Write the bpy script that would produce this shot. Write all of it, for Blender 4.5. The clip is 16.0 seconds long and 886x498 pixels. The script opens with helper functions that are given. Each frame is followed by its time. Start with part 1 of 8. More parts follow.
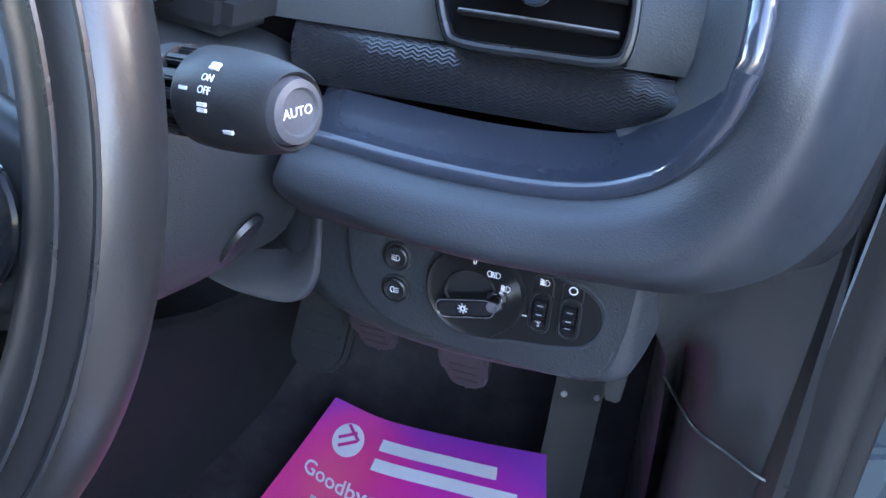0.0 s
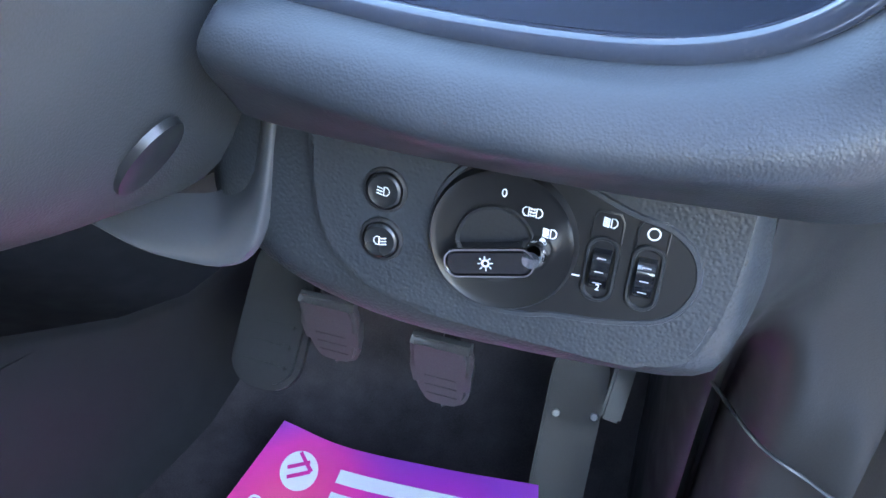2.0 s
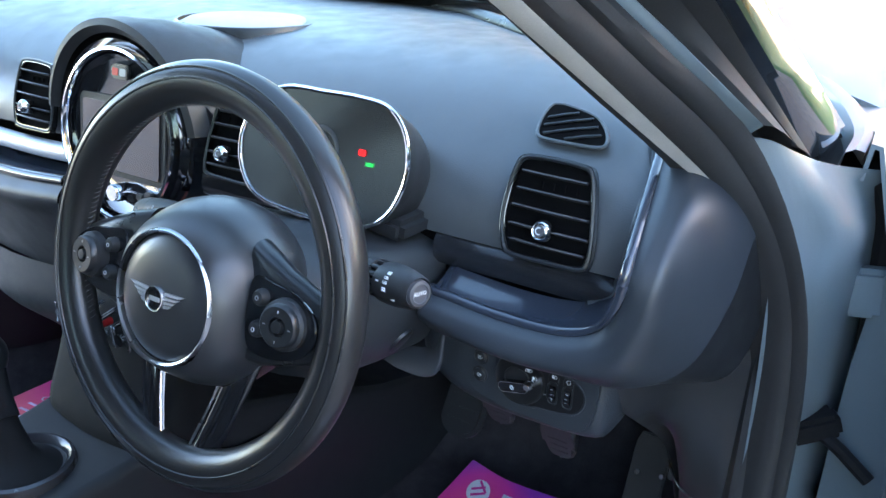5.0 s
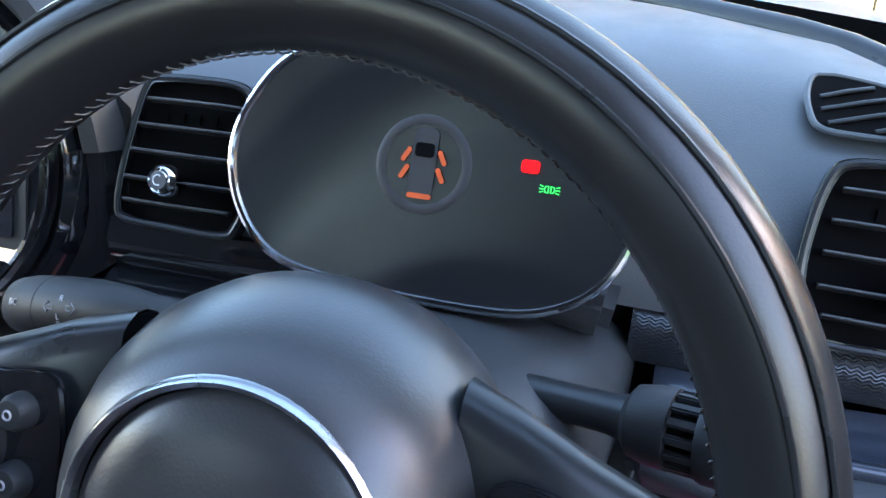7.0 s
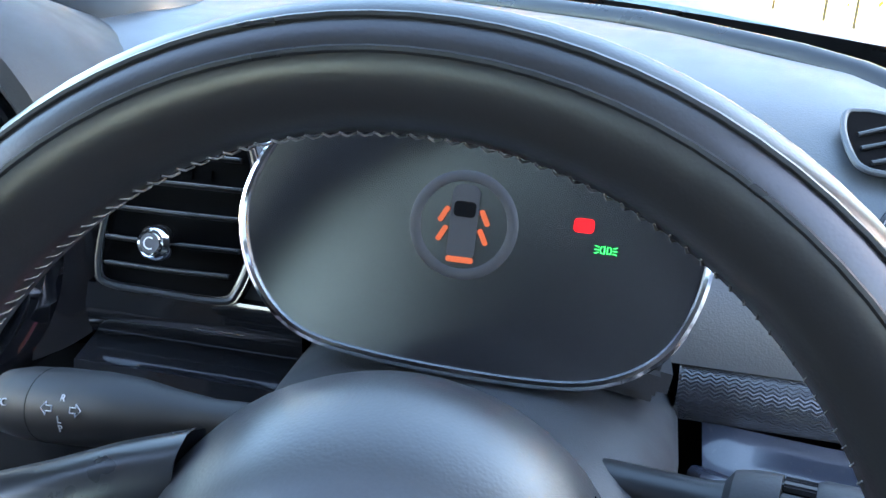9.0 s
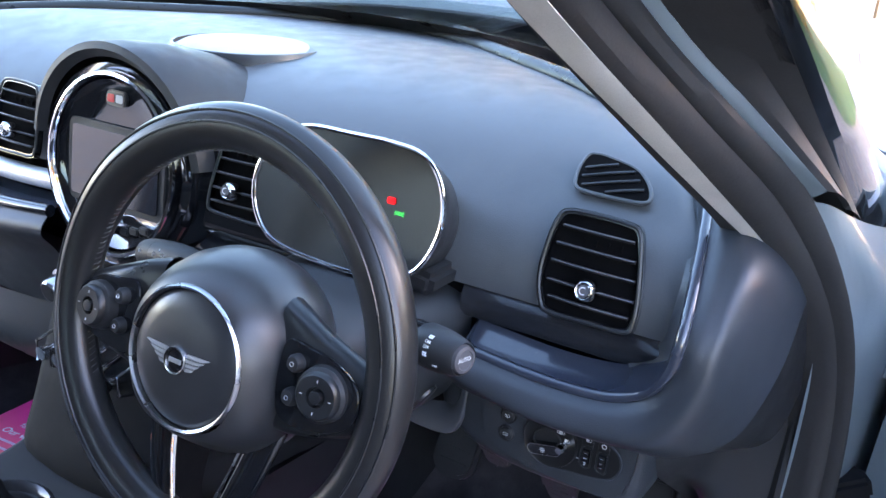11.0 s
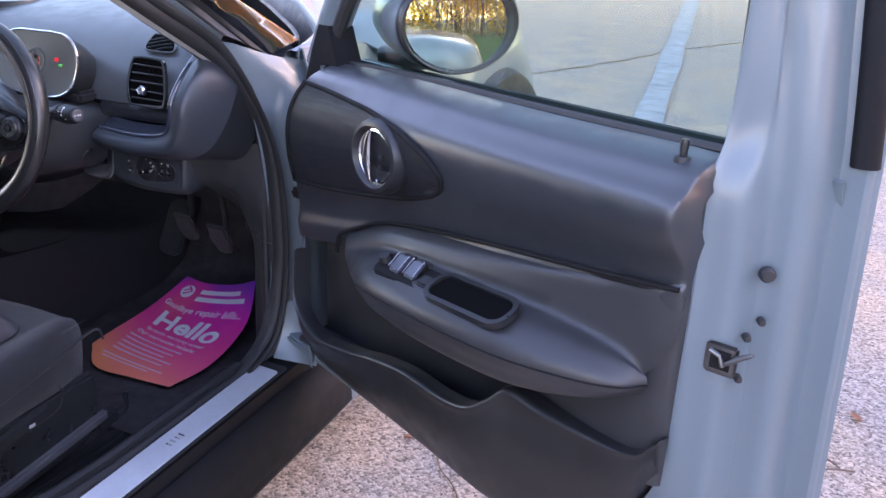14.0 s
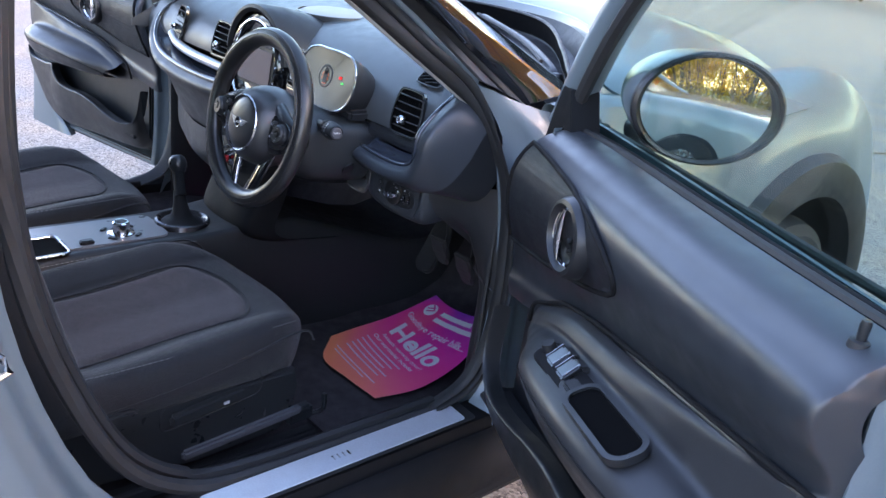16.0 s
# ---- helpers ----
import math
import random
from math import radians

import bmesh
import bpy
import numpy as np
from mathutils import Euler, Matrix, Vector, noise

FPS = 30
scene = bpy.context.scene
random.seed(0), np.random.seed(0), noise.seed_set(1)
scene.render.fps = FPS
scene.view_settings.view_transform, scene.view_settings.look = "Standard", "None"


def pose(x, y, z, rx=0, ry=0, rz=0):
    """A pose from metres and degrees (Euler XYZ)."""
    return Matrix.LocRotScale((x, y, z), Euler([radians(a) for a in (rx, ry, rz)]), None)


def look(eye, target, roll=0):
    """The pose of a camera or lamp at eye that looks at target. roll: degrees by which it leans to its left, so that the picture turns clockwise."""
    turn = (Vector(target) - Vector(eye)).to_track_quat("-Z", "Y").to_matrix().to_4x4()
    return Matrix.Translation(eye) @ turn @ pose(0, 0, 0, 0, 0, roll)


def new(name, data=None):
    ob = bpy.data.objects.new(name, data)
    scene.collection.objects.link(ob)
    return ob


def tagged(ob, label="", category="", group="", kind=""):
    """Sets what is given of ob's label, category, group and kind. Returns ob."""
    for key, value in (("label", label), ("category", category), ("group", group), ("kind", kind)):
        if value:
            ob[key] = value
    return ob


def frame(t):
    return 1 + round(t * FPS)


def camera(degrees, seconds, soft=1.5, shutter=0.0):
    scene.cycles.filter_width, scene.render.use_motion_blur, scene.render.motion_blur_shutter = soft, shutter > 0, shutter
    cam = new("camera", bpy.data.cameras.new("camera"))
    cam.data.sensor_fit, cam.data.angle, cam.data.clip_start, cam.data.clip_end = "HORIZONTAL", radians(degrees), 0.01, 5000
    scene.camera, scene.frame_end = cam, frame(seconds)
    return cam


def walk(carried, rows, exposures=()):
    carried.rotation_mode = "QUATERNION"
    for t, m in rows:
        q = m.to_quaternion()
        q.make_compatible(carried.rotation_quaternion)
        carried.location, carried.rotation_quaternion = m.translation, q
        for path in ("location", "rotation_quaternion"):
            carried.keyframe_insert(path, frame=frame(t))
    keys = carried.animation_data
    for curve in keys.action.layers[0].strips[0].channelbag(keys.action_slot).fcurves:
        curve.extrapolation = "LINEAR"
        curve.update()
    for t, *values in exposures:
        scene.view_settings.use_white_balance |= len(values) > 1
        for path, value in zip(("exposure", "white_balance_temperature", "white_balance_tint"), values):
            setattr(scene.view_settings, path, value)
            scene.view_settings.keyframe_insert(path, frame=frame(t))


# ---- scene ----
cam = camera(56.2, 16.0)
PATH = [
    (0, (0.663, -0.118, 0.995), (0.102, 1.587, 0.113), 4.5),
    (0.5, (0.646, -0.084, 0.956), (0.13, 1.642, 0.087), 5.4),
    (1, (0.623, -0.044, 0.921), (0.145, 1.704, 0.077), 6.1),
    (1.5, (0.608, -0.018, 0.895), (0.157, 1.748, 0.072), 6.4),
    (2, (0.611, -0.02, 0.9), (0.152, 1.752, 0.095), 6.3),
    (2.5, (0.645, -0.096, 0.936), (0.115, 1.663, 0.145), 5.5),
    (3, (0.721, -0.227, 0.996), (0.072, 1.5, 0.222), 4.4),
    (3.2, (0.757, -0.276, 1.023), (0.026, 1.425, 0.268), 3.7),
    (5.3, (0.875, -0.387, 1.178), (-0.142, 1.19, 0.488), 2.7),
    (5.5, (0.813, -0.33, 1.169), (-0.142, 1.288, 0.486), 3.1),
    (6, (0.649, -0.263, 1.12), (-0.118, 1.467, 0.473), 4.4),
    (6.5, (0.534, -0.215, 1.08), (-0.12, 1.572, 0.466), 4.5),
    (7, (0.469, -0.179, 1.066), (-0.042, 1.658, 0.462), 4.8),
    (7.5, (0.428, -0.16, 1.065), (0.021, 1.711, 0.486), 4.7),
    (8, (0.402, -0.145, 1.062), (0.08, 1.747, 0.499), 4.7),
    (8.2, (0.399, -0.133, 1.067), (0.084, 1.755, 0.489), 4.4),
    (10.3, (0.481, -0.291, 1.116), (-0.072, 1.532, 0.508), 4.7),
    (10.5, (0.555, -0.326, 1.141), (-0.117, 1.446, 0.502), 4.7),
    (11, (0.785, -0.383, 1.193), (-0.136, 1.263, 0.529), 5.0),
    (11.5, (1.03, -0.466, 1.235), (-0.058, 1.068, 0.553), 5.3),
    (12, (1.262, -0.605, 1.229), (0.115, 0.888, 0.553), 5.7),
    (12.5, (1.444, -0.665, 1.24), (0.326, 0.839, 0.542), 5.7),
    (13, (1.54, -0.75, 1.243), (0.539, 0.824, 0.522), 5.0),
    (13.5, (1.602, -0.882, 1.243), (0.749, 0.777, 0.522), 3.9),
    (14, (1.684, -0.992, 1.252), (0.993, 0.741, 0.532), 2.7),
    (14.5, (1.637, -1.127, 1.235), (1.106, 0.67, 0.538), 1.8),
    (15, (1.629, -1.164, 1.251), (1.01, 0.612, 0.572), 1.3),
    (15.5, (1.723, -0.995, 1.283), (0.719, 0.588, 0.586), 3.8),
    (16, (1.806, -0.79, 1.317), (0.463, 0.497, 0.582), 7.7),
]
# seconds, stops, kelvin, tint
EXPOSURES = [(0.0, 2.1, 6350, 24), (0.5, 2.4, 6400, 24), (1.0, 2.6, 6400, 17), (1.5, 2.75, 6450, 19), (2.0, 2.95, 6550, 20), (2.5, 3.32, 6750, 19), (3.2, 3.65, 6850, 17), (5.3, 1.12, 6350, 16), (6.5, 1.35, 6650, 25), (7.2, 1.45, 6450, 20), (8.2, 1.98, 6550, 18), (10.5, 1.38, 6600, 26),
             (11.0, 1.36, 6600, 27), (11.5, 1.18, 6600, 28), (12.5, 0.87, 6250, 34), (13.2, 0.85, 6550, 48), (14.0, 0.84, 7000, 40), (14.5, 0.62, 7050, 18), (15.3, 0.7, 6750, 14), (16.0, 0.66, 6600, 27)]
walk(cam, [(t, look(eye, target, roll)) for t, eye, target, roll in PATH], [(t, 3.0 + stops, kelvin, tint) for t, stops, kelvin, tint in EXPOSURES])

# ---- world, sun, exposure ----
SUN_EL, SUN_AZ = 17.0, 75.0
world = bpy.data.worlds.new("world")
scene.world = world
world.use_nodes = True
wn = world.node_tree
sky = wn.nodes.new("ShaderNodeTexSky")
sky.sky_type, sky.sun_disc = "NISHITA", False
sky.sun_elevation, sky.sun_rotation = radians(SUN_EL), radians(SUN_AZ)
bg = wn.nodes["Background"]
wn.links.new(sky.outputs[0], bg.inputs[0])
bg.inputs[1].default_value = 0.11
sun = new("sun", bpy.data.lights.new("sun", "SUN"))
sun.data.energy, sun.data.angle, sun.data.color = 0.5, radians(25), (1.0, 0.9, 0.78)
a = radians(SUN_AZ)
sun.matrix_basis = look((0, 0, 0), (-math.sin(a) * math.cos(radians(SUN_EL)), -math.cos(a) * math.cos(radians(SUN_EL)), -math.sin(radians(SUN_EL))))

# ---- helpers for building ----
rnd = random.Random(7)
WORLD = set()


def thing(name, label, category, base=(0, 0, 0), m=None, group="", kind=""):
    """A top-level thing. Without m its parts are given in world places; with m in its own frame."""
    e = new(name)
    e.empty_display_size = 0.05
    if m is None:
        e.matrix_basis = Matrix.Translation(base)
        WORLD.add(e.name)
    else:
        e.matrix_basis = m
    return tagged(e, label, category, group, kind)


def part(name, bm, material, parent=None, label="", sharp=38, m=None):
    """Links a bmesh as one mesh object under a thing or a part."""
    if m is not None:
        bm.transform(m)
    bmesh.ops.recalc_face_normals(bm, faces=bm.faces)
    me = bpy.data.meshes.new(name)
    bm.to_mesh(me)
    bm.free()
    for p in me.polygons:
        p.use_smooth = True
    me.set_sharp_from_angle(angle=radians(sharp))
    me.materials.append(material)
    ob = new(name, me)
    if parent is not None:
        ob.parent = parent
        if parent.name in WORLD:
            ob.matrix_parent_inverse = parent.matrix_basis.inverted()
            WORLD_PARTS.add(ob.name)
    if label:
        ob["label"] = label
    return ob


WORLD_PARTS = set()


def solo(name, bm, material, label, category, group="", kind="", sharp=38, m=None):
    return tagged(part(name, bm, material, None, "", sharp, m), label, category, group, kind)


def cr(pts, n):
    """A smooth curve of n spans per piece through the points."""
    pts = [Vector(p) for p in pts]
    ext = [2 * pts[0] - pts[1]] + pts + [2 * pts[-1] - pts[-2]]
    out = []
    for i in range(1, len(ext) - 2):
        p0, p1, p2, p3 = ext[i - 1:i + 3]
        for k in range(n):
            t = k / n
            out.append(0.5 * ((2 * p1) + (p2 - p0) * t + (2 * p0 - 5 * p1 + 4 * p2 - p3) * t * t + (3 * p1 - p0 - 3 * p2 + p3) * t ** 3))
    out.append(pts[-1])
    return out


def loop_cr(pts, n):
    """A smooth closed curve through the points."""
    pts = [Vector(p) for p in pts]
    k = len(pts)
    out = []
    for i in range(k):
        p0, p1, p2, p3 = pts[i - 1], pts[i], pts[(i + 1) % k], pts[(i + 2) % k]
        for j in range(n):
            t = j / n
            out.append(0.5 * ((2 * p1) + (p2 - p0) * t + (2 * p0 - 5 * p1 + 4 * p2 - p3) * t * t + (3 * p1 - p0 - 3 * p2 + p3) * t ** 3))
    return out


def grid(rows, wrap_u=False, wrap_v=False, bm=None):
    """Quads between rows of points."""
    bm = bm or bmesh.new()
    vs = [[bm.verts.new(p) for p in r] for r in rows]
    nu, nv = len(vs), len(vs[0])
    for i in range(nu if wrap_u else nu - 1):
        for j in range(nv if wrap_v else nv - 1):
            q = [vs[i][j], vs[(i + 1) % nu][j], vs[(i + 1) % nu][(j + 1) % nv], vs[i][(j + 1) % nv]]
            try:
                bm.faces.new(q)
            except ValueError:
                pass
    return bm


def patch(curves, nu=6, nv=6):
    """A smooth sheet through a few rows of control points."""
    rows = [cr(c, nv) for c in curves]
    cols = [cr([r[j] for r in rows], nu) for j in range(len(rows[0]))]
    return grid(cols)


def shell(bm, t):
    """Gives a sheet a thickness."""
    bmesh.ops.recalc_face_normals(bm, faces=bm.faces)
    bmesh.ops.solidify(bm, geom=bm.faces[:], thickness=t)
    return bm


def slab(outline, depth, m=None, bev=0.0, seg=2, bm=None):
    """An outline in the xy plane, pushed out along z from 0 to depth, with rounded rims."""
    b = bmesh.new()
    vs = [b.verts.new((p[0], p[1], 0)) for p in outline]
    f = b.faces.new(vs)
    r = bmesh.ops.extrude_face_region(b, geom=[f])
    for v in r["geom"]:
        if isinstance(v, bmesh.types.BMVert):
            v.co.z += depth
    if bev:
        es = [e for e in b.edges if abs(e.verts[0].co.z - e.verts[1].co.z) < 1e-6]
        bmesh.ops.bevel(b, geom=es, offset=bev, segments=seg, affect="EDGES", clamp_overlap=True)
    if m is not None:
        b.transform(m)
    return merge(bm, b)


def merge(bm, b):
    if bm is None:
        return b
    me = bpy.data.meshes.new("tmp")
    b.to_mesh(me)
    b.free()
    bm.from_mesh(me)
    bpy.data.meshes.remove(me)
    return bm


def box(sx, sy, sz, m=None, bev=0.003, seg=2, bm=None):
    """A box about its own middle, with rounded edges."""
    b = bmesh.new()
    bmesh.ops.create_cube(b, size=1.0, matrix=Matrix.Diagonal((sx, sy, sz, 1)))
    if bev:
        bmesh.ops.bevel(b, geom=b.edges[:], offset=bev, segments=seg, affect="EDGES", clamp_overlap=True)
    if m is not None:
        b.transform(m)
    return merge(bm, b)


def lathe(profile, n=32, m=None, bm=None, sx=1.0, sy=1.0):
    """A turned form about z from (radius, height) points."""
    rows = [[(r * sx * math.cos(2 * math.pi * k / n), r * sy * math.sin(2 * math.pi * k / n), h) for k in range(n)] for r, h in profile]
    b = grid(rows, False, True)
    bmesh.ops.remove_doubles(b, verts=b.verts[:], dist=1e-6)
    if m is not None:
        b.transform(m)
    return merge(bm, b)


def tube(path, radius, n=10, closed=False, bm=None, flat=1.0, up=(0, 0, 1), cap=True):
    """A pipe along a path; radius may be a list; flat squeezes it along up."""
    path = [Vector(p) for p in path]
    k = len(path)
    rows = []
    for i, p in enumerate(path):
        a = path[(i - 1) % k] if closed or i else path[0]
        b = path[(i + 1) % k] if closed or i < k - 1 else path[-1]
        d = (b - a).normalized()
        u = Vector(up)
        s = d.cross(u)
        if s.length < 1e-4:
            s = d.cross(Vector((0, 1, 0)))
        s.normalize()
        w = s.cross(d).normalized()
        r = radius[i] if isinstance(radius, (list, tuple)) else radius
        rows.append([p + s * (r * math.cos(2 * math.pi * q / n)) + w * (r * flat * math.sin(2 * math.pi * q / n)) for q in range(n)])
    b = grid(rows, closed, True)
    if cap and not closed:
        for end in (0, k - 1):
            b.verts.ensure_lookup_table()
            try:
                b.faces.new([b.verts[end * n + q] for q in range(n)])
            except ValueError:
                pass
    return merge(bm, b)


def disc(r, n=24, sx=1.0, sy=1.0):
    return [(r * sx * math.cos(2 * math.pi * k / n), r * sy * math.sin(2 * math.pi * k / n)) for k in range(n)]


def rrect(w, h, r, n=5, cx=0.0, cy=0.0):
    """A rectangle with round corners, as an outline."""
    out = []
    for sx, sy, a0 in ((1, 1, 0), (-1, 1, 90), (-1, -1, 180), (1, -1, 270)):
        for k in range(n + 1):
            a = radians(a0 + 90 * k / n)
            out.append((cx + sx * (w / 2 - r) + r * math.cos(a), cy + sy * (h / 2 - r) + r * math.sin(a)))
    return out


def ring_slab(outer, inner, depth, m=None, bm=None):
    """A flat ring between two outlines with the same number of points, of some depth."""
    b = bmesh.new()
    n = len(outer)
    rows = [[(p[0], p[1], z) for p in o] for o, z in ((inner, 0), (outer, 0), (outer, depth), (inner, depth))]
    b = grid(rows, True, True, b)
    if m is not None:
        b.transform(m)
    return merge(bm, b)


def basis(o, x, y, z):
    m = Matrix((x, y, z)).transposed().to_4x4()
    m.translation = Vector(o)
    return m


def at_face(x, y, z, tilt=0.0, turn=0.0):
    """A frame whose x runs right, y up and z towards the back of the car; tilt leans its top away."""
    return pose(x, y, z, 90 - tilt, 0, turn)


# ---- materials ----
def mat(name, col, rough=0.5, metal=0.0, var=0.12, scale=30.0, bump=0.0, bscale=700.0, coat=0.0, spec=0.5, grain="noise", rvar=0.08, dirt=0.0, sheen=0.0):
    m = bpy.data.materials.new(name)
    m.use_nodes = True
    nt = m.node_tree
    N, L = nt.nodes, nt.links
    b = N["Principled BSDF"]
    tc = N.new("ShaderNodeTexCoord")
    n1 = N.new("ShaderNodeTexNoise")
    n1.inputs["Scale"].default_value, n1.inputs["Detail"].default_value = scale, 6.0
    L.new(tc.outputs["Object"], n1.inputs["Vector"])
    n2 = N.new("ShaderNodeTexNoise")
    n2.inputs["Scale"].default_value, n2.inputs["Detail"].default_value = bscale, 3.0
    L.new(tc.outputs["Object"], n2.inputs["Vector"])
    add = N.new("ShaderNodeMath")
    add.operation = "ADD"
    L.new(n1.outputs[0], add.inputs[0])
    L.new(n2.outputs[0], add.inputs[1])
    mr = N.new("ShaderNodeMapRange")
    mr.inputs[1].default_value, mr.inputs[2].default_value = 0.7, 1.3
    mr.inputs[3].default_value, mr.inputs[4].default_value = 1 - var, 1 + var
    L.new(add.outputs[0], mr.inputs[0])
    mul = N.new("ShaderNodeVectorMath")
    mul.operation = "SCALE"
    mul.inputs[0].default_value = col
    L.new(mr.outputs[0], mul.inputs["Scale"])
    last = mul.outputs[0]
    if dirt:
        n3 = N.new("ShaderNodeTexNoise")
        n3.inputs["Scale"].default_value, n3.inputs["Detail"].default_value = 260.0, 8.0
        L.new(tc.outputs["Object"], n3.inputs["Vector"])
        cr3 = N.new("ShaderNodeMapRange")
        cr3.inputs[1].default_value, cr3.inputs[2].default_value = 0.62, 0.75
        cr3.inputs[3].default_value, cr3.inputs[4].default_value = 0.0, dirt
        L.new(n3.outputs[0], cr3.inputs[0])
        mx = N.new("ShaderNodeMix")
        mx.data_type = "RGBA"
        L.new(cr3.outputs[0], mx.inputs[0])
        L.new(last, mx.inputs[6])
        mx.inputs[7].default_value = (0.3, 0.28, 0.25, 1)
        last = mx.outputs[2]
    L.new(last, b.inputs["Base Color"])
    rr = N.new("ShaderNodeMapRange")
    rr.inputs[1].default_value, rr.inputs[2].default_value = 0.3, 0.7
    rr.inputs[3].default_value, rr.inputs[4].default_value = max(0.0, rough - rvar), min(1.0, rough + rvar)
    L.new(n1.outputs[0], rr.inputs[0])
    L.new(rr.outputs[0], b.inputs["Roughness"])
    b.inputs["Metallic"].default_value = metal
    b.inputs["Coat Weight"].default_value = coat
    b.inputs["Coat Roughness"].default_value = 0.04
    b.inputs["Specular IOR Level"].default_value = spec
    b.inputs["Sheen Weight"].default_value = sheen
    if bump:
        bp = N.new("ShaderNodeBump")
        bp.inputs["Strength"].default_value, bp.inputs["Distance"].default_value = bump, 0.0006
        if grain == "leather":
            v = N.new("ShaderNodeTexVoronoi")
            v.feature = "SMOOTH_F1"
            v.inputs["Scale"].default_value = bscale
            L.new(tc.outputs["Object"], v.inputs["Vector"])
            L.new(v.outputs["Distance"], bp.inputs["Height"])
        elif grain == "weave":
            w = N.new("ShaderNodeTexWave")
            w.inputs["Scale"].default_value, w.inputs["Distortion"].default_value = bscale, 0.4
            L.new(tc.outputs["Object"], w.inputs["Vector"])
            w2 = N.new("ShaderNodeTexWave")
            w2.bands_direction = "Y"
            w2.inputs["Scale"].default_value, w2.inputs["Distortion"].default_value = bscale, 0.4
            L.new(tc.outputs["Object"], w2.inputs["Vector"])
            ad = N.new("ShaderNodeMath")
            ad.operation = "ADD"
            L.new(w.outputs["Fac"], ad.inputs[0])
            L.new(w2.outputs["Fac"], ad.inputs[1])
            L.new(ad.outputs[0], bp.inputs["Height"])
        else:
            L.new(n2.outputs[0], bp.inputs["Height"])
        L.new(bp.outputs[0], b.inputs["Normal"])
    return m


def glow(name, col, strength):
    m = bpy.data.materials.new(name)
    m.use_nodes = True
    b = m.node_tree.nodes["Principled BSDF"]
    b.inputs["Base Color"].default_value = (*col, 1)
    b.inputs["Emission Color"].default_value = (*col, 1)
    b.inputs["Emission Strength"].default_value = strength
    return m


def glass(name, tint, rough=0.0):
    m = bpy.data.materials.new(name)
    m.use_nodes = True
    nt = m.node_tree
    N, L = nt.nodes, nt.links
    out = N["Material Output"]
    N.remove(N["Principled BSDF"])
    t = N.new("ShaderNodeBsdfTransparent")
    t.inputs[0].default_value = (*tint, 1)
    g = N.new("ShaderNodeBsdfGlossy")
    g.inputs["Roughness"].default_value = rough
    lw = N.new("ShaderNodeLayerWeight")
    lw.inputs[0].default_value = 0.5
    pw = N.new("ShaderNodeMath")
    pw.operation = "POWER"
    pw.inputs[1].default_value = 5.0
    L.new(lw.outputs["Facing"], pw.inputs[0])
    fr = N.new("ShaderNodeMath")
    fr.operation = "MULTIPLY_ADD"
    fr.inputs[1].default_value, fr.inputs[2].default_value = 0.9, 0.03
    L.new(pw.outputs[0], fr.inputs[0])
    mx = N.new("ShaderNodeMixShader")
    L.new(fr.outputs[0], mx.inputs[0])
    L.new(t.outputs[0], mx.inputs[1])
    L.new(g.outputs[0], mx.inputs[2])
    L.new(mx.outputs[0], out.inputs[0])
    return m


SOFT = mat("soft_black_plastic", (0.066, 0.073, 0.079), 0.4, spec=0.7, bump=0.2, bscale=1150, grain="leather")
GRAIN = mat("grained_black_plastic", (0.027, 0.032, 0.039), 0.42, spec=0.6, bump=0.2, bscale=1250, grain="leather")
DOORLOW = mat("lower_door_plastic_and_roll_shade", (0.015, 0.016, 0.018), 0.4, spec=0.6, bump=0.2, bscale=900)
DARK = mat("dark_hard_plastic", (0.021, 0.022, 0.024), 0.48, spec=0.35, bump=0.2, bscale=900)
SATIN = mat("satin_black_plastic", (0.016, 0.018, 0.02), 0.33, var=0.05)
LEATHER = mat("black_leather", (0.016, 0.0165, 0.0175), 0.31, spec=0.65, var=0.05, rvar=0.02, bump=0.07, bscale=900, grain="leather")
GLOSS = mat("piano_black", (0.008, 0.009, 0.011), 0.08, coat=1.0, var=0.05, rvar=0.03, dirt=0.06)
BLUEGLOSS = mat("glossy_blue_grey_trim", (0.030, 0.037, 0.052), 0.14, coat=0.9, var=0.05, rvar=0.02, dirt=0.05)
CHROME = mat("chrome", (0.75, 0.76, 0.78), 0.08, metal=1.0, var=0.04, rvar=0.04)
SATCHROME = mat("satin_chrome", (0.55, 0.56, 0.58), 0.26, metal=1.0, var=0.05)
RUBBER = mat("rubber_seal", (0.022, 0.022, 0.023), 0.62, bump=0.2, bscale=500)
CARPET = mat("black_carpet", (0.048, 0.043, 0.046), 0.95, var=0.4, bump=0.9, bscale=900, spec=0.1)
FABRIC = mat("dark_grey_seat_fabric", (0.052, 0.042, 0.044), 0.9, var=0.25, bump=0.4, bscale=150, grain="weave", sheen=0.15, spec=0.2)
DOORSOFT = mat("soft_door_plastic", (0.026, 0.030, 0.036), 0.37, spec=0.9, bump=0.2, bscale=1150, grain="leather")
SIDECLOTH = mat("black_leatherette", (0.028, 0.029, 0.032), 0.42, spec=0.6, bump=0.2, bscale=800, grain="leather")
PAINT = mat("grey_blue_car_paint", (0.135, 0.172, 0.192), 0.34, var=0.04, coat=0.35, scale=4, rvar=0.04)
ALU = mat("brushed_aluminium", (0.78, 0.82, 0.88), 0.36, metal=0.6, var=0.06, bscale=300)
PILLARTRIM = mat("light_grey_pillar_trim", (0.5, 0.485, 0.47), 0.8, bump=0.3, bscale=1200)
LINER = mat("pale_headliner_cloth", (0.5, 0.49, 0.475), 0.9, bump=0.3, bscale=500)
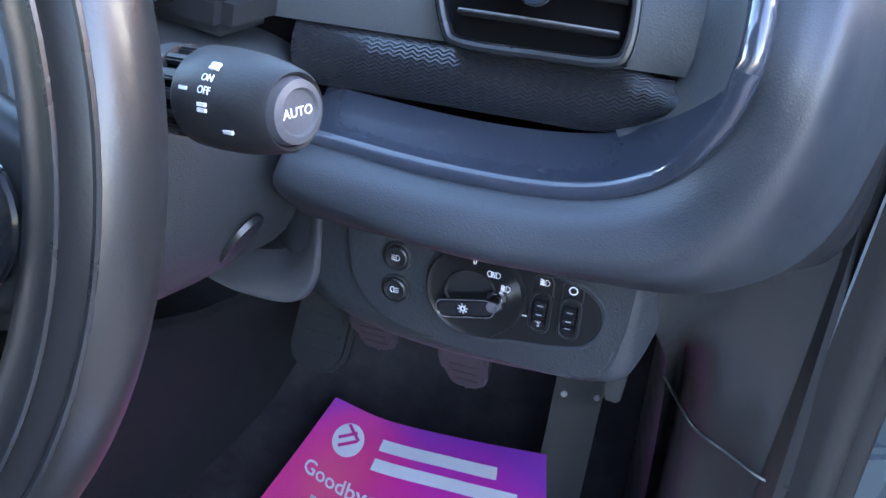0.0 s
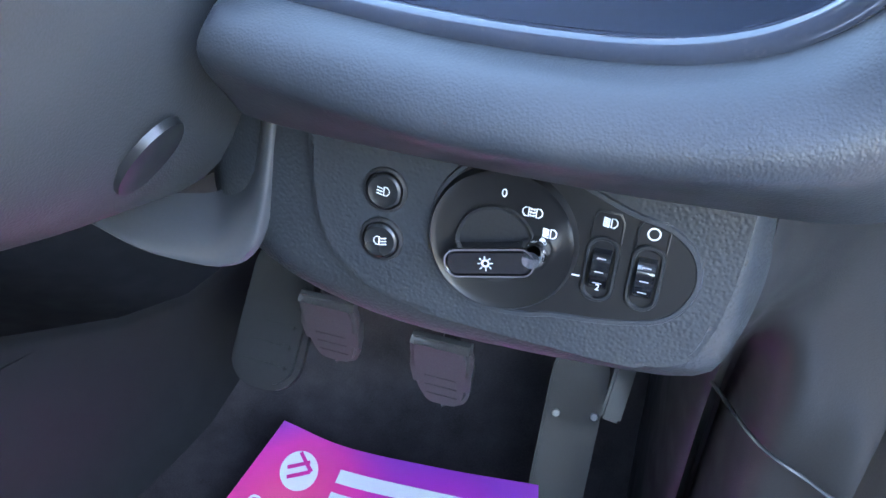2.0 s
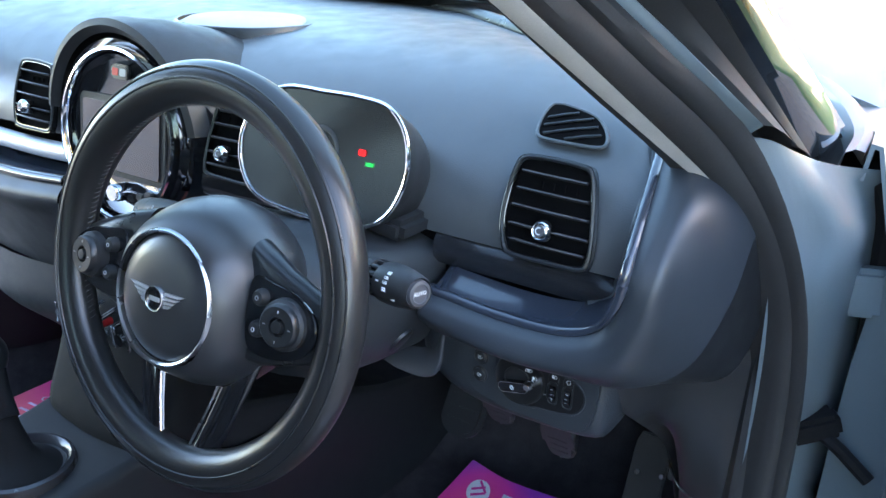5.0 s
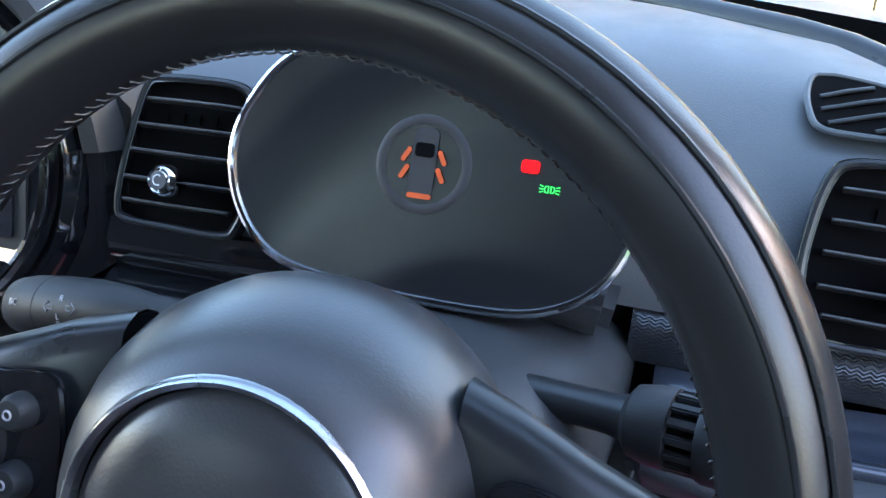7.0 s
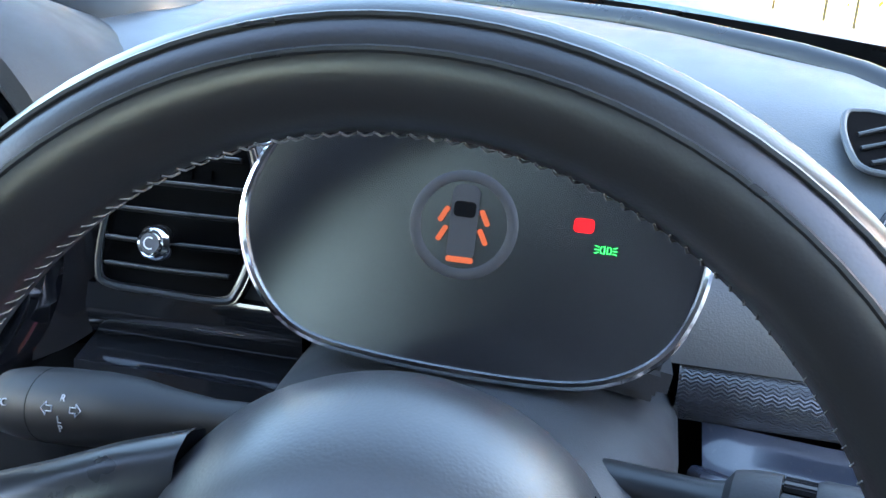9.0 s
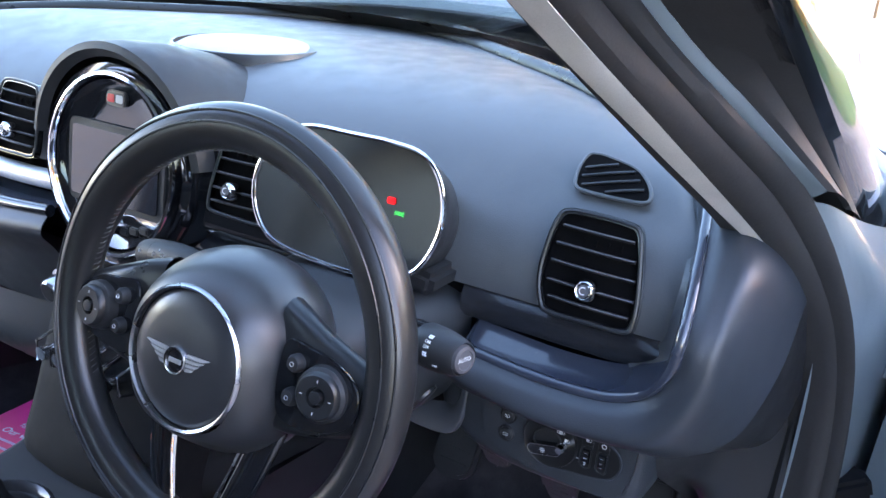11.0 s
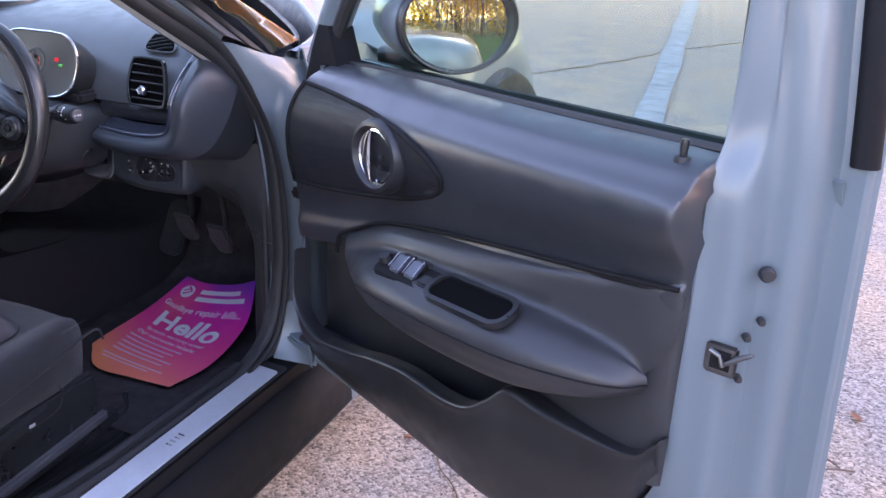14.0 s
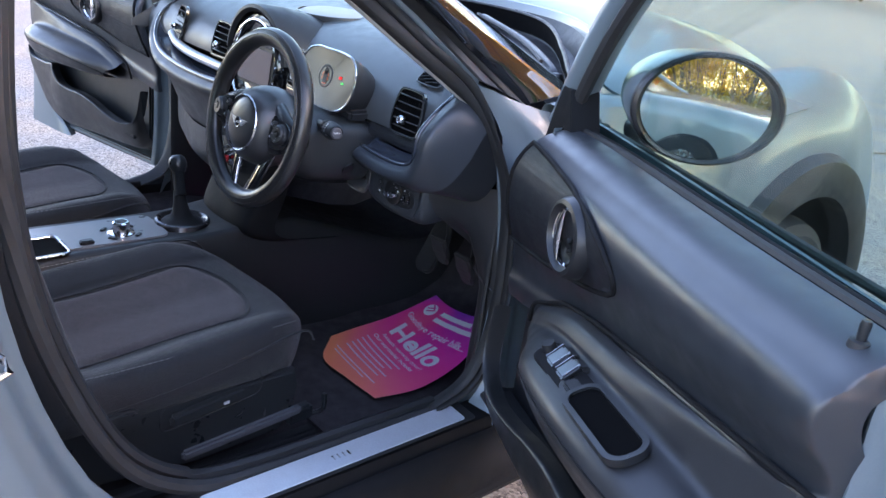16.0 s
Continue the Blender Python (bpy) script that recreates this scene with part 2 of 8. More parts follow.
# BLACKHOLE: near-black that puts the shade of deep openings into the colour.
BLACKHOLE = mat("recess_shade_black", (0.004, 0.004, 0.0045), 0.9, spec=0.05)
DIALBLACK = mat("smooth_black_plastic", (0.008, 0.0085, 0.0095), 0.38, var=0.05, rvar=0.03)
MATTEBLACK = mat("matte_black_plastic", (0.009, 0.009, 0.01), 0.75, bump=0.2, bscale=400, spec=0.2)
TYRE = mat("tyre_rubber", (0.02, 0.02, 0.021), 0.75, bump=0.3, bscale=300)
WHITE = mat("white_print", (0.8, 0.82, 0.84), 0.5, var=0.02)
GREYPRINT = mat("grey_print", (0.35, 0.36, 0.38), 0.5, var=0.02)
PANE = glass("clear_green_glass", (0.68, 0.81, 0.78))
DIMPANE = glass("dimming_rear_glass", (0.22, 0.24, 0.23))
WSGLASS = glass("windscreen_glass", (0.86, 0.93, 0.91))
MIRROR = mat("mirror_glass", (0.72, 0.74, 0.74), 0.01, metal=1.0, var=0.01, rvar=0.005)

# ---- ground and surroundings ----
def ground_material():
    m = mat("coarse_asphalt", (0.29, 0.255, 0.235), 0.9, var=0.25, scale=1.1, bump=0.0)
    nt = m.node_tree
    N, L = nt.nodes, nt.links
    b = N["Principled BSDF"]
    tc = N["Texture Coordinate"]
    v = N.new("ShaderNodeTexVoronoi")
    v.inputs["Scale"].default_value = 150.0
    L.new(tc.outputs["Object"], v.inputs["Vector"])
    hsv = N.new("ShaderNodeSeparateColor")
    L.new(v.outputs["Color"], hsv.inputs[0])
    ramp = N.new("ShaderNodeValToRGB")
    e = ramp.color_ramp.elements
    e[0].position, e[0].color = 0.0, (0.12, 0.105, 0.095, 1)
    e[1].position, e[1].color = 1.0, (0.62, 0.54, 0.475, 1)
    e.new(0.2).color = (0.27, 0.235, 0.21, 1)
    e.new(0.55).color = (0.40, 0.345, 0.30, 1)
    L.new(hsv.outputs[0], ramp.inputs[0])
    big = N.new("ShaderNodeTexNoise")
    big.inputs["Scale"].default_value, big.inputs["Detail"].default_value = 2.6, 9.0
    L.new(tc.outputs["Object"], big.inputs["Vector"])
    cr2 = N.new("ShaderNodeValToRGB")
    e = cr2.color_ramp.elements
    e[0].position, e[0].color = 0.35, (0.72, 0.72, 0.73, 1)
    e[1].position, e[1].color = 0.68, (1.0, 0.86, 0.72, 1)
    L.new(big.outputs[0], cr2.inputs[0])
    mx = N.new("ShaderNodeVectorMath")
    mx.operation = "MULTIPLY"
    L.new(ramp.outputs[0], mx.inputs[0])
    L.new(cr2.outputs[0], mx.inputs[1])
    L.new(mx.outputs[0], b.inputs["Base Color"])
    bp = N.new("ShaderNodeBump")
    bp.inputs["Strength"].default_value, bp.inputs["Distance"].default_value = 0.7, 0.004
    L.new(v.outputs["Distance"], bp.inputs["Height"])
    bp.invert = True
    L.new(bp.outputs[0], b.inputs["Normal"])
    return m


GROUND_Z = 0.05
ASPHALT = ground_material()
rows = []
span = [-400, -60, -20, -8, -4, -2, -1, 0, 1, 2, 3, 4, 6, 9, 14, 22, 60, 400]
for gx in span:
    rows.append([(gx, gy, GROUND_Z + 0.006 * math.sin(gx * 1.7) * math.cos(gy * 1.3) * (abs(gx) < 30 and abs(gy) < 30)) for gy in span])
solo("ground", grid(rows), ASPHALT, "coarse pinkish grey asphalt yard with loose chippings", "ground", kind="structure")

# ---- car shell ----
def both(p):
    return Vector((-p[0], p[1], p[2]))


# Windscreen pillar: lines down its length, each from a point high on it to one near its foot.
PILLAR = {"trim_in": ((0.545, 0.110, 1.17), (0.690, 0.280, 1.005)), "trim_out": ((0.583, 0.088, 1.17), (0.694, 0.278, 1.010)), "seal": ((0.614, 0.150, 1.17), (0.722, 0.280, 1.043)),
          "body": ((0.630, 0.166, 1.17), (0.736, 0.268, 1.055)), "gloss_in": ((0.692, 0.150, 1.18), (0.756, 0.380, 1.010)), "gloss_out": ((0.704, 0.205, 1.183), (0.760, 0.485, 1.029))}
SEAL_LOW = [(0.742, 0.318, 0.93), (0.762, 0.352, 0.82), (0.766, 0.368, 0.66), (0.765, 0.36, 0.53), (0.763, 0.32, 0.435), (0.762, 0.22, 0.392)]
SEAL_LOW2 = [(0.768, 0.312, 0.945), (0.787, 0.358, 0.82), (0.791, 0.378, 0.66), (0.790, 0.372, 0.52), (0.787, 0.33, 0.42), (0.782, 0.22, 0.384)]


def pillar_line(key, low=()):
    a, b = (Vector(p) for p in PILLAR[key])
    return cr([a + Vector((-0.13, -0.37, 0.255)), a + Vector((-0.06, -0.175, 0.125)), a, (a + b) / 2, b] + [Vector(p) for p in low], 5)


def pillar(side):
    t = thing("windscreen_pillar", "dark windscreen pillar with pale inner trim and black seal", "car pillar", (side * 0.7, 0.4, 0.95), kind="structure")

    def strip(name, lines, material, label="", bulge=0.0, back=0.02):
        n = min(len(q) for q in lines)
        rows = []
        for i in range(n):
            pts = [q[i] for q in lines]
            out = Vector((0.80, -0.45, 0.40))
            a, b = pts[0], pts[-1]
            mid = [a.lerp(b, 0.15) + out * bulge * 0.8, a.lerp(b, 0.5) + out * bulge, a.lerp(b, 0.85) + out * bulge * 0.8]
            r = [a] + mid + [b, b - out * back, a - out * back]
            rows.append([p if side > 0 else both(p) for p in r])
        part(name, grid(rows, False, True), material, t, label)

    nearer = Vector((0.017, -0.031, 0.0))
    ti, to = pillar_line("trim_in", [(0.703, 0.296, 0.988)]), pillar_line("trim_out", [(0.706, 0.297, 0.990)])
    for line in (ti, to):
        for i, p in enumerate(line):
            p += nearer * max(0.0, 1 - i / (0.8 * len(line)))
    n = len(ti)
    aside = Vector((-0.004, -0.006, 0.003))
    rows = []
    out = Vector((0.80, -0.45, 0.40))
    for i, (a, b) in enumerate(zip(ti, to)):
        f = i / (n - 1)
        p, q = a.lerp(b, 0.74 + 0.2 * f ** 1.5) + aside, b + aside
        k = 0.022 * (1 - 0.9 * f ** 3)
        r = [p, p.lerp(q, 0.15) + out * 0.0016, p.lerp(q, 0.5) + out * 0.002, p.lerp(q, 0.85) + out * 0.0016, q, q - out * k, p - out * k]
        rows.append([v if side > 0 else both(v) for v in r])
    part("inner_trim", grid(rows, False, True), PILLARTRIM, t, "pale grey inner trim")
    s1 = pillar_line("trim_out", SEAL_LOW)
    s2 = pillar_line("seal", SEAL_LOW2)
    half = [a.lerp(b, 0.55) for a, b in zip(s1, s2)]
    strip("door_seal", [s1, half], RUBBER, "black rubber seal", 0.010, 0.03)
    strip("outer_bead", [half, s2], RUBBER, "black rubber seal", 0.012, 0.03)
    strip("pillar_body", [pillar_line("seal"), pillar_line("body")], PAINT, "", 0.003, 0.02)
    strip("outer_seal", [pillar_line("body"), [a.lerp(b, 0.55) for a, b in zip(pillar_line("body"), pillar_line("gloss_in"))]], RUBBER, "", 0.008, 0.02)
    strip("outer_flap", [[a.lerp(b, 0.55) for a, b in zip(pillar_line("body"), pillar_line("gloss_in"))], pillar_line("gloss_in")], RUBBER, "", 0.006, 0.02)
    strip("gloss_cover", [pillar_line("gloss_in"), pillar_line("gloss_out")], GLOSS, "gloss black outer cover", 0.012, 0.01)
    return t


for s in (1, -1):
    pillar(s)

# Windscreen, roof, rear shell
ws = []
for k in range(15):
    x = -1 + 2 * k / 14
    bow = 1 - x * x
    ws.append([Vector((x * hw, y + bow * (0.30 - 0.16 * k2), z + bow * (0.05 + 0.01 * k2))) for k2, hw, y, z in ((0, 0.765, 0.52, 1.01), (0.2, 0.745, 0.42, 1.065), (0.4, 0.722, 0.30, 1.13), (0.6, 0.698, 0.18, 1.20), (0.8, 0.63, -0.01, 1.32), (1.0, 0.57, -0.16, 1.43))])
w = solo("windscreen", shell(grid(ws), 0.005), WSGLASS, "curved clear windscreen glass", "windscreen", kind="structure")
w.visible_shadow = False
frit = []
for r in ws:
    frit.append([r[0].lerp(r[1], f) + Vector((0, -0.007, -0.004)) for f in (0.0, 0.25, 0.5, 0.75)])
solo("windscreen_border", grid(frit), SATIN, "black printed border along the windscreen foot", "windscreen", kind="structure")

roof, tail, pane = [], [], []
for k in range(13):
    x = -1 + 2 * k / 12
    bow = 1 - x * x
    roof.append([Vector((x * hw, y, z + 0.05 * bow)) for hw, y, z in ((0.55, -0.13, 1.425), (0.57, -0.2, 1.44), (0.6, -0.5, 1.45), (0.56, -1.2, 1.44), (0.54, -1.9, 1.40), (0.545, -1.96, 1.385))])
    tail.append([Vector((x * hw, y, z + 0.03 * bow * (z > 0.9))) for hw, y, z in ((0.70, -2.235, 1.03), (0.72, -2.25, 1.0), (0.76, -2.3, 0.6), (0.74, -2.28, 0.3))])
    pane.append([Vector((x * hw, y, z + h * bow)) for hw, y, z, h in ((0.545, -1.955, 1.387, 0.05), (0.62, -2.1, 1.21, 0.04), (0.70, -2.232, 1.032, 0.03))])
solo("car_roof", shell(grid(roof), 0.03), PAINT, "grey-blue car roof", "car roof", kind="structure")
solo("car_tail", shell(grid(tail), 0.03), PAINT, "grey-blue painted car tail", "car tail", kind="structure")
w = solo("rear_window", shell(grid(pane), 0.005), WSGLASS, "clear rear window glass", "rear window", kind="structure")
w.visible_shadow = False


liner = []
for k in range(13):
    x = -1 + 2 * k / 12
    liner.append([Vector((x * hw, y, z + 0.045 * (1 - x * x))) for hw, y, z in ((0.53, -0.2, 1.395), (0.56, -0.5, 1.405), (0.53, -1.2, 1.395), (0.5, -1.85, 1.36))])
solo("headliner", shell(grid(liner), 0.008), LINER, "pale grey cloth headliner under the car roof", "headliner", kind="structure")


def body_side(side):
    """Sill, hinge post, rear post and rear flank of one side, as one welded shell with its trims."""
    f = (lambda p: Vector(p)) if side > 0 else both
    t = thing("car_body_side", "grey-blue painted door opening with sill and posts", "car body", (side * 0.85, 0, 0.2), kind="structure")

    def fm(bm):
        if side < 0:
            bm.transform(Matrix.Diagonal((-1, 1, 1, 1)))
        return bm

    # painted sill, run from the hinge post to the rear post
    prof = [(0.755, 0.34), (0.765, 0.375), (0.80, 0.382), (0.835, 0.378), (0.845, 0.355), (0.875, 0.345), (0.90, 0.31), (0.905, 0.25), (0.87, 0.2), (0.78, 0.19)]
    rows = [[(x + (0.0 if y < 0.5 else 0.0), y, z) for x, z in prof] for y in [-0.75 + 0.1 * k for k in range(13)]]
    part("sill", fm(shell(grid(rows), 0.004)), MATTEBLACK, t, "black sill trim")
    # black rubber strip along the outside of the sill
    rows = [[(0.848, y, 0.352), (0.852, y, 0.362), (0.868, y, 0.36), (0.9, y, 0.33), (0.912, y, 0.29), (0.9, y, 0.25), (0.86, y, 0.3)] for y in [-0.75 + 0.1 * k for k in range(12)]]
    part("sill_rubber", fm(grid(rows, False, True)), MATTEBLACK, t, "black outer sill trim")
    # hinge post: painted sheet between the seal and the door
    z0 = [(0.30, 0.36), (0.42, 0.395), (0.55, 0.425), (0.70, 0.425), (0.82, 0.405), (0.90, 0.385), (0.95, 0.39)]
    rows = []
    for z, y in z0:
        rows.append([(0.752, y - 0.055, z), (0.772, y - 0.02, z), (0.79, y - 0.005, z), (0.806, y + 0.03, z), (0.815, y + 0.09, z), (0.85, y + 0.115, z), (0.885, y + 0.14, z)])
    rows.append([(0.724, 0.282, 1.042), (0.738, 0.30, 1.038), (0.752, 0.345, 1.022), (0.768, 0.39, 1.008), (0.795, 0.42, 1.002), (0.83, 0.45, 1.0), (0.88, 0.48, 1.0)])
    part("hinge_post", fm(patch(rows, 3, 3)), PAINT, t)
    part("gap_seal", fm(tube(cr([(0.80, 0.455, 1.0), (0.822, 0.47, 0.94), (0.83, 0.475, 0.8), (0.835, 0.49, 0.6), (0.84, 0.49, 0.45)], 4), 0.013, 8)), MATTEBLACK, t)
    part("check_strap", fm(box(0.05, 0.03, 0.026, pose(0.80, 0.43, 0.735, 0, -20, 30), 0.005)), MATTEBLACK, t, "black door check strap")
    part("check_arm", fm(tube([(0.80, 0.43, 0.735), (0.83, 0.425, 0.72), (0.86, 0.42, 0.70)], 0.007, 8)), MATTEBLACK, t)
    for hz in (0.60, 0.88):
        part("hinge", fm(box(0.06, 0.022, 0.05, pose(0.825, 0.452, hz, 0, 0, 25), 0.006)), PAINT, t, "painted door hinge")
    # rear post
    rows = []
    for z, y in [(0.36, -0.30), (0.40, -0.36), (0.5, -0.44), (0.65, -0.50), (0.8, -0.535), (0.95, -0.55), (1.02, -0.555)]:
        rows.append([(0.76, y - 0.02, z), (0.785, y - 0.01, z), (0.80, y - 0.03, z), (0.845, y - 0.045, z), (0.86, y - 0.075, z), (0.895, y - 0.09, z), (0.90, y - 0.3, z), (0.90, -1.2, z), (0.9, -2.0, z * 0.98), (0.72, -2.28, z * 0.95)])
    part("rear_flank", fm(patch([[Vector(p) for p in r] for r in rows], 2, 3)), PAINT, t)
    part("upper_post", fm(tube([(0.83, -0.61, 1.0), (0.78, -0.6, 1.2), (0.70, -0.56, 1.42)], 0.05, 12, flat=0.6)), DARK, t, "black upper post")
    part("rear_post_top", fm(tube([(0.84, -1.9, 1.0), (0.78, -1.85, 1.2), (0.66, -1.75, 1.40)], 0.09, 12, flat=0.6)), PAINT, t)
    part("roof_rail", fm(tube(cr([(0.52, -0.12, 1.40), (0.6, -0.3, 1.425), (0.66, -0.6, 1.435), (0.66, -1.2, 1.43), (0.62, -1.9, 1.38)], 4), 0.05, 10, flat=0.7)), PAINT, t)
    rows = [[(0.9, y, 0.37), (0.905, y, 0.3), (0.88, y, 0.2)] for y in (-0.4, -1.0, -2.2)]
    part("lower_flank", fm(grid(rows)), PAINT, t)
    # Unseen side glass, added with a dark tint to hold back light from behind.
    rows = [[(0.885, y, 1.0), (0.84, y, 1.12), (0.77, y + 0.02, 1.27), (0.69, y + 0.04, 1.4)] for y in (-0.64, -1.0, -1.4, -1.86)]
    part("rear_window", fm(grid(rows)), DIMPANE, t, "unseen rear side window tinted dark to dim the cabin")
    # seal along the sill and up the rear post
    ring = cr([(0.772, 0.25, 0.386), (0.768, 0.15, 0.384), (0.766, 0.0, 0.384), (0.765, -0.15, 0.386), (0.765, -0.28, 0.405), (0.765, -0.385, 0.48), (0.765, -0.46, 0.62), (0.765, -0.515, 0.8), (0.75, -0.53, 1.0), (0.70, -0.5, 1.3)], 5)
    part("opening_seal", fm(tube(ring, 0.013, 8)), RUBBER, t, "black rubber opening seal")
    ring2 = [p + Vector((-0.024, 0.015 if p.z > 0.41 else 0.0, 0.006)) for p in ring]
    part("inner_lip", fm(tube(ring2, 0.012, 8)), DARK, t)
    # painted foot of the hinge post beside the sill plate
    part("post_foot", fm(patch([[(0.79, 0.372, 0.50), (0.82, 0.40, 0.50), (0.86, 0.43, 0.50)], [(0.79, 0.345, 0.43), (0.825, 0.37, 0.43), (0.868, 0.40, 0.43)], [(0.785, 0.32, 0.388), (0.83, 0.33, 0.385), (0.872, 0.35, 0.375)]], 4, 4)), PAINT, t)
    # striker loop on the rear post
    sx = 0.85 if side > 0 else -0.85
    part("striker", tube([(sx, -0.60, 0.755), (sx + 0.03 * side, -0.585, 0.757), (sx + 0.034 * side, -0.57, 0.77), (sx + 0.03 * side, -0.575, 0.785), (sx, -0.59, 0.79)], 0.005, 8), CHROME, t, "steel door striker")
    return t


body_side(1)
body_side(-1)

# aluminium tread plate on the driver's sill
plate = slab(rrect(0.054, 0.55, 0.008), 0.003, None, 0.001)
tp = thing("tread_plate", "brushed aluminium sill plate with a raised bar", "sill plate", m=pose(0.806, -0.005, 0.3915, 0, 3, 0))
part("plate", plate, ALU, tp)
for q in range(4):
    part("raised_bar", box(0.012, 0.0035, 0.001, pose(0.0, -0.028 + 0.011 * q, 0.0034), 0.0004), SATCHROME, tp)
part("surround", slab(rrect(0.068, 0.60, 0.01), 0.0022, Matrix.Translation((0, 0, -0.001)), 0.0008), DARK, tp)

# floor, bulkhead and inner sides
rows = []
for x in (-0.76, -0.70, -0.62, -0.16, -0.13, 0.13, 0.16, 0.62, 0.70, 0.76):
    e = 0.07 if abs(x) > 0.65 else 0.0
    e = 0.09 if abs(x) > 0.75 else e
    rows.append([Vector((x, y, z + e)) for y, z in ((-2.2, 0.3), (-0.9, 0.28), (-0.5, 0.26), (0.3, 0.26), (0.55, 0.262), (0.66, 0.27), (0.78, 0.33), (0.9, 0.50), (0.98, 0.7), (1.0, 0.93))])
solo("car_floor", shell(grid(rows), 0.02), CARPET, "black carpeted car floor with sloping toe board", "car floor", kind="structure")


def kick_panel(side):
    f = 1 if side > 0 else -1
    rows = []
    for z in (0.30, 0.45, 0.6, 0.75, 0.86, 0.95):
        rows.append([(f * 0.752, 0.36, z), (f * 0.742, 0.375, z), (f * 0.725, 0.42, z), (f * 0.705, 0.5, z), (f * 0.69, 0.7, z), (f * 0.68, 1.0, z)])
    return solo("kick_panel", shell(patch(rows, 2, 4), 0.006), DARK, "dark grained footwell side panel", "interior panel", kind="structure")


kick_panel(1)
kick_panel(-1)


# bonnet, wings, cowl
def bonnet():
    rows = []
    for k in range(33):
        x = -1 + 2 * k / 32
        r = []
        for s, hw, z in ((0, 0.865, 1.024), (0.02, 0.87, 1.03), (0.15, 0.885, 1.045), (0.35, 0.885, 1.055), (0.6, 0.85, 1.03), (0.8, 0.76, 0.96), (0.93, 0.68, 0.87), (1.0, 0.62, 0.76)):
            xx = abs(x) * hw
            back = 1.17 - 0.66 * (xx / 0.79) ** 2 if xx < 0.73 else 0.607 + (xx - 0.73) * 1.0
            y = back * (1 - s) + (1.98 - 0.12 * x * x) * s
            bow = 1 - min(1.0, xx / 0.79) ** 2.4
            r.append(Vector((x * hw, y, z + bow * 0.085 - 0.06 * max(0.0, (xx - 0.74) / 0.13) ** 2)))
        rows.append(r)
    t = thing("bonnet", "grey-blue painted bonnet with domed middle and wet drops", "bonnet", (0, 1.4, 0.9))
    part("bonnet_panel", shell(grid(rows), 0.006), PAINT, t)
    for x in (0.27, -0.27):
        part("washer_nozzle", lathe([(0.0, 0.022), (0.008, 0.02), (0.014, 0.008), (0.018, 0.0)], 14, pose(x, 1.27, 1.103, -6, 0, 0), sx=0.8, sy=1.5), DARK, t, "black washer nozzle")
    return t


bonnet()


def cowl():
    """The trough between bonnet and windscreen, with its painted lip, slotted grille and wiper arms."""
    t = thing("cowl_panel", "black slotted cowl trough with a pale lip and wiper arms", "cowl", (0, 0.85, 0.97))
    half = [(0.0, 1.155, 1.108), (0.25, 1.10, 1.104), (0.486, 0.925, 1.085), (0.66, 0.725, 1.058), (0.74, 0.62, 1.040), (0.785, 0.50, 1.026), (0.792, 0.42, 1.016)]
    lip = cr([(-x, y, z) for x, y, z in half[:0:-1]] + half, 6)
    inward = [Vector((-p.x * 0.75, -0.55, 0)).normalized() for p in lip]
    part("lip", grid([[p + Vector((0, 0, -0.012)), p + d * -0.002, p + d * 0.008 + Vector((0, 0, 0.003)), p + d * 0.018, p + d * 0.022 + Vector((0, 0, -0.010)), p + d * 0.024 + Vector((0, 0, -0.022))] for p, d in zip(lip, inward)]), PAINT, t, "painted lip of the trough")
    deep = [min(1.0, max(0.12, (p.y - 0.48) / 0.42)) for p in lip]
    part("trough", grid([[p + d * 0.024 + Vector((0, 0, -0.021)), p + d * (0.03 + 0.02 * k) + Vector((0, 0, -0.068)), p + d * (0.03 + 0.09 * k) + Vector((0, 0, -0.085)), p + d * (0.03 + 0.16 * k) + Vector((0, 0, -0.085)), p + d * (0.03 + 0.22 * k) + Vector((0, 0, -0.06))] for p, d, k in zip(lip, inward, deep)]), DARK, t)
    reach = [0.03 + 0.07 * k for k in deep]
    line = list(zip(lip, inward, reach))[9:-9]
    # Near-black sheet paints the shade behind the grille slats.
    part("grille_backing", grid([[p + d * (q + 0.012) + Vector((0, 0, -0.018)), p + d * (q - 0.004) + Vector((0, 0, -0.07))] for p, d, q in line]), BLACKHOLE, t)
    for lift, back in ((-0.016, 0.008), (-0.07, -0.008)):
        part("grille_rail", tube([p + d * (q + back) + Vector((0, 0, lift)) for p, d, q in line], 0.005, 6), DARK, t)
    for a, b in zip(line[:-1], line[1:]):
        for f in (0.15, 0.4, 0.65, 0.9):
            p, d, q = a[0].lerp(b[0], f), a[1].lerp(b[1], f), a[2] * (1 - f) + b[2] * f
            part("grille_slat", tube([p + d * (q + 0.007) + Vector((0, 0, -0.016)), p + d * (q - 0.009) + Vector((0, 0, -0.07))], 0.005, 5), DARK, t)
    for x0, x1, y1 in ((0.56, 0.05, 0.93), (-0.08, -0.55, 0.74)):
        y0 = 1.0 - 0.62 * (x0 / 0.79) ** 2
        arm = cr([(x0, y0, 1.01), (x0 - 0.04, y0 + 0.02, 1.03), (x0 - 0.25, (y0 + y1) / 2 + 0.03, 1.05), (x1, y1, 1.075)], 6)
        part("wiper_arm", tube(arm, 0.009, 8, flat=0.6), SATIN, t, "black wiper arm")
        part("wiper_blade", tube([p + Vector((0, -0.025, 0.004)) for p in arm[7:]], 0.005, 6), RUBBER, t)
        part("wiper_pivot", lathe([(0.0, 0.03), (0.012, 0.028), (0.018, 0.015), (0.02, -0.02)], 18, Matrix.Translation((x0, y0, 0.995))), SATIN, t)
    return t


cowl()


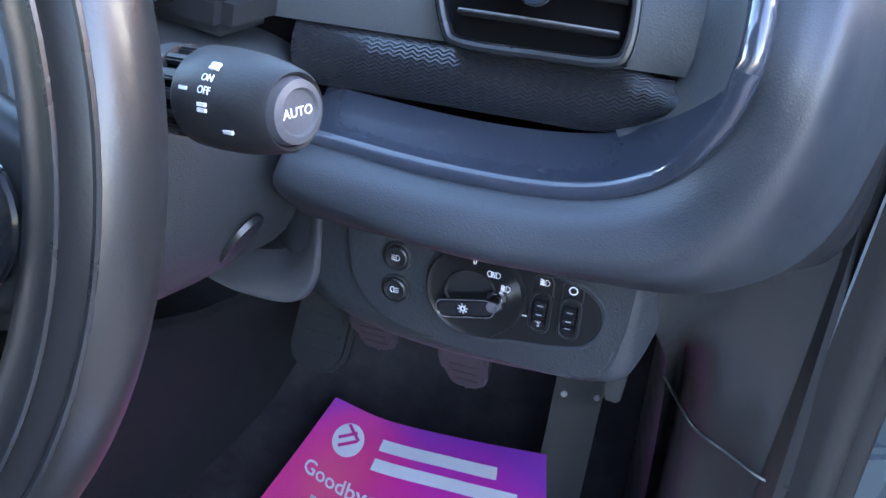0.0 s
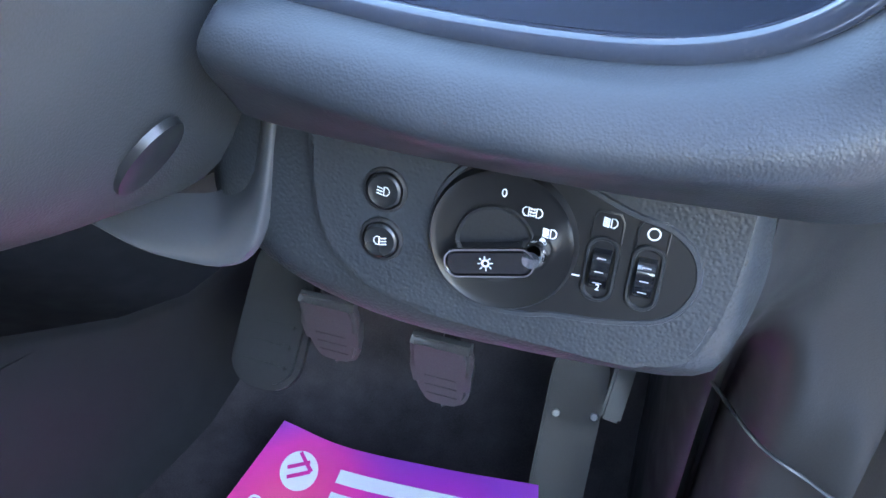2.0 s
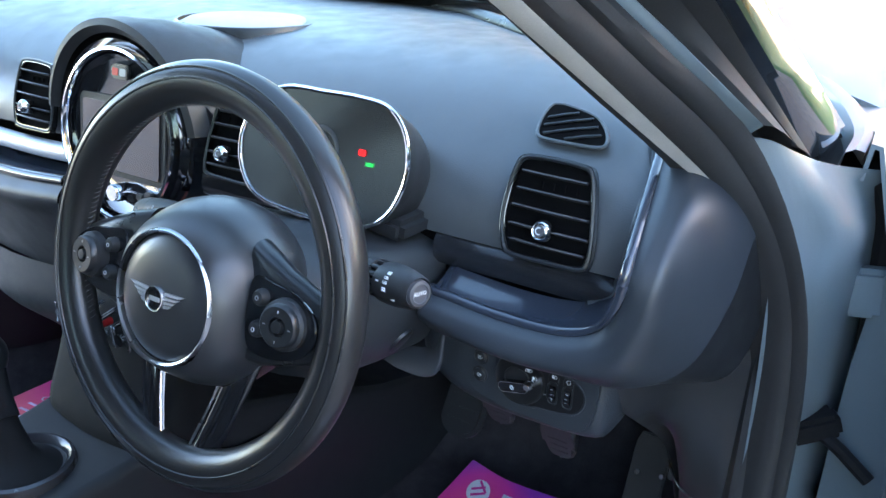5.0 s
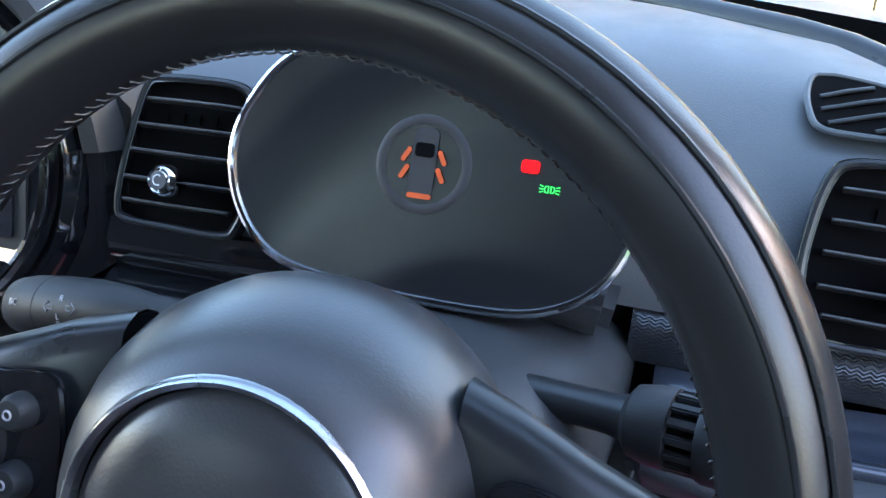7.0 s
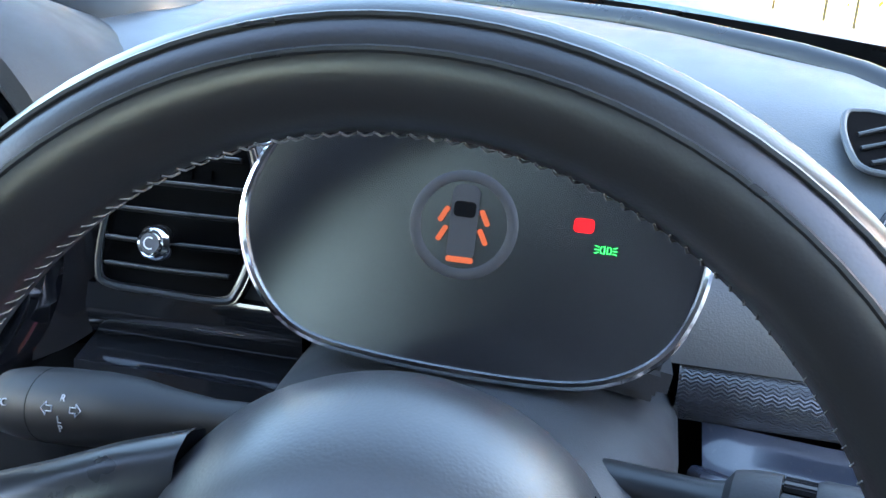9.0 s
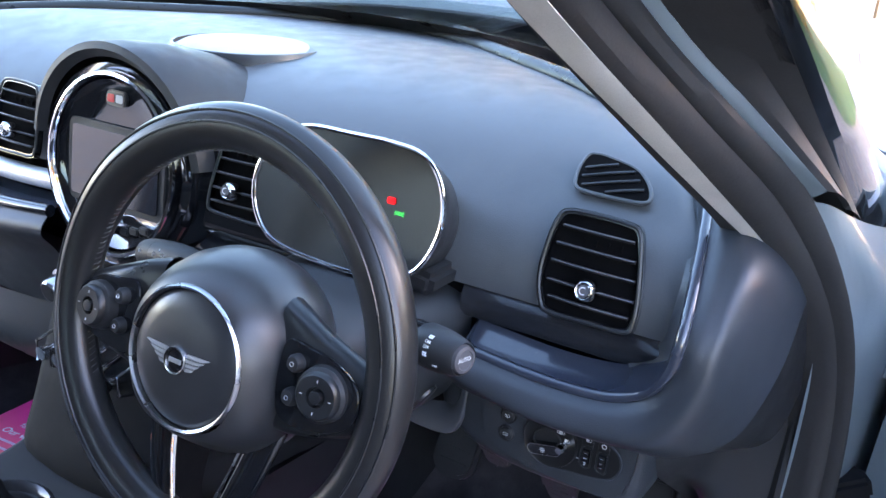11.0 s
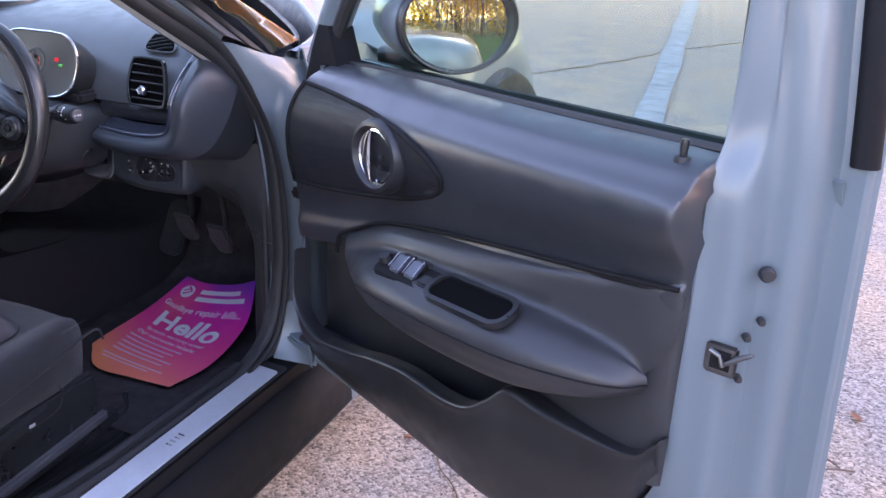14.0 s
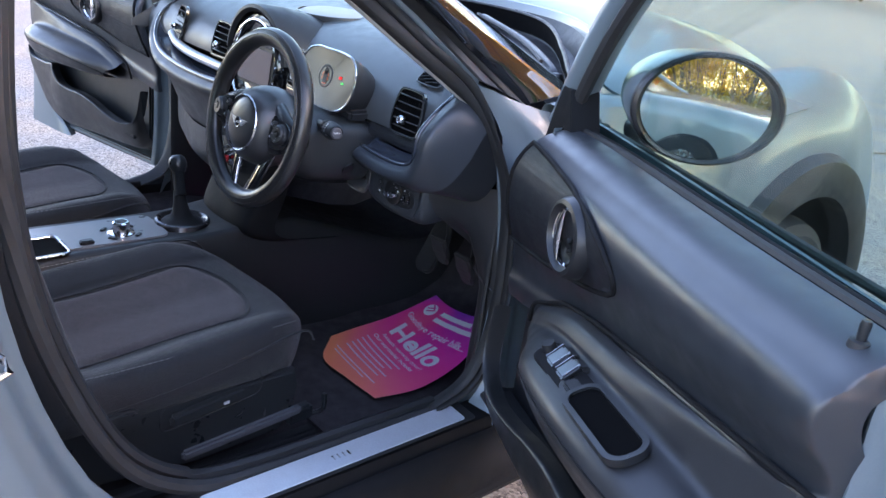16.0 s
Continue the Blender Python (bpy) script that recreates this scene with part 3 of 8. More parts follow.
def lip_x(y):
    return float(np.interp(y, [0.42, 0.50, 0.62, 0.72, 0.8], [0.797, 0.79, 0.748, 0.68, 0.62]))


def wing(side):
    """A front wing with its arch, the wheel opening left free."""
    s = side
    t = thing("front_wing", "grey-blue painted front wing with a black wheel arch trim", "car wing", (s * 0.88, 1.3, 0.4))
    cy, cz, ra = 1.41, 0.38, 0.385
    rows = []
    for k in range(29):
        y = 0.425 + k * 0.0584
        ya = abs(y - cy)
        low = cz + math.sqrt(max(0.0, ra * ra - ya * ya)) if ya < ra else 0.22
        top = 1.010 - 0.03 * max(0, min(1, (y - 0.68) / 0.08)) + 0.075 * max(0.0, math.sin(math.pi * min(1.0, max(0.0, (y - 0.8) / 1.3)))) - 0.3 * max(0, y - 1.5) ** 1.6
        out = 0.895 - 0.16 * max(0, y - 1.6) ** 1.4
        r = []
        for j in range(9):
            v = j / 8
            z = low + (top - low) * v
            x = out - 0.085 * v ** 3 - 0.02 * max(0, 0.5 - v)
            r.append((s * x, y, z))
        r += [(s * max(out - 0.105, lip_x(y) + 0.01), y, top + 0.012), (s * max(out - 0.14, lip_x(y)), y, top + 0.014), (s * max(out - 0.145, lip_x(y) - 0.004), y, top - 0.02)]
        rows.append(r)
    part("wing_panel", shell(grid(rows), 0.004), PAINT, t)
    arch = []
    for k in range(25):
        a = math.pi * k / 24
        arch.append([(s * x, cy + r * math.cos(a), cz + r * math.sin(a)) for x, r in ((0.86, ra - 0.02), (0.918, ra - 0.012), (0.928, ra + 0.02), (0.918, ra + 0.085), (0.885, ra + 0.105))])
    part("arch_trim", grid(arch, False, True), DARK, t, "black plastic arch trim")
    liner = [[(s * x, cy + (ra + 0.01) * math.cos(math.pi * k / 16), cz + (ra + 0.01) * math.sin(math.pi * k / 16)) for x in (0.6, 0.75, 0.88)] for k in range(17)]
    part("arch_liner", grid(liner), DARK, t)
    lamp = lathe([(0.0, 0.03), (0.05, 0.028), (0.085, 0.012), (0.1, -0.01)], 28, pose(s * 0.70, 1.90, 0.80, -60, 0, -s * 25), sy=1.1)
    part("headlight", lamp, mat("headlamp_lens", (0.6, 0.62, 0.64), 0.08, coat=1.0), t, "clear oval headlight")
    part("headlight_ring", lathe([(0.098, -0.005), (0.105, 0.01), (0.113, 0.004), (0.116, -0.015)], 28, pose(s * 0.70, 1.895, 0.80, -60, 0, -s * 25), sy=1.1), CHROME, t, "chrome headlight ring")
    return t


for s in (1, -1):
    wing(s)


def wheel(x, y):
    s = 1 if x > 0 else -1
    t = thing("road_wheel", "black tyre on a dark alloy rim under the wing", "wheel", m=Matrix.Translation((x, y, 0.36)) @ pose(0, 0, 0, 0, 90 * s, 0), group="car wheels")
    tyre = [(0.2, -0.1), (0.27, -0.105), (0.3, -0.09), (0.312, -0.05), (0.312, 0.05), (0.3, 0.09), (0.27, 0.105), (0.215, 0.09), (0.2, 0.06)]
    part("tyre", lathe(tyre, 48), TYRE, t)
    part("rim", lathe([(0.215, 0.085), (0.205, 0.06), (0.19, 0.02), (0.185, -0.08)], 40), SATCHROME, t)
    for k in range(10):
        part("spoke", box(0.15, 0.022, 0.02, pose(0, 0, 0, 0, 0, 36 * k) @ Matrix.Translation((0.11, 0, 0.05)), 0.004), SATCHROME, t)
    part("hub_cap", lathe([(0, 0.07), (0.03, 0.068), (0.04, 0.05), (0.04, 0.0)], 20), DARK, t)
    return t


wheel(0.79, 1.41)
wheel(-0.79, 1.41)
wheel(0.79, -1.5)
wheel(-0.79, -1.5)

# ---- dashboard ----
def back_edge(x):
    ax = abs(x)
    xs = [0.0, 0.19, 0.43, 0.55, 0.62, 0.65, 0.664, 0.672]
    ys = [0.80, 0.70, 0.52, 0.42, 0.355, 0.29, 0.235, 0.20]
    zs = [1.078, 1.076, 1.066, 1.05, 1.025, 0.992, 0.955, 0.93]
    return float(np.interp(ax, xs, ys)), float(np.interp(ax, xs, zs))


dash = thing("dashboard", "charcoal soft-touch dashboard with a glossy band and padded lower roll", "dashboard", (0, 0.4, 0.75))
face = [(0.40, 1.052), (0.345, 1.035), (0.31, 1.016), (0.277, 0.988), (0.255, 0.955), (0.246, 0.93), (0.246, 0.912)]
rows = []
for x in [-0.672, -0.668, -0.66, -0.65, -0.635, -0.62, -0.6, -0.55] + [-0.5 + 0.05 * k for k in range(21)] + [0.55, 0.6, 0.62, 0.635, 0.65, 0.66, 0.668, 0.672]:
    yb, zb = back_edge(x)
    r = [Vector((x, yb + 0.03, zb - 0.03)), Vector((x, yb, zb))]
    for k in (0.25, 0.5, 0.75):
        yy = yb + (0.42 - yb) * k
        r.append(Vector((x, min(yy, yb), min(zb, zb + (1.058 - zb) * k + 0.004))))
    for y, z in face:
        r.append(Vector((x, min(y, yb), min(z, zb))))
    rows.append(r)
part("upper_pad", grid(rows), SOFT, dash, "charcoal soft upper pad")

edge = []
for k in range(41):
    x = -0.66 + 1.32 * k / 40
    yb, zb = back_edge(x)
    edge.append((x, yb + 0.016, zb + 0.001))
part("screen_bead", tube(edge, 0.0115, 10), SATIN, dash, "glossy bead along the windscreen")

# right-hand end: glossy band edge, padded roll and end cap
EDGE = [(0.484, 0.214, 0.866), (0.55, 0.213, 0.862), (0.61, 0.212, 0.865), (0.645, 0.209, 0.88), (0.664, 0.199, 0.91), (0.669, 0.199, 0.94), (0.665, 0.226, 0.968), (0.655, 0.275, 0.997), (0.642, 0.325, 1.018), (0.62, 0.37, 1.037)]
MID = [(0.482, 0.194, 0.845), (0.55, 0.19, 0.836), (0.615, 0.19, 0.838), (0.665, 0.191, 0.85), (0.694, 0.197, 0.885), (0.703, 0.205, 0.93), (0.704, 0.228, 0.968), (0.702, 0.264, 0.995), (0.69, 0.315, 1.013), (0.665, 0.37, 1.035)]
OUT = [(0.487, 0.215, 0.824), (0.55, 0.215, 0.822), (0.62, 0.215, 0.823), (0.675, 0.222, 0.827), (0.715, 0.245, 0.85), (0.733, 0.275, 0.90), (0.737, 0.295, 0.94), (0.737, 0.318, 0.97), (0.732, 0.35, 0.99), (0.715, 0.39, 1.015)]
INN = [(0.489, 0.255, 0.832), (0.55, 0.255, 0.83), (0.62, 0.255, 0.83), (0.685, 0.27, 0.82), (0.735, 0.315, 0.82), (0.75, 0.355, 0.88), (0.752, 0.375, 0.92), (0.752, 0.395, 0.95), (0.748, 0.42, 0.97), (0.735, 0.45, 0.99)]
HALF = [tuple(Vector(a) * 0.55 + Vector(b) * 0.45 + Vector((0.002, -0.006, 0.003))) for a, b in zip(EDGE, MID)]


def roll_start(row):
    """Two more points that draw the roll's end together into a rounded nose."""
    c, p = Vector((0.0, 0.236, 0.846)), Vector(row[0])
    n1, n2 = p.lerp(c, 0.18), p.lerp(c, 0.7)
    return [(0.469, n2.y, n2.z), (0.474, n1.y, n1.z)] + row


part("lower_roll", patch([roll_start(r) for r in (EDGE, HALF, MID, OUT)], 6, 5), GRAIN, dash, "grained padded roll")
# Darker colour than the roll's face puts shade on the part that turns away.
part("roll_underside", patch([roll_start(r) for r in (OUT, [tuple(Vector(a).lerp(Vector(b), 0.5)) for a, b in zip(OUT, INN)], INN)], 4, 5), DOORLOW, dash, "return of the roll with its shade painted dark")
endcap = bmesh.new()
endcap.faces.new([endcap.verts.new(roll_start(r)[0]) for r in (EDGE, MID, OUT, INN)])
part("roll_end", endcap, GRAIN, dash)
LIP = cr(EDGE, 8)
part("edge_trim", tube([(0.4715, 0.226, 0.863), (0.4745, 0.2175, 0.8665)] + LIP, 0.0052, 12), BLUEGLOSS, dash, "glossy blue-grey edge trim")
# band: a shelf from the strip to the edge
inner = cr([(0.484, 0.247, 0.886), (0.55, 0.247, 0.882), (0.60, 0.247, 0.884), (0.63, 0.246, 0.893), (0.644, 0.244, 0.915), (0.648, 0.243, 0.94), (0.648, 0.256, 0.968), (0.642, 0.29, 0.995), (0.632, 0.33, 1.018), (0.615, 0.37, 1.037)], 8)
band, cheek = [], []
for i, (a, b) in enumerate(zip(inner, LIP)):
    f = min(1.0, max(0.0, (i - 22) / 18))
    f = f * f * (3 - 2 * f)
    c = a.lerp(b, f) + Vector((0, 0.001, -0.005)) * (1 - f)
    if i <= 40:
        r = []
        for w in (0, 0.08, 0.18, 0.3, 0.45, 0.6, 0.75, 0.88, 1.0):
            p = c.lerp(b, w)
            r.append(p.lerp(Vector((p.x, p.y, b.z + (c.z - b.z) * (1 - w) ** 1.5)), 1 - f))
        band.append(r)
    if i >= 20:
        cheek.append([a + Vector((0, 0.004, 0.0)), a.lerp(b, 0.35) + Vector((0.003, 0.006, -0.003)), a.lerp(b, 0.7) + Vector((0.002, 0.004, -0.003)), b + Vector((0, 0.001, -0.002))])
band.insert(0, [p + Vector((-0.010, 0.003, -0.0015)) for p in band[0]])
part("band", grid(band), BLUEGLOSS, dash, "glossy blue-grey shelf band")
part("end_cheek", grid(cheek), SOFT, dash)


# ---- doors ----
def rows_v(rows, k):
    """Rows of (along, height, depth) points into the door's own frame."""
    return [[Vector((u, v * k, z)) for u, z, v in r] for r in rows]


def text(name, body, size, m, material, parent, label="", align="CENTER", extrude=0.0003, shear=0.0, bold=0.0):
    cu = bpy.data.curves.new(name, "FONT")
    cu.body, cu.size, cu.align_x, cu.align_y, cu.extrude, cu.shear, cu.resolution_u = body, size, align, "CENTER", extrude, shear, 3
    cu.offset = bold
    tmp = bpy.data.objects.new("tmp", cu)
    scene.collection.objects.link(tmp)
    me = bpy.data.meshes.new_from_object(tmp.evaluated_get(bpy.context.evaluated_depsgraph_get()))
    bpy.data.objects.remove(tmp)
    bm = bmesh.new()
    bm.from_mesh(me)
    bpy.data.meshes.remove(me)
    return part(name, bm, material, parent, label, m=m)


PANEL_V = [(0.0, -0.120), (0.09, -0.136), (0.2, -0.142), (0.34, -0.140), (0.5, -0.130), (0.66, -0.114), (0.8, -0.102), (0.92, -0.098), (1.0, -0.102)]
DOOR_TOP = [(0.15, 1.0), (0.22, 1.004), (0.36, 1.008), (0.51, 1.009), (0.74, 1.010), (0.92, 1.014), (0.975, 1.014)]
DOOR_ARM = [(0.15, 0.735), (0.25, 0.745), (0.36, 0.775), (0.45, 0.81), (0.64, 0.848), (0.82, 0.874), (0.975, 0.894)]


def panel_v(u, z):
    """Depth of the upper door panel at a place along and up the door."""
    top = float(np.interp(u, [p[0] for p in DOOR_TOP], [p[1] for p in DOOR_TOP]))
    arm = float(np.interp(u, [p[0] for p in DOOR_ARM], [p[1] for p in DOOR_ARM]))
    return float(np.interp((top - z) / (top - arm), [p[0] for p in PANEL_V], [p[1] for p in PANEL_V]))


def car_door(side, detailed=True):
    ang = radians(62.0) if side > 0 else radians(79.0)
    dx, dy = math.sin(ang) * side, -math.cos(ang)
    m = basis((0.80, 0.42, 0.0) if side > 0 else (-0.755, 0.50, -0.05), (dx, dy, 0), (-dy, dx, 0) if side > 0 else (-dy, dx, 0), (0, 0, 1))
    k = 1 if side > 0 else -1
    t = thing("driver_door" if side > 0 else "passenger_door", "open grey-blue car door with a black padded inner panel" if side > 0 else "open car door with a black inner panel and pocket", "car door", m=m)

    def P(name, bm, material, label="", sharp=38, parent=None):
        if k < 0:
            bm.transform(Matrix.Diagonal((1, -1, 1, 1)))
        return part(name, bm, material, parent or t, label, sharp)

    top, arm = DOOR_TOP, DOOR_ARM
    up = []
    for (u, z), (u2, z2) in zip(top, arm):
        d = z - z2
        r = [(u, z + 0.030, -0.058), (u, z + 0.025, -0.082), (u, z + 0.014, -0.106)] + [(u, z - f * d, v) for f, v in PANEL_V] + [(u, z2 - 0.03, -0.096)]
        if u < 0.3:
            # the front edge leans back towards the foot of the panel
            r = [(max(uu, float(np.interp(zz, [0.70, 0.80, 1.01, 1.05], [0.160, 0.168, 0.226, 0.236])) + (u - 0.15) * 0.55), zz, vv) for uu, zz, vv in r]
        if not up:
            up.append([(uu - 0.003, min(zz, 1.02), vv + 0.02) for uu, zz, vv in r])
        up.append(r)
    up.append([(0.985, z, v + 0.012) for u, z, v in up[-1]])
    up.append([(0.99, z, v + 0.045) for u, z, v in up[-2]])
    P("upper_panel", patch([[Vector((u, v, z)) for u, z, v in r] for r in up], 4, 4), DOORSOFT, "charcoal soft upper panel")
    # backing behind the pocket
    P("inner_wall", box(0.70, 0.02, 0.34, pose(0.575, -0.072, 0.65), 0.006), DOORLOW)
    P("rear_panel", patch([[Vector((u, v, z)) for u, v in ((0.76, -0.09), (0.84, -0.098), (0.92, -0.101), (0.97, -0.098), (0.987, -0.085), (0.99, -0.05))] for z in (0.64, 0.72, 0.8, 0.88, 0.892)], 2, 3), SIDECLOTH, "soft panel behind the armrest")
    # armrest pad
    ARM = [((0.343, 0.45, 0.55, 0.66, 0.80, 0.89, 0.945, 0.986), (0.768, 0.813, 0.833, 0.846, 0.865, 0.879, 0.886, 0.889), (0.107, 0.107, 0.107, 0.107, 0.107, 0.107, 0.104, 0.094)),
           ((0.348, 0.452, 0.55, 0.66, 0.80, 0.89, 0.945, 0.985), (0.763, 0.806, 0.826, 0.839, 0.858, 0.869, 0.873, 0.873), (0.116, 0.121, 0.122, 0.121, 0.115, 0.110, 0.105, 0.094)),
           ((0.355, 0.455, 0.55, 0.66, 0.80, 0.89, 0.940, 0.975), (0.754, 0.793, 0.811, 0.823, 0.836, 0.836, 0.828, 0.812), (0.123, 0.130, 0.131, 0.130, 0.120, 0.112, 0.106, 0.099)),
           ((0.362, 0.458, 0.55, 0.66, 0.80, 0.89, 0.932, 0.954), (0.747, 0.784, 0.800, 0.809, 0.815, 0.810, 0.800, 0.785), (0.128, 0.134, 0.136, 0.136, 0.127, 0.116, 0.109, 0.103)),
           ((0.375, 0.468, 0.555, 0.66, 0.80, 0.89, 0.934, 0.956), (0.740, 0.777, 0.792, 0.800, 0.807, 0.803, 0.794, 0.781), (0.136, 0.156, 0.167, 0.171, 0.160, 0.139, 0.120, 0.103)),
           ((0.398, 0.482, 0.56, 0.66, 0.80, 0.89, 0.938, 0.958), (0.730, 0.762, 0.776, 0.783, 0.790, 0.788, 0.782, 0.776), (0.144, 0.182, 0.196, 0.201, 0.191, 0.164, 0.134, 0.103)),
           ((0.408, 0.490, 0.563, 0.66, 0.80, 0.89, 0.940, 0.959), (0.720, 0.745, 0.757, 0.763, 0.769, 0.771, 0.771, 0.771), (0.146, 0.190, 0.205, 0.209, 0.199, 0.170, 0.138, 0.103)),
           ((0.412, 0.493, 0.565, 0.66, 0.80, 0.89, 0.938, 0.957), (0.712, 0.727, 0.735, 0.739, 0.746, 0.753, 0.759, 0.765), (0.142, 0.182, 0.197, 0.200, 0.191, 0.163, 0.133, 0.103)),
           ((0.414, 0.494, 0.565, 0.66, 0.80, 0.89, 0.932, 0.953), (0.704, 0.710, 0.713, 0.714, 0.722, 0.737, 0.749, 0.759), (0.128, 0.165, 0.178, 0.181, 0.173, 0.148, 0.121, 0.103)),
           ((0.416, 0.495, 0.565, 0.66, 0.80, 0.885, 0.927, 0.948), (0.70, 0.70, 0.70, 0.70, 0.708, 0.728, 0.744, 0.754), (0.09, 0.09, 0.09, 0.09, 0.09, 0.09, 0.095, 0.098))]
    A = [[(u, z, -v) for u, z, v in zip(*r)] for r in ARM]
    P("armrest", patch(rows_v(A, 1), 4, 5), SIDECLOTH, "padded leatherette armrest")
    P("arm_seam", tube(cr([(u, -v - 0.0006, z) for u, z, v in zip(*ARM[6])], 6), 0.0012, 6), MATTEBLACK)
    # Thin matte black tube paints the soft shade in the crease above the armrest.
    P("arm_crease_shade", tube(cr([(0.30, -0.105, 0.72), (0.315, -0.108, 0.757), (0.36, -0.106, 0.781), (0.45, -0.106, 0.818), (0.64, -0.106, 0.852), (0.82, -0.106, 0.876), (0.98, -0.104, 0.899)], 5), 0.0035, 8), MATTEBLACK, "dark strip painting the crease shade over the armrest")
    # lower panel with the pocket's rim
    rim = [(0.205, 0.70, -0.13), (0.222, 0.60, -0.142), (0.30, 0.572, -0.15), (0.40, 0.586, -0.15), (0.48, 0.607, -0.15), (0.56, 0.62, -0.15), (0.64, 0.62, -0.15), (0.70, 0.631, -0.15), (0.742, 0.662, -0.145), (0.768, 0.686, -0.135), (0.83, 0.677, -0.125), (0.95, 0.680, -0.112), (0.988, 0.712, -0.104)]
    low = [(0.19, 0.52, -0.1), (0.235, 0.486, -0.105), (0.30, 0.48, -0.11), (0.40, 0.474, -0.11), (0.48, 0.47, -0.11), (0.56, 0.467, -0.11), (0.64, 0.463, -0.11), (0.71, 0.46, -0.11), (0.77, 0.465, -0.108), (0.83, 0.48, -0.105), (0.89, 0.513, -0.1), (0.945, 0.58, -0.095), (0.985, 0.66, -0.09)]
    B = []
    for w, dv in ((0.0, 0.028), (0.0, 0.004), (0.03, -0.006), (0.12, -0.006), (0.45, -0.012), (0.8, -0.006), (0.95, 0.0), (1.0, 0.02), (1.0, 0.045)):
        B.append([(a[0] + (b[0] - a[0]) * w, a[1] + (b[1] - a[1]) * w - (0.004 if dv > 0.02 and w == 0 else 0), a[2] + (b[2] - a[2]) * w + dv) for a, b in zip(rim, low)])
    P("lower_panel", patch(rows_v(B, 1), 3, 4), DOORLOW, "black lower panel with a door pocket")
    P("pocket_floor", box(0.5, 0.06, 0.012, pose(0.48, -0.115, 0.56, 0, -6, 0), 0.003), DARK)
    # painted pressing: rear face, window frame post, outer skin
    rear = []
    for z in (0.40, 0.47, 0.55, 0.65, 0.75, 0.85, 0.95, 1.02, 1.06, 1.12, 1.2, 1.3, 1.38):
        sh = -0.045 * (z - 0.62) - (0.09 * (z - 1.06) if z > 1.06 else 0)
        thin = 0.0 if z < 1.02 else min(1.0, (z - 1.02) / 0.05) * 0.022
        inn = 0.98 if z > 0.62 else 0.98 - 1.3 * (0.62 - z) ** 1.2
        up = 0.25 * sh if z > 1.06 else sh
        rear.append([(inn, -0.05, z), (inn + 0.004, -0.086 + thin, z), (1.012 + up, -0.078 + thin, z), (1.035 + 0.5 * (sh + up), -0.068 + thin, z), (1.047 + sh, -0.038, z), (1.075 + sh, -0.03, z), (1.085 + sh, -0.012, z), (1.09 + sh, 0.012, z), (1.115 + sh, 0.016, z), (1.119 + sh, 0.028, z), (1.112 + sh, 0.036, z), (1.0 + sh, 0.04, z)])
    P("rear_pressing", patch([[Vector(p) for p in r] for r in rear], 2, 3), PAINT)
    flank = [[Vector((u - 0.045 * (z - 0.62) - 0.09 * max(0.0, z - 1.06), v, z)) for u, v in ((1.097, 0.014), (1.103, 0.008), (1.114, 0.010), (1.123, 0.02), (1.120, 0.038))] for z in (1.045, 1.12, 1.2, 1.3, 1.38)]
    P("post_cover", patch(flank, 2, 2), MATTEBLACK, "black strip along the window post")
    skin = []
    for z, v, front in ((0.40, 0.0, 0.0), (0.46, 0.03, 0.0), (0.6, 0.045, 0.0), (0.8, 0.05, 0.0), (0.93, 0.04, 0.025), (0.985, 0.03, 0.07), (1.03, 0.015, 0.13)):
        skin.append([Vector((u, v - 0.012 * abs(u - 0.5), z)) for u in (front, front + 0.05, 0.3, 0.6, 0.9, 1.08)])
    P("outer_skin", shell(patch(skin, 3, 3), 0.004), PAINT)
    P("bottom_seal", tube([(0.2, -0.045, 0.425), (0.6, -0.045, 0.422), (0.95, -0.045, 0.42), (1.06, -0.03, 0.418)], 0.013, 8), RUBBER, "black bottom seal")
    P("bottom_rail", box(1.0, 0.08, 0.02, pose(0.52, -0.02, 0.425), 0.006), PAINT)
    P("front_edge", patch([[Vector((u0 + du, v, z)) for du, v in ((0.02, -0.098), (0.004, -0.094), (-0.004, -0.078), (-0.03, -0.06), (-0.045, -0.03), (-0.075, 0.0), (-0.09, 0.03))] for z, u0 in ((0.44, 0.18), (0.55, 0.165), (0.7, 0.16), (0.82, 0.168), (0.94, 0.205), (1.01, 0.226), (1.03, 0.23))], 3, 3), PAINT, "painted front edge")
    # window seals, frame and glass
    P("window_seal", tube(cr([(0.2, -0.048, 1.028), (0.36, -0.048, 1.036), (0.51, -0.048, 1.038), (0.74, -0.048, 1.040), (0.985, -0.048, 1.045)], 4), 0.0065, 8), RUBBER, "black window seal")
    P("inner_wiper", tube(cr([(0.2, -0.034, 1.028), (0.36, -0.034, 1.035), (0.51, -0.034, 1.037), (0.74, -0.034, 1.039), (0.985, -0.034, 1.044)], 4), 0.005, 8), MATTEBLACK)
    P("chrome_strip", tube(cr([(0.2, 0.02, 1.024), (0.51, 0.02, 1.030), (0.74, 0.02, 1.033), (1.03, 0.02, 1.038)], 4), 0.006, 8), RUBBER)
    frame_path = cr([(0.16, -0.045, 1.02), (0.235, -0.045, 1.15), (0.32, -0.048, 1.25), (0.42, -0.055, 1.325), (0.55, -0.06, 1.365), (0.75, -0.065, 1.385), (0.92, -0.065, 1.385), (0.985, -0.06, 1.36)], 5)
    P("window_frame", tube(frame_path, 0.03, 10, flat=1.0, up=(0, 1, 0)), PAINT, "painted window frame")
    P("frame_seal", tube([p + Vector((0.024, -0.012, -0.02)) for p in frame_path], 0.012, 8), RUBBER)
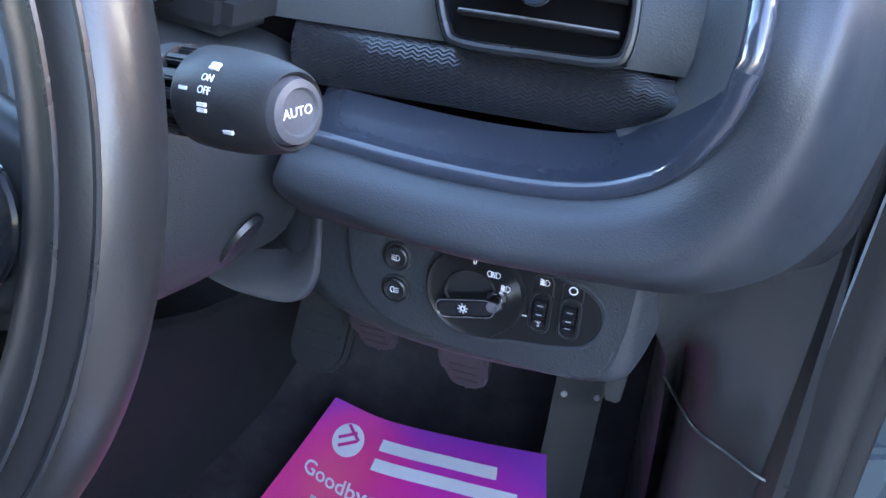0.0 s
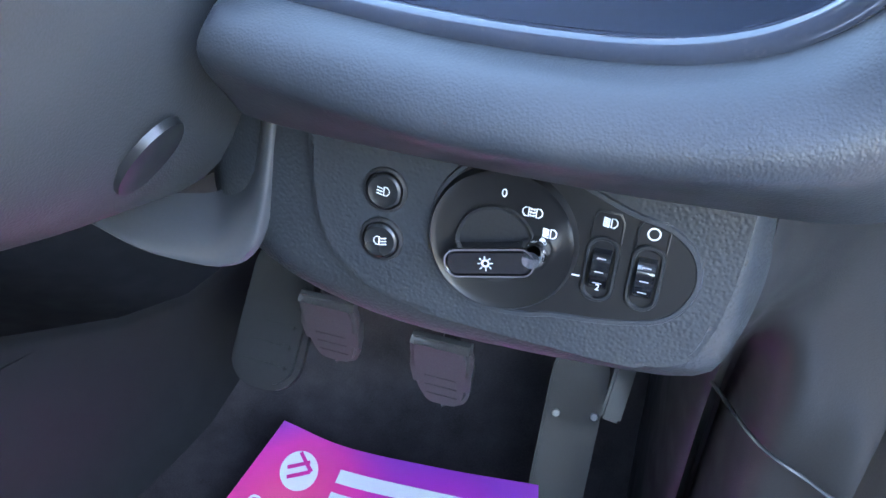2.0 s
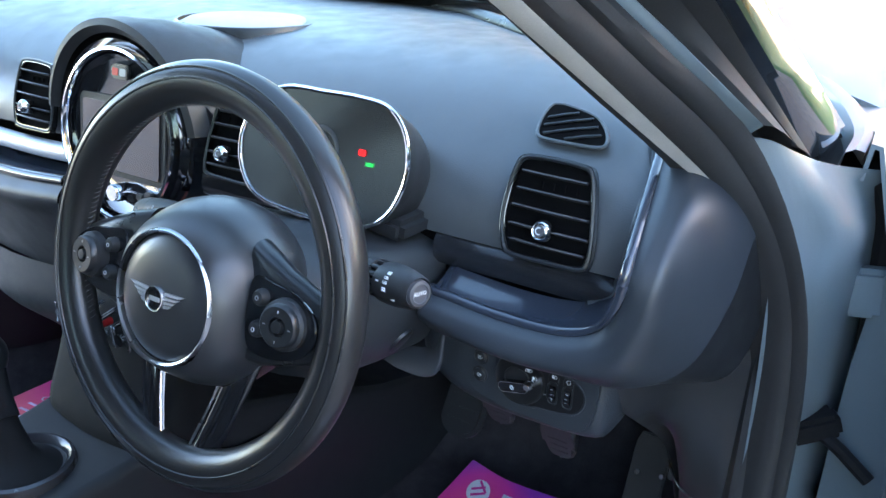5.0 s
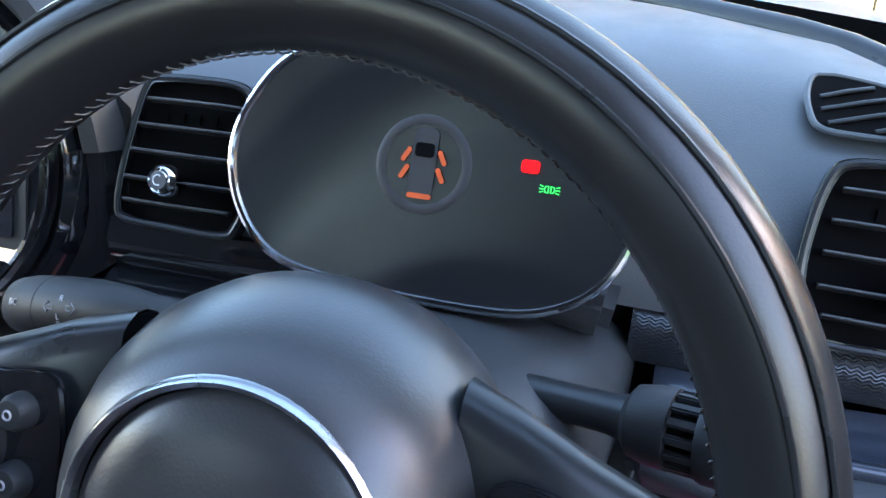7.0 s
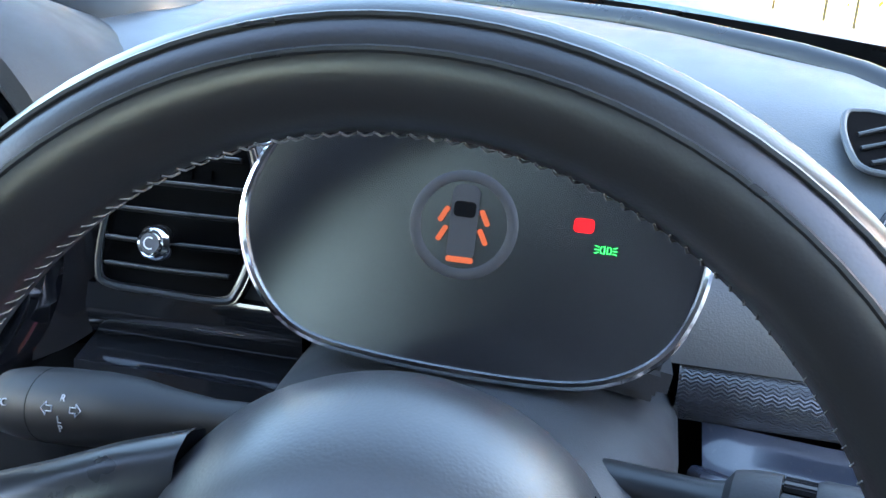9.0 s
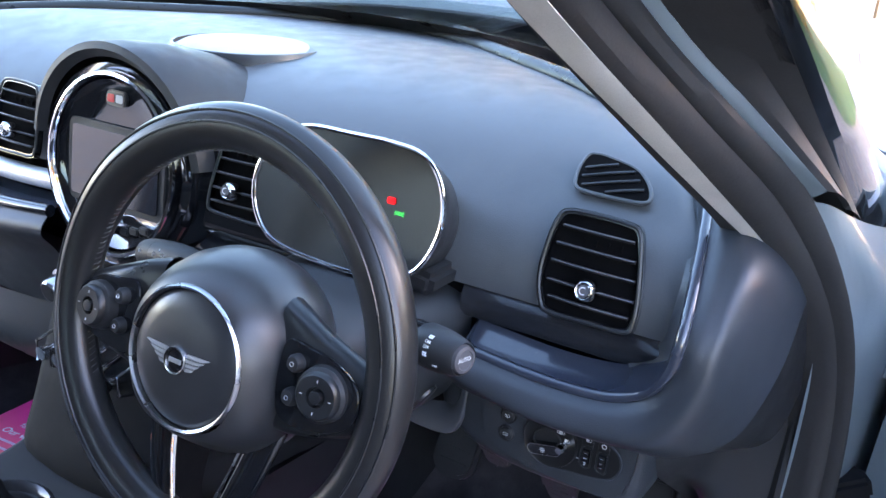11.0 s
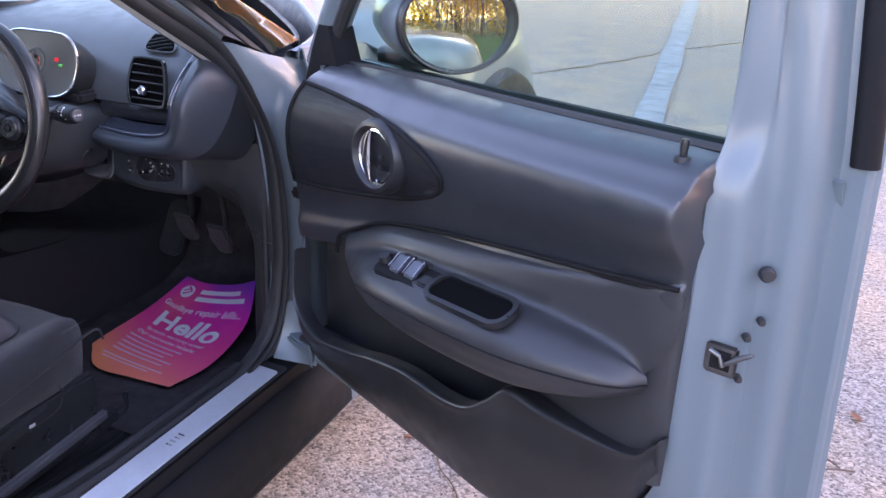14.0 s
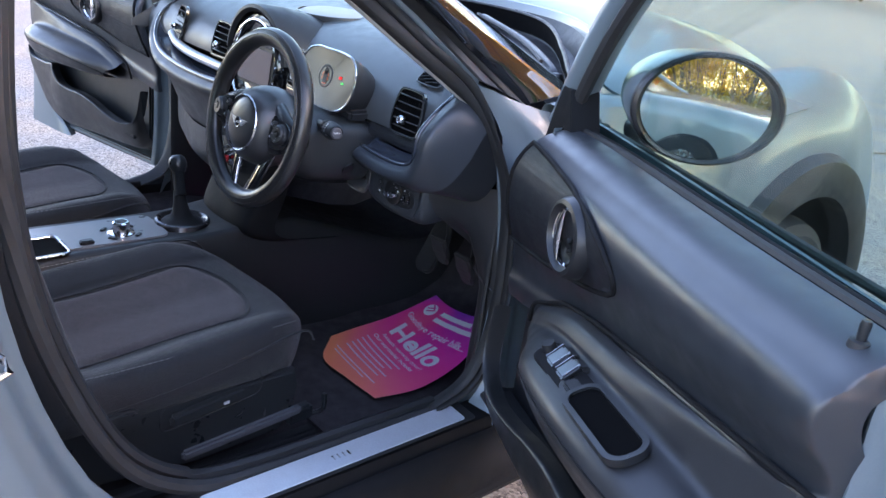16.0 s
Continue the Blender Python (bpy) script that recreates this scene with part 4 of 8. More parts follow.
    P("post_seal", tube([(0.978, -0.036, 1.045), (0.977, -0.04, 1.15), (0.974, -0.045, 1.3), (0.970, -0.05, 1.37)], 0.0075, 8), RUBBER)
    tri = [(0.150, 0.99), (0.262, 1.022), (0.245, 1.055), (0.228, 1.092), (0.196, 1.092), (0.172, 1.045)]
    P("corner_trim", slab([(u, z) for u, z in tri], 0.05, pose(0, -0.025, 0, 90, 0, 0), 0.0015), MATTEBLACK, "black corner trim")
    gl = [(0.2, 1.02), (1.0, 1.03), (0.99, 1.2), (0.98, 1.37), (0.55, 1.36), (0.42, 1.31), (0.32, 1.235), (0.24, 1.13)]
    gb = slab(gl, 0.004, pose(0, -0.02, 0, 90, 0, 0))
    g = P("window_glass", gb, PANE, "green-tinted window glass")
    g.visible_shadow = False
    # teardrop insert with its rim and the handle bowl
    upper = cr([(0.236, 0, 1.005), (0.313, 0, 1.003), (0.389, 0, 0.999), (0.447, 0, 0.995), (0.501, 0, 0.987), (0.553, 0, 0.974), (0.591, 0, 0.958), (0.611, 0, 0.938), (0.604, 0, 0.917), (0.576, 0, 0.899)], 4)
    under = cr([(0.576, 0, 0.899), (0.529, 0, 0.882), (0.474, 0, 0.867), (0.386, 0, 0.85), (0.289, 0, 0.835), (0.181, 0, 0.822)], 4)
    ahead = cr([(0.181, 0, 0.822), (0.194, 0, 0.87), (0.214, 0, 0.937), (0.236, 0, 1.005)], 4)
    drop = upper[:-1] + under[:-1] + ahead[:-1]
    for p in drop:
        p.y = panel_v(p.x, p.z) - 0.005
    ctr = Vector((0.38, 0, 0.92))
    rings = []
    for f in (0.02, 0.2, 0.4, 0.6, 0.8, 0.98):
        rings.append([])
        for p in drop:
            q = p.lerp(ctr, f)
            rings[-1].append((q.x, panel_v(q.x, q.z) - 0.0045, q.z))
    ins = grid(rings, False, True)
    P("insert", ins, RIB, "ribbed dark teardrop insert")
    P("insert_rim", tube(drop, 0.004, 8, closed=True, up=(0, 1, 0)), MATTEBLACK, "satin black rim")
    HM = pose(0.474, -0.139, 0.936, 90, 0, 0) @ Matrix.Diagonal((0.87, 0.87, 0.9, 1))
    ringp = [(0.044, -0.004), (0.05, 0.012), (0.056, 0.02), (0.063, 0.018), (0.068, 0.008), (0.07, -0.004)]
    hb = P("handle_bezel", lathe(ringp, 40, HM, sy=0.95), DOORLOW, "round black handle bezel")
    P("handle_bowl", lathe([(0.0, -0.006), (0.03, -0.005), (0.046, 0.006)], 32, HM, sy=0.95), DIALBLACK, "", parent=hb)
    P("bezel_ring", lathe([(0.043, 0.008), (0.0465, 0.013), (0.05, 0.012)], 40, HM, sy=0.95), CHROME, "thin chrome ring", parent=hb)
    lever = []
    for q in range(13):
        z = -0.043 + 0.086 * q / 12
        cx = -0.012 - 0.012 * (1 - (z / 0.045) ** 2)
        lever.append(HM @ Vector((cx, z, 0.014)))
    P("door_handle", tube(lever, [0.003 + 0.0075 * math.sin(math.pi * q / 12) for q in range(13)], 12, flat=0.5, up=(0, 1, 0)), SATCHROME, "curved chrome inner handle", parent=hb)
    if detailed:
        for zz in (0.0, -0.016):
            P("lock_button", lathe([(0, 0.013), (0.0045, 0.012), (0.005, 0.006)], 14, HM @ Matrix.Translation((0.014, zz, 0.0))), SATIN, "small lock button", parent=hb)
        # lock pin
        lp = P("lock_pin", lathe([(0.0, 0.022), (0.0042, 0.0215), (0.005, 0.017), (0.004, 0.0)], 16, Matrix.Translation((0.950, -0.088, 1.036))), SATIN, "black lock pin")
        P("pin_collar", lathe([(0.0045, 0.004), (0.009, 0.003), (0.0105, -0.004)], 18, Matrix.Translation((0.950, -0.088, 1.036))), DARK, parent=lp)
        # switch block and pull
        slope = pose(0.588, -0.165, 0.7895, 24, -3.0, 0)
        sw = P("switch_panel", slab(rrect(0.138, 0.044, 0.014), 0.008, slope, 0.002), MATTEBLACK, "black window switch panel")
        P("mirror_knob", lathe([(0.0, 0.016), (0.009, 0.015), (0.0105, 0.004)], 20, slope @ Matrix.Translation((-0.054, 0.002, 0.006))), DARK, "round mirror control", parent=sw)
        for q, (ux, uy) in enumerate(((-0.022, 0.004), (0.012, 0.004))):
            P("window_switch", box(0.026, 0.03, 0.01, slope @ pose(ux, uy, 0.012, 14, 0, 0), 0.003), ALUGLOSS, "silver window switch", parent=sw)
            P("switch_line", tube([slope @ Vector((ux + sx * 0.012, uy + sy * 0.0135, 0.0185 + sy * 0.0034)) for sx, sy in ((-1, -1), (1, -1), (1, 1), (-1, 1))], 0.0006, 6, closed=True), SATCHROME, parent=sw)
            P("switch_back", box(0.026, 0.012, 0.01, slope @ pose(ux, uy + 0.018, 0.009, -18, 0, 0), 0.002), DARK, parent=sw)
        P("switch_small", box(0.03, 0.02, 0.008, slope @ pose(0.048, -0.004, 0.01, 0, 0, 0), 0.003), DARK, parent=sw)
        # The cup is a flat slab; its inner shade is painted near black.
        pull = slab(rrect(0.15, 0.05, 0.02, 6), 0.004, pose(0.722, -0.1685, 0.8035, 22, -4, 0))
        P("pull_cup", pull, BLACKHOLE, "pull cup with its inner shade painted near black")
        o = rrect(0.156, 0.056, 0.023, 6)
        i = rrect(0.142, 0.042, 0.017, 6)
        P("pull_rim", ring_slab(o, i, 0.010, pose(0.722, -0.1685, 0.8015, 22, -4, 0)), SATIN)
        # rear face fittings
        lm = pose(1.026, -0.0725, 0.826, 0, 0, 14)
        lat = P("latch", box(0.036, 0.006, 0.038, lm, 0.004), STEEL, "steel door latch")
        P("latch_slot", box(0.026, 0.005, 0.027, lm @ Matrix.Translation((0, -0.0012, 0)), 0.002), MATTEBLACK, parent=lat)
        P("latch_claw", tube([lm @ Vector(p) for p in ((-0.012, -0.005, 0.010), (0.0, -0.006, 0.006), (0.004, -0.006, -0.006))], 0.003, 8), STEEL, "latch claw", parent=lat)
        P("latch_fork", tube([lm @ Vector(p) for p in ((0.004, -0.005, -0.004), (0.018, -0.005, 0.008), (0.034, -0.004, 0.018))], [0.0025, 0.004, 0.002], 8), STEEL, parent=lat)
        for u, v, z, r in ((1.047, -0.047, 0.927, 0.0085), (1.049, -0.044, 0.872, 0.0045), (1.041, -0.053, 0.852, 0.0045), (1.041, -0.055, 0.802, 0.0045), (1.083, -0.026, 0.535, 0.007)):
            P("grommet", lathe([(0, 0.004), (r * 0.7, 0.004), (r, 0.001), (r, -0.006)], 18, pose(u, v, z, 0, 0, 0) @ pose(0, 0, 0, 90, 0, 48)), RUBBER, "round black grommet")
        P("drain_boss", lathe([(0, 0.006), (0.006, 0.006), (0.007, 0.002), (0.02, 0.001), (0.022, -0.004)], 22, pose(1.05, -0.058, 0.535, 90, 0, 50)), PAINT)
    return t


RIB = mat("fine_ribbed_plastic", (0.015, 0.017, 0.021), 0.45, bump=0.5, bscale=100, grain="weave")
ALUGLOSS = mat("polished_switch_metal", (0.16, 0.165, 0.18), 0.34, metal=1.0, var=0.05)
STEEL = mat("worn_steel", (0.16, 0.16, 0.165), 0.38, metal=1.0, var=0.2)
car_door(1)
car_door(-1, False)


# ---- door mirror ----
def door_mirror():
    # glass faces backwards and a little inwards; the shell lies ahead of it
    m = basis((1.178, 0.300, 1.110), (0.588, 0.809, 0), (0, 0, 1), (0.809, -0.588, 0))
    t = thing("door_mirror", "grey-blue oval door mirror with a black bezel", "wing mirror", m=m)
    prof = [(0.0, -0.20), (0.03, -0.196), (0.054, -0.178), (0.072, -0.145), (0.086, -0.10), (0.094, -0.05), (0.097, -0.01), (0.096, 0.0)]
    tip = pose(0, 0, 0.003, -3, 2.5, 0)
    part("shell", lathe(prof, 40, sx=1.17, sy=0.83), PAINT, t, "grey-blue painted shell")
    part("bezel", lathe([(0.095, -0.012), (0.0995, 0.0), (0.0985, 0.008), (0.0945, 0.0115), (0.0895, 0.008), (0.0885, -0.004)], 48, sx=1.17, sy=0.83), SATIN, t, "black plastic bezel")
    part("mirror_glass", lathe([(0.0, 0.002), (0.02, 0.0019), (0.04, 0.00157), (0.055, 0.00118), (0.07, 0.00067), (0.0885, 0.0)], 56, tip, sx=1.17, sy=0.83), MIRROR, t, "convex mirror glass")
    part("foot", tube([(0.0, -0.05, -0.07), (-0.02, -0.072, -0.11), (-0.033, -0.085, -0.17)], [0.03, 0.027, 0.034], 16, flat=0.7), SATIN, t, "black mirror foot")
    return t


door_mirror()


# ---- steering wheel ----
def steering_wheel():
    m = pose(0.354, 0.039, 0.902, 77.5, 0, 0)
    t = thing("steering_wheel", "black leather three-spoke steering wheel with a chrome-ringed hub", "steering wheel", m=m)
    R = 0.162
    rows = []
    for k in range(96):
        a = 2 * math.pi * k / 96
        c, s = math.cos(a), math.sin(a)
        # the rim grows thicker at the upper grips
        g = 1 + 0.12 * math.exp(-((a - radians(40)) / 0.35) ** 2) + 0.12 * math.exp(-((a - radians(140)) / 0.35) ** 2)
        sec = []
        for q in range(16):
            b = 2 * math.pi * q / 16
            rr = R + 0.0182 * (1 + 0.5 * (g - 1)) * math.cos(b)
            zz = 0.0165 * g * math.sin(b)
            sec.append((rr * c, rr * s, zz))
        rows.append(sec)
    part("rim", grid(rows, True, True), LEATHER, t, "black leather rim")
    for b in (radians(52), radians(84)):
        seam = []
        for k in range(96):
            a = 2 * math.pi * k / 96
            g = 1 + 0.12 * math.exp(-((a - radians(40)) / 0.35) ** 2) + 0.12 * math.exp(-((a - radians(140)) / 0.35) ** 2)
            rr = R + 0.0184 * (1 + 0.5 * (g - 1)) * math.cos(b)
            seam.append((rr * math.cos(a), rr * math.sin(a), 0.0166 * g * math.sin(b)))
        part("rim_seam", tube(seam, 0.0011, 6, closed=True), SATIN, t)
    for k in range(120):
        a = radians(-28 + 236 * k / 119)
        r0 = R - 0.0184
        p0 = Vector((r0 * math.cos(a), r0 * math.sin(a), -0.003))
        p1 = Vector((r0 * math.cos(a + 0.02), r0 * math.sin(a + 0.02), 0.003))
        part("stitch", tube([p0, (p0 + p1) / 2 * 0.994, p1], 0.00042, 5), STITCH, t)
    # hub: a deep soft dome towards the driver, its face a little below the rim's middle
    HC = -0.014
    hub = []
    for zz, sc in ((-0.072, 0.84), (-0.062, 0.94), (-0.048, 1.02), (-0.032, 1.06), (-0.014, 1.05), (0.003, 0.985), (0.017, 0.89), (0.0265, 0.80), (0.031, 0.72)):
        lift = 0.002 * max(0.0, -zz / 0.045)
        pts = loop_cr([(0.0765, 0.01), (0.064, 0.046), (0.036, 0.069), (0, 0.077), (-0.036, 0.069), (-0.064, 0.046), (-0.0765, 0.01), (-0.069, -0.04), (-0.044, -0.067), (0, -0.075), (0.044, -0.067), (0.069, -0.04)], 4)
        hub.append([(p[0] * sc, p[1] * sc + HC + lift, zz) for p in [(*q, 0) if len(q) == 2 else q for q in pts]])
    part("hub_cover", grid(hub, False, True), SOFTHUB, t, "matte black airbag cover")
    HD = Matrix.Translation((0, HC, -0.0115)) @ Matrix.Diagonal((0.925, 0.925, 1, 1))
    part("hub_ring", lathe([(0.0622, 0.037), (0.0616, 0.0422), (0.0596, 0.0442), (0.0576, 0.0428), (0.057, 0.039)], 64, HD), SATCHROME, t, "chrome hub ring")
    part("hub_disc", lathe([(0.0, 0.0475), (0.02, 0.047), (0.04, 0.0452), (0.052, 0.0422), (0.0565, 0.0392)], 48, HD), SOFTHUB, t, "smooth black hub disc")
    # winged badge as plain shapes
    HB = HD @ Matrix.Diagonal((0.74, 0.74, 1, 1))
    bd = part("badge", lathe([(0.0125, 0.047), (0.0132, 0.0505), (0.0150, 0.0508), (0.0162, 0.047)], 32, HB), SATCHROME, t, "chrome winged badge")
    part("badge_disc", lathe([(0, 0.0495), (0.0125, 0.049)], 28, HB), GLOSS, bd)
    part("badge_bar", box(0.018, 0.0052, 0.0008, HB @ Matrix.Translation((0, 0, 0.0497)), 0.0002), BADGE, bd)
    for sgn in (1, -1):
        for q, (ln, yy) in enumerate(((0.032, 0.0090), (0.025, 0.0038), (0.018, -0.0014), (0.011, -0.0066))):
            x0 = sgn * 0.0150
            out = [(x0, yy - 0.0018), (x0 + sgn * ln * 0.75, yy - 0.0012 + 0.001), (x0 + sgn * ln, yy + 0.0022 + 0.001), (x0, yy + 0.0018)]
            part("badge_feather", slab(out if sgn > 0 else out[::-1], 0.0018, HB @ Matrix.Translation((0, 0, 0.0472))), BADGE, bd)
    # spokes: a satin plate from the hub to the rim, with a round key cluster and two small keys
    for sgn in (1, -1):
        sp = []
        for x, yt, yb, zt in ((0.062, 0.047, -0.056, 0.0), (0.083, 0.041, -0.052, 0.006), (0.105, 0.032, -0.046, 0.008), (0.128, 0.023, -0.038, 0.007), (0.146, 0.015, -0.032, 0.004), (0.16, 0.012, -0.03, 0.002)):
            sp.append([(sgn * x, yt, zt - 0.014), (sgn * x, yt - 0.004, zt - 0.003), (sgn * x, yt - 0.014, zt), (sgn * x, (yt + yb) / 2, zt + 0.001), (sgn * x, yb + 0.014, zt), (sgn * x, yb + 0.004, zt - 0.003), (sgn * x, yb, zt - 0.014), (sgn * x, yb + 0.014, zt - 0.026), (sgn * x, yt - 0.014, zt - 0.026)])
        spoke = part("spoke", grid([loop_cr(r, 2) for r in sp], False, True), SATIN, t, "satin black spoke")
        oval = loop_cr([(sgn * 0.078, 0.022, 0), (sgn * 0.1, 0.022, 0), (sgn * 0.122, 0.018, 0), (sgn * 0.142, 0.006, 0), (sgn * 0.146, -0.012, 0), (sgn * 0.135, -0.028, 0), (sgn * 0.11, -0.037, 0), (sgn * 0.086, -0.038, 0), (sgn * 0.076, -0.03, 0), (sgn * 0.073, -0.005, 0)], 4)
        part("key_panel", slab([(p.x, p.y) for p in (oval if sgn < 0 else oval[::-1])], 0.0035, Matrix.Translation((0, 0, 0.0075)), 0.001), GLOSS, spoke, "gloss black key panel")
        sm = Matrix.Translation((sgn * 0.117, -0.006, 0.0105)) @ pose(0, 0, 0, 0, sgn * 6, 0) @ Matrix.Diagonal((0.93, 0.93, 2.0, 1))
        part("button_pad", lathe([(0.0, 0.004), (0.018, 0.0045), (0.0215, 0.003), (0.0235, -0.004)], 32, sm), DARK, spoke, "round key cluster")
        part("button_ring", lathe([(0.0074, 0.0045), (0.0082, 0.0064), (0.0165, 0.0066), (0.0185, 0.0056), (0.0192, 0.003)], 28, sm), SATIN, spoke)
        part("button_core", lathe([(0, 0.0072), (0.005, 0.007), (0.0062, 0.004)], 20, sm), SATIN, spoke)
        for aa in range(4):
            part("button_mark", box(0.0022, 0.0007, 0.0004, sm @ pose(0, 0, 0, 0, 0, 90 * aa) @ Matrix.Translation((0.0125, 0, 0.0067)), 0.0), GREYPRINT, spoke)
        for xx, yy in ((0.0905, 0.0085), (0.0905, -0.0165)):
            bm = Matrix.Translation((sgn * xx, yy, 0.0105)) @ Matrix.Diagonal((1, 1, 2.2, 1))
            part("side_button", lathe([(0.0, 0.0035), (0.005, 0.0034), (0.0068, 0.002), (0.0075, -0.002)], 22, bm), DARK, spoke)
            part("side_mark", lathe([(0.0012, 0.0036), (0.0016, 0.0039), (0.002, 0.0036)], 12, bm), GREYPRINT, spoke)
    for sgn in (1, -1):
        low = cr([(sgn * 0.056, -0.056, -0.018), (sgn * 0.05, -0.085, -0.012), (sgn * 0.041, -0.118, -0.007), (sgn * 0.03, -0.15, -0.003)], 5)
        part("lower_spoke", tube(low, [0.016 - 0.003 * q / 15 for q in range(16)], 12, up=(0, 0, 1), flat=0.42), GLOSS, t, "gloss black lower spoke")
        part("spoke_edge", tube([p + Vector((-sgn * 0.0135, 0.002, 0.004)) for p in low], 0.0013, 6), SATCHROME, t, "thin chrome spoke edge")
    part("spoke_foot", tube(cr([(-0.018, -0.148, 0.001), (-0.009, -0.155, 0.001), (0.009, -0.155, 0.001), (0.018, -0.148, 0.001)], 5), 0.0013, 6), SATCHROME, t)
    part("spoke_bridge", tube(cr([(-0.05, -0.152, 0), (0, -0.16, 0.002), (0.05, -0.152, 0)], 5), 0.009, 10), SATIN, t)
    return t


BADGE = mat("brushed_badge_metal", (0.55, 0.56, 0.58), 0.42, metal=0.6, var=0.05)
STITCH = mat("grey_thread", (0.10, 0.10, 0.10), 0.8)
SOFTHUB = mat("soft_hub_plastic", (0.024, 0.026, 0.029), 0.37, spec=0.8, bump=0.1, bscale=900, grain="leather")
steering_wheel()




# ---- steering column and stalks ----
def superloop(cx, cz, w, up, dn, y, n=36, e=3.2):
    out = []
    for k in range(n):
        a = 2 * math.pi * k / n
        c, s = math.cos(a), math.sin(a)
        out.append((cx + w * math.copysign(abs(c) ** (2 / e), c), y, cz + (up if s > 0 else dn) * math.copysign(abs(s) ** (2 / e), s)))
    return out


def stalk(name, label, base, end, right):
    """A column stalk with a fat grip, a slotted ring and an end cap; z runs along it."""
    d = (Vector(end) - Vector(base))
    ln = d.length
    zq = d.normalized()
    xq = Vector((0, -1, 0.45)).cross(zq).normalized()
    yq = zq.cross(xq).normalized()
    t = thing(name, label, "column stalk", m=basis(base, xq, yq, zq))
    k = ln / 0.11
    if right:
        part("neck", lathe([(0.0, -0.03), (0.008, -0.03), (0.0085, 0.02), (0.0105, 0.03)], 24), SATIN, t)
        part("inner_grip", lathe([(0.0105, 0.027), (0.0145, 0.030), (0.0162, 0.038), (0.0164, 0.046), (0.0125, 0.0465)], 36), DARK, t)
        # Near-black sleeve paints the shade between the ring teeth.
        part("core", lathe([(0.0128, 0.044), (0.0128, 0.062)], 28), BLACKHOLE, t)
        for q in range(14):
            a = 2 * math.pi * q / 14
            part("ring_tooth", box(0.0036, 0.0036, 0.013, pose(0.0142 * math.cos(a), 0.0142 * math.sin(a), 0.0525, 0, 0, math.degrees(a)), 0.0008), DARK, t)
        part("outer_grip", lathe([(0.0125, 0.057), (0.0163, 0.0575), (0.0174, 0.060), (0.0175, 0.070), (0.0168, 0.082), (0.0150, 0.093), (0.0136, 0.0985), (0.0126, 0.1000), (0.0116, 0.0988)], 40), DARK, t)
        cap = part("end_button", lathe([(0.0, 0.1012), (0.0072, 0.1012), (0.0080, 0.1024), (0.0104, 0.1016), (0.0113, 0.098)], 32), GREYPLASTIC, t, "grey end button")
        text("button_text", "AUTO", 0.0046, pose(0, 0, 0.1013, 0, 0, TXR), WHITE, cap, extrude=0.0001)
        for aa, tx in ((9, "OFF"), (-5, "ON")):
            a = radians(MARK_A + aa)
            n = Vector((math.cos(a), math.sin(a), 0))
            text("stalk_text", tx, 0.0036, basis(Vector((0, 0, 0.0755)) + n * 0.0172, (0, 0, 1), n.cross(Vector((0, 0, 1))), n), WHITE, t, extrude=0.0002)
        for aa, zz, ww in ((30, 0.0755, 0.004), (24, 0.0755, 0.004), (10, 0.0655, 0.004), (-17, 0.0765, 0.004), (-22, 0.0765, 0.004), (52, 0.085, 0.0045)):
            a = radians(MARK_A + aa)
            part("stalk_mark", box(0.0012, 0.0012, ww, pose(0.0173 * math.cos(a) * (1 if zz < 0.08 else 0.94), 0.0173 * math.sin(a) * (1 if zz < 0.08 else 0.94), zz, 0, 0, math.degrees(a)), 0.0), WHITE, t)
    else:
        part("grip", lathe([(0.0, -0.012), (0.0075, -0.012), (0.0082, 0.012), (0.0105, 0.03), (0.0138, 0.048), (0.0154, 0.066), (0.0158, 0.088), (0.0153, 0.106), (0.0136, 0.117), (0.0095, 0.1225), (0.0, 0.1245)], 40), STALKDARK, t)
        part("end_seam", lathe([(0.0155, 0.0925), (0.0158, 0.093), (0.0155, 0.0935)], 36), BLACKHOLE, t)
        for tx, aa, zz, sz in (("BC", 2, 0.106, 0.0046), ("R", 16, 0.0735, 0.0042), ("L", -16, 0.0745, 0.0042), ("P", -30, 0.0745, 0.0046)):
            a = radians(MARK_B + aa)
            n = Vector((math.cos(a), math.sin(a), 0))
            text("stalk_text", tx, sz, basis(Vector((0, 0, zz)) + n * 0.0157, (0, 0, -1), n.cross(Vector((0, 0, -1))), n), GREYPRINT, t, extrude=0.0002)
        for zz, turn in ((0.0665, 1), (0.0805, -1)):
            a = radians(MARK_B)
            n = Vector((math.cos(a), math.sin(a), 0))
            arrow = [(0.0035, 0, 0), (0.0008, 0.0026, 0), (0.0008, 0.0011, 0), (-0.0022, 0.0011, 0), (-0.0022, -0.0011, 0), (0.0008, -0.0011, 0), (0.0008, -0.0026, 0)]
            part("stalk_arrow", tube([(turn * p[0], p[1], 0) for p in arrow], 0.0003, 4, closed=True), GREYPRINT, t, m=basis(Vector((0, 0, zz)) + n * 0.0158, (0, 0, -1), n.cross(Vector((0, 0, -1))), n))
    return t


STALKDARK = mat("dark_stalk_plastic", (0.010, 0.0105, 0.012), 0.5, var=0.05, spec=0.25)
GREYPLASTIC = mat("grey_button_plastic", (0.07, 0.072, 0.082), 0.45)
TXR, MARK_A, MARK_B = -66.0, 82.0, 90.0
LOWSHROUD = mat("column_plastic", (0.03, 0.034, 0.038), 0.48, spec=0.5, bump=0.2, bscale=1200, grain="leather")
col = thing("steering_column", "dark plastic steering column shroud", "steering column", (0.36, 0.15, 0.8))
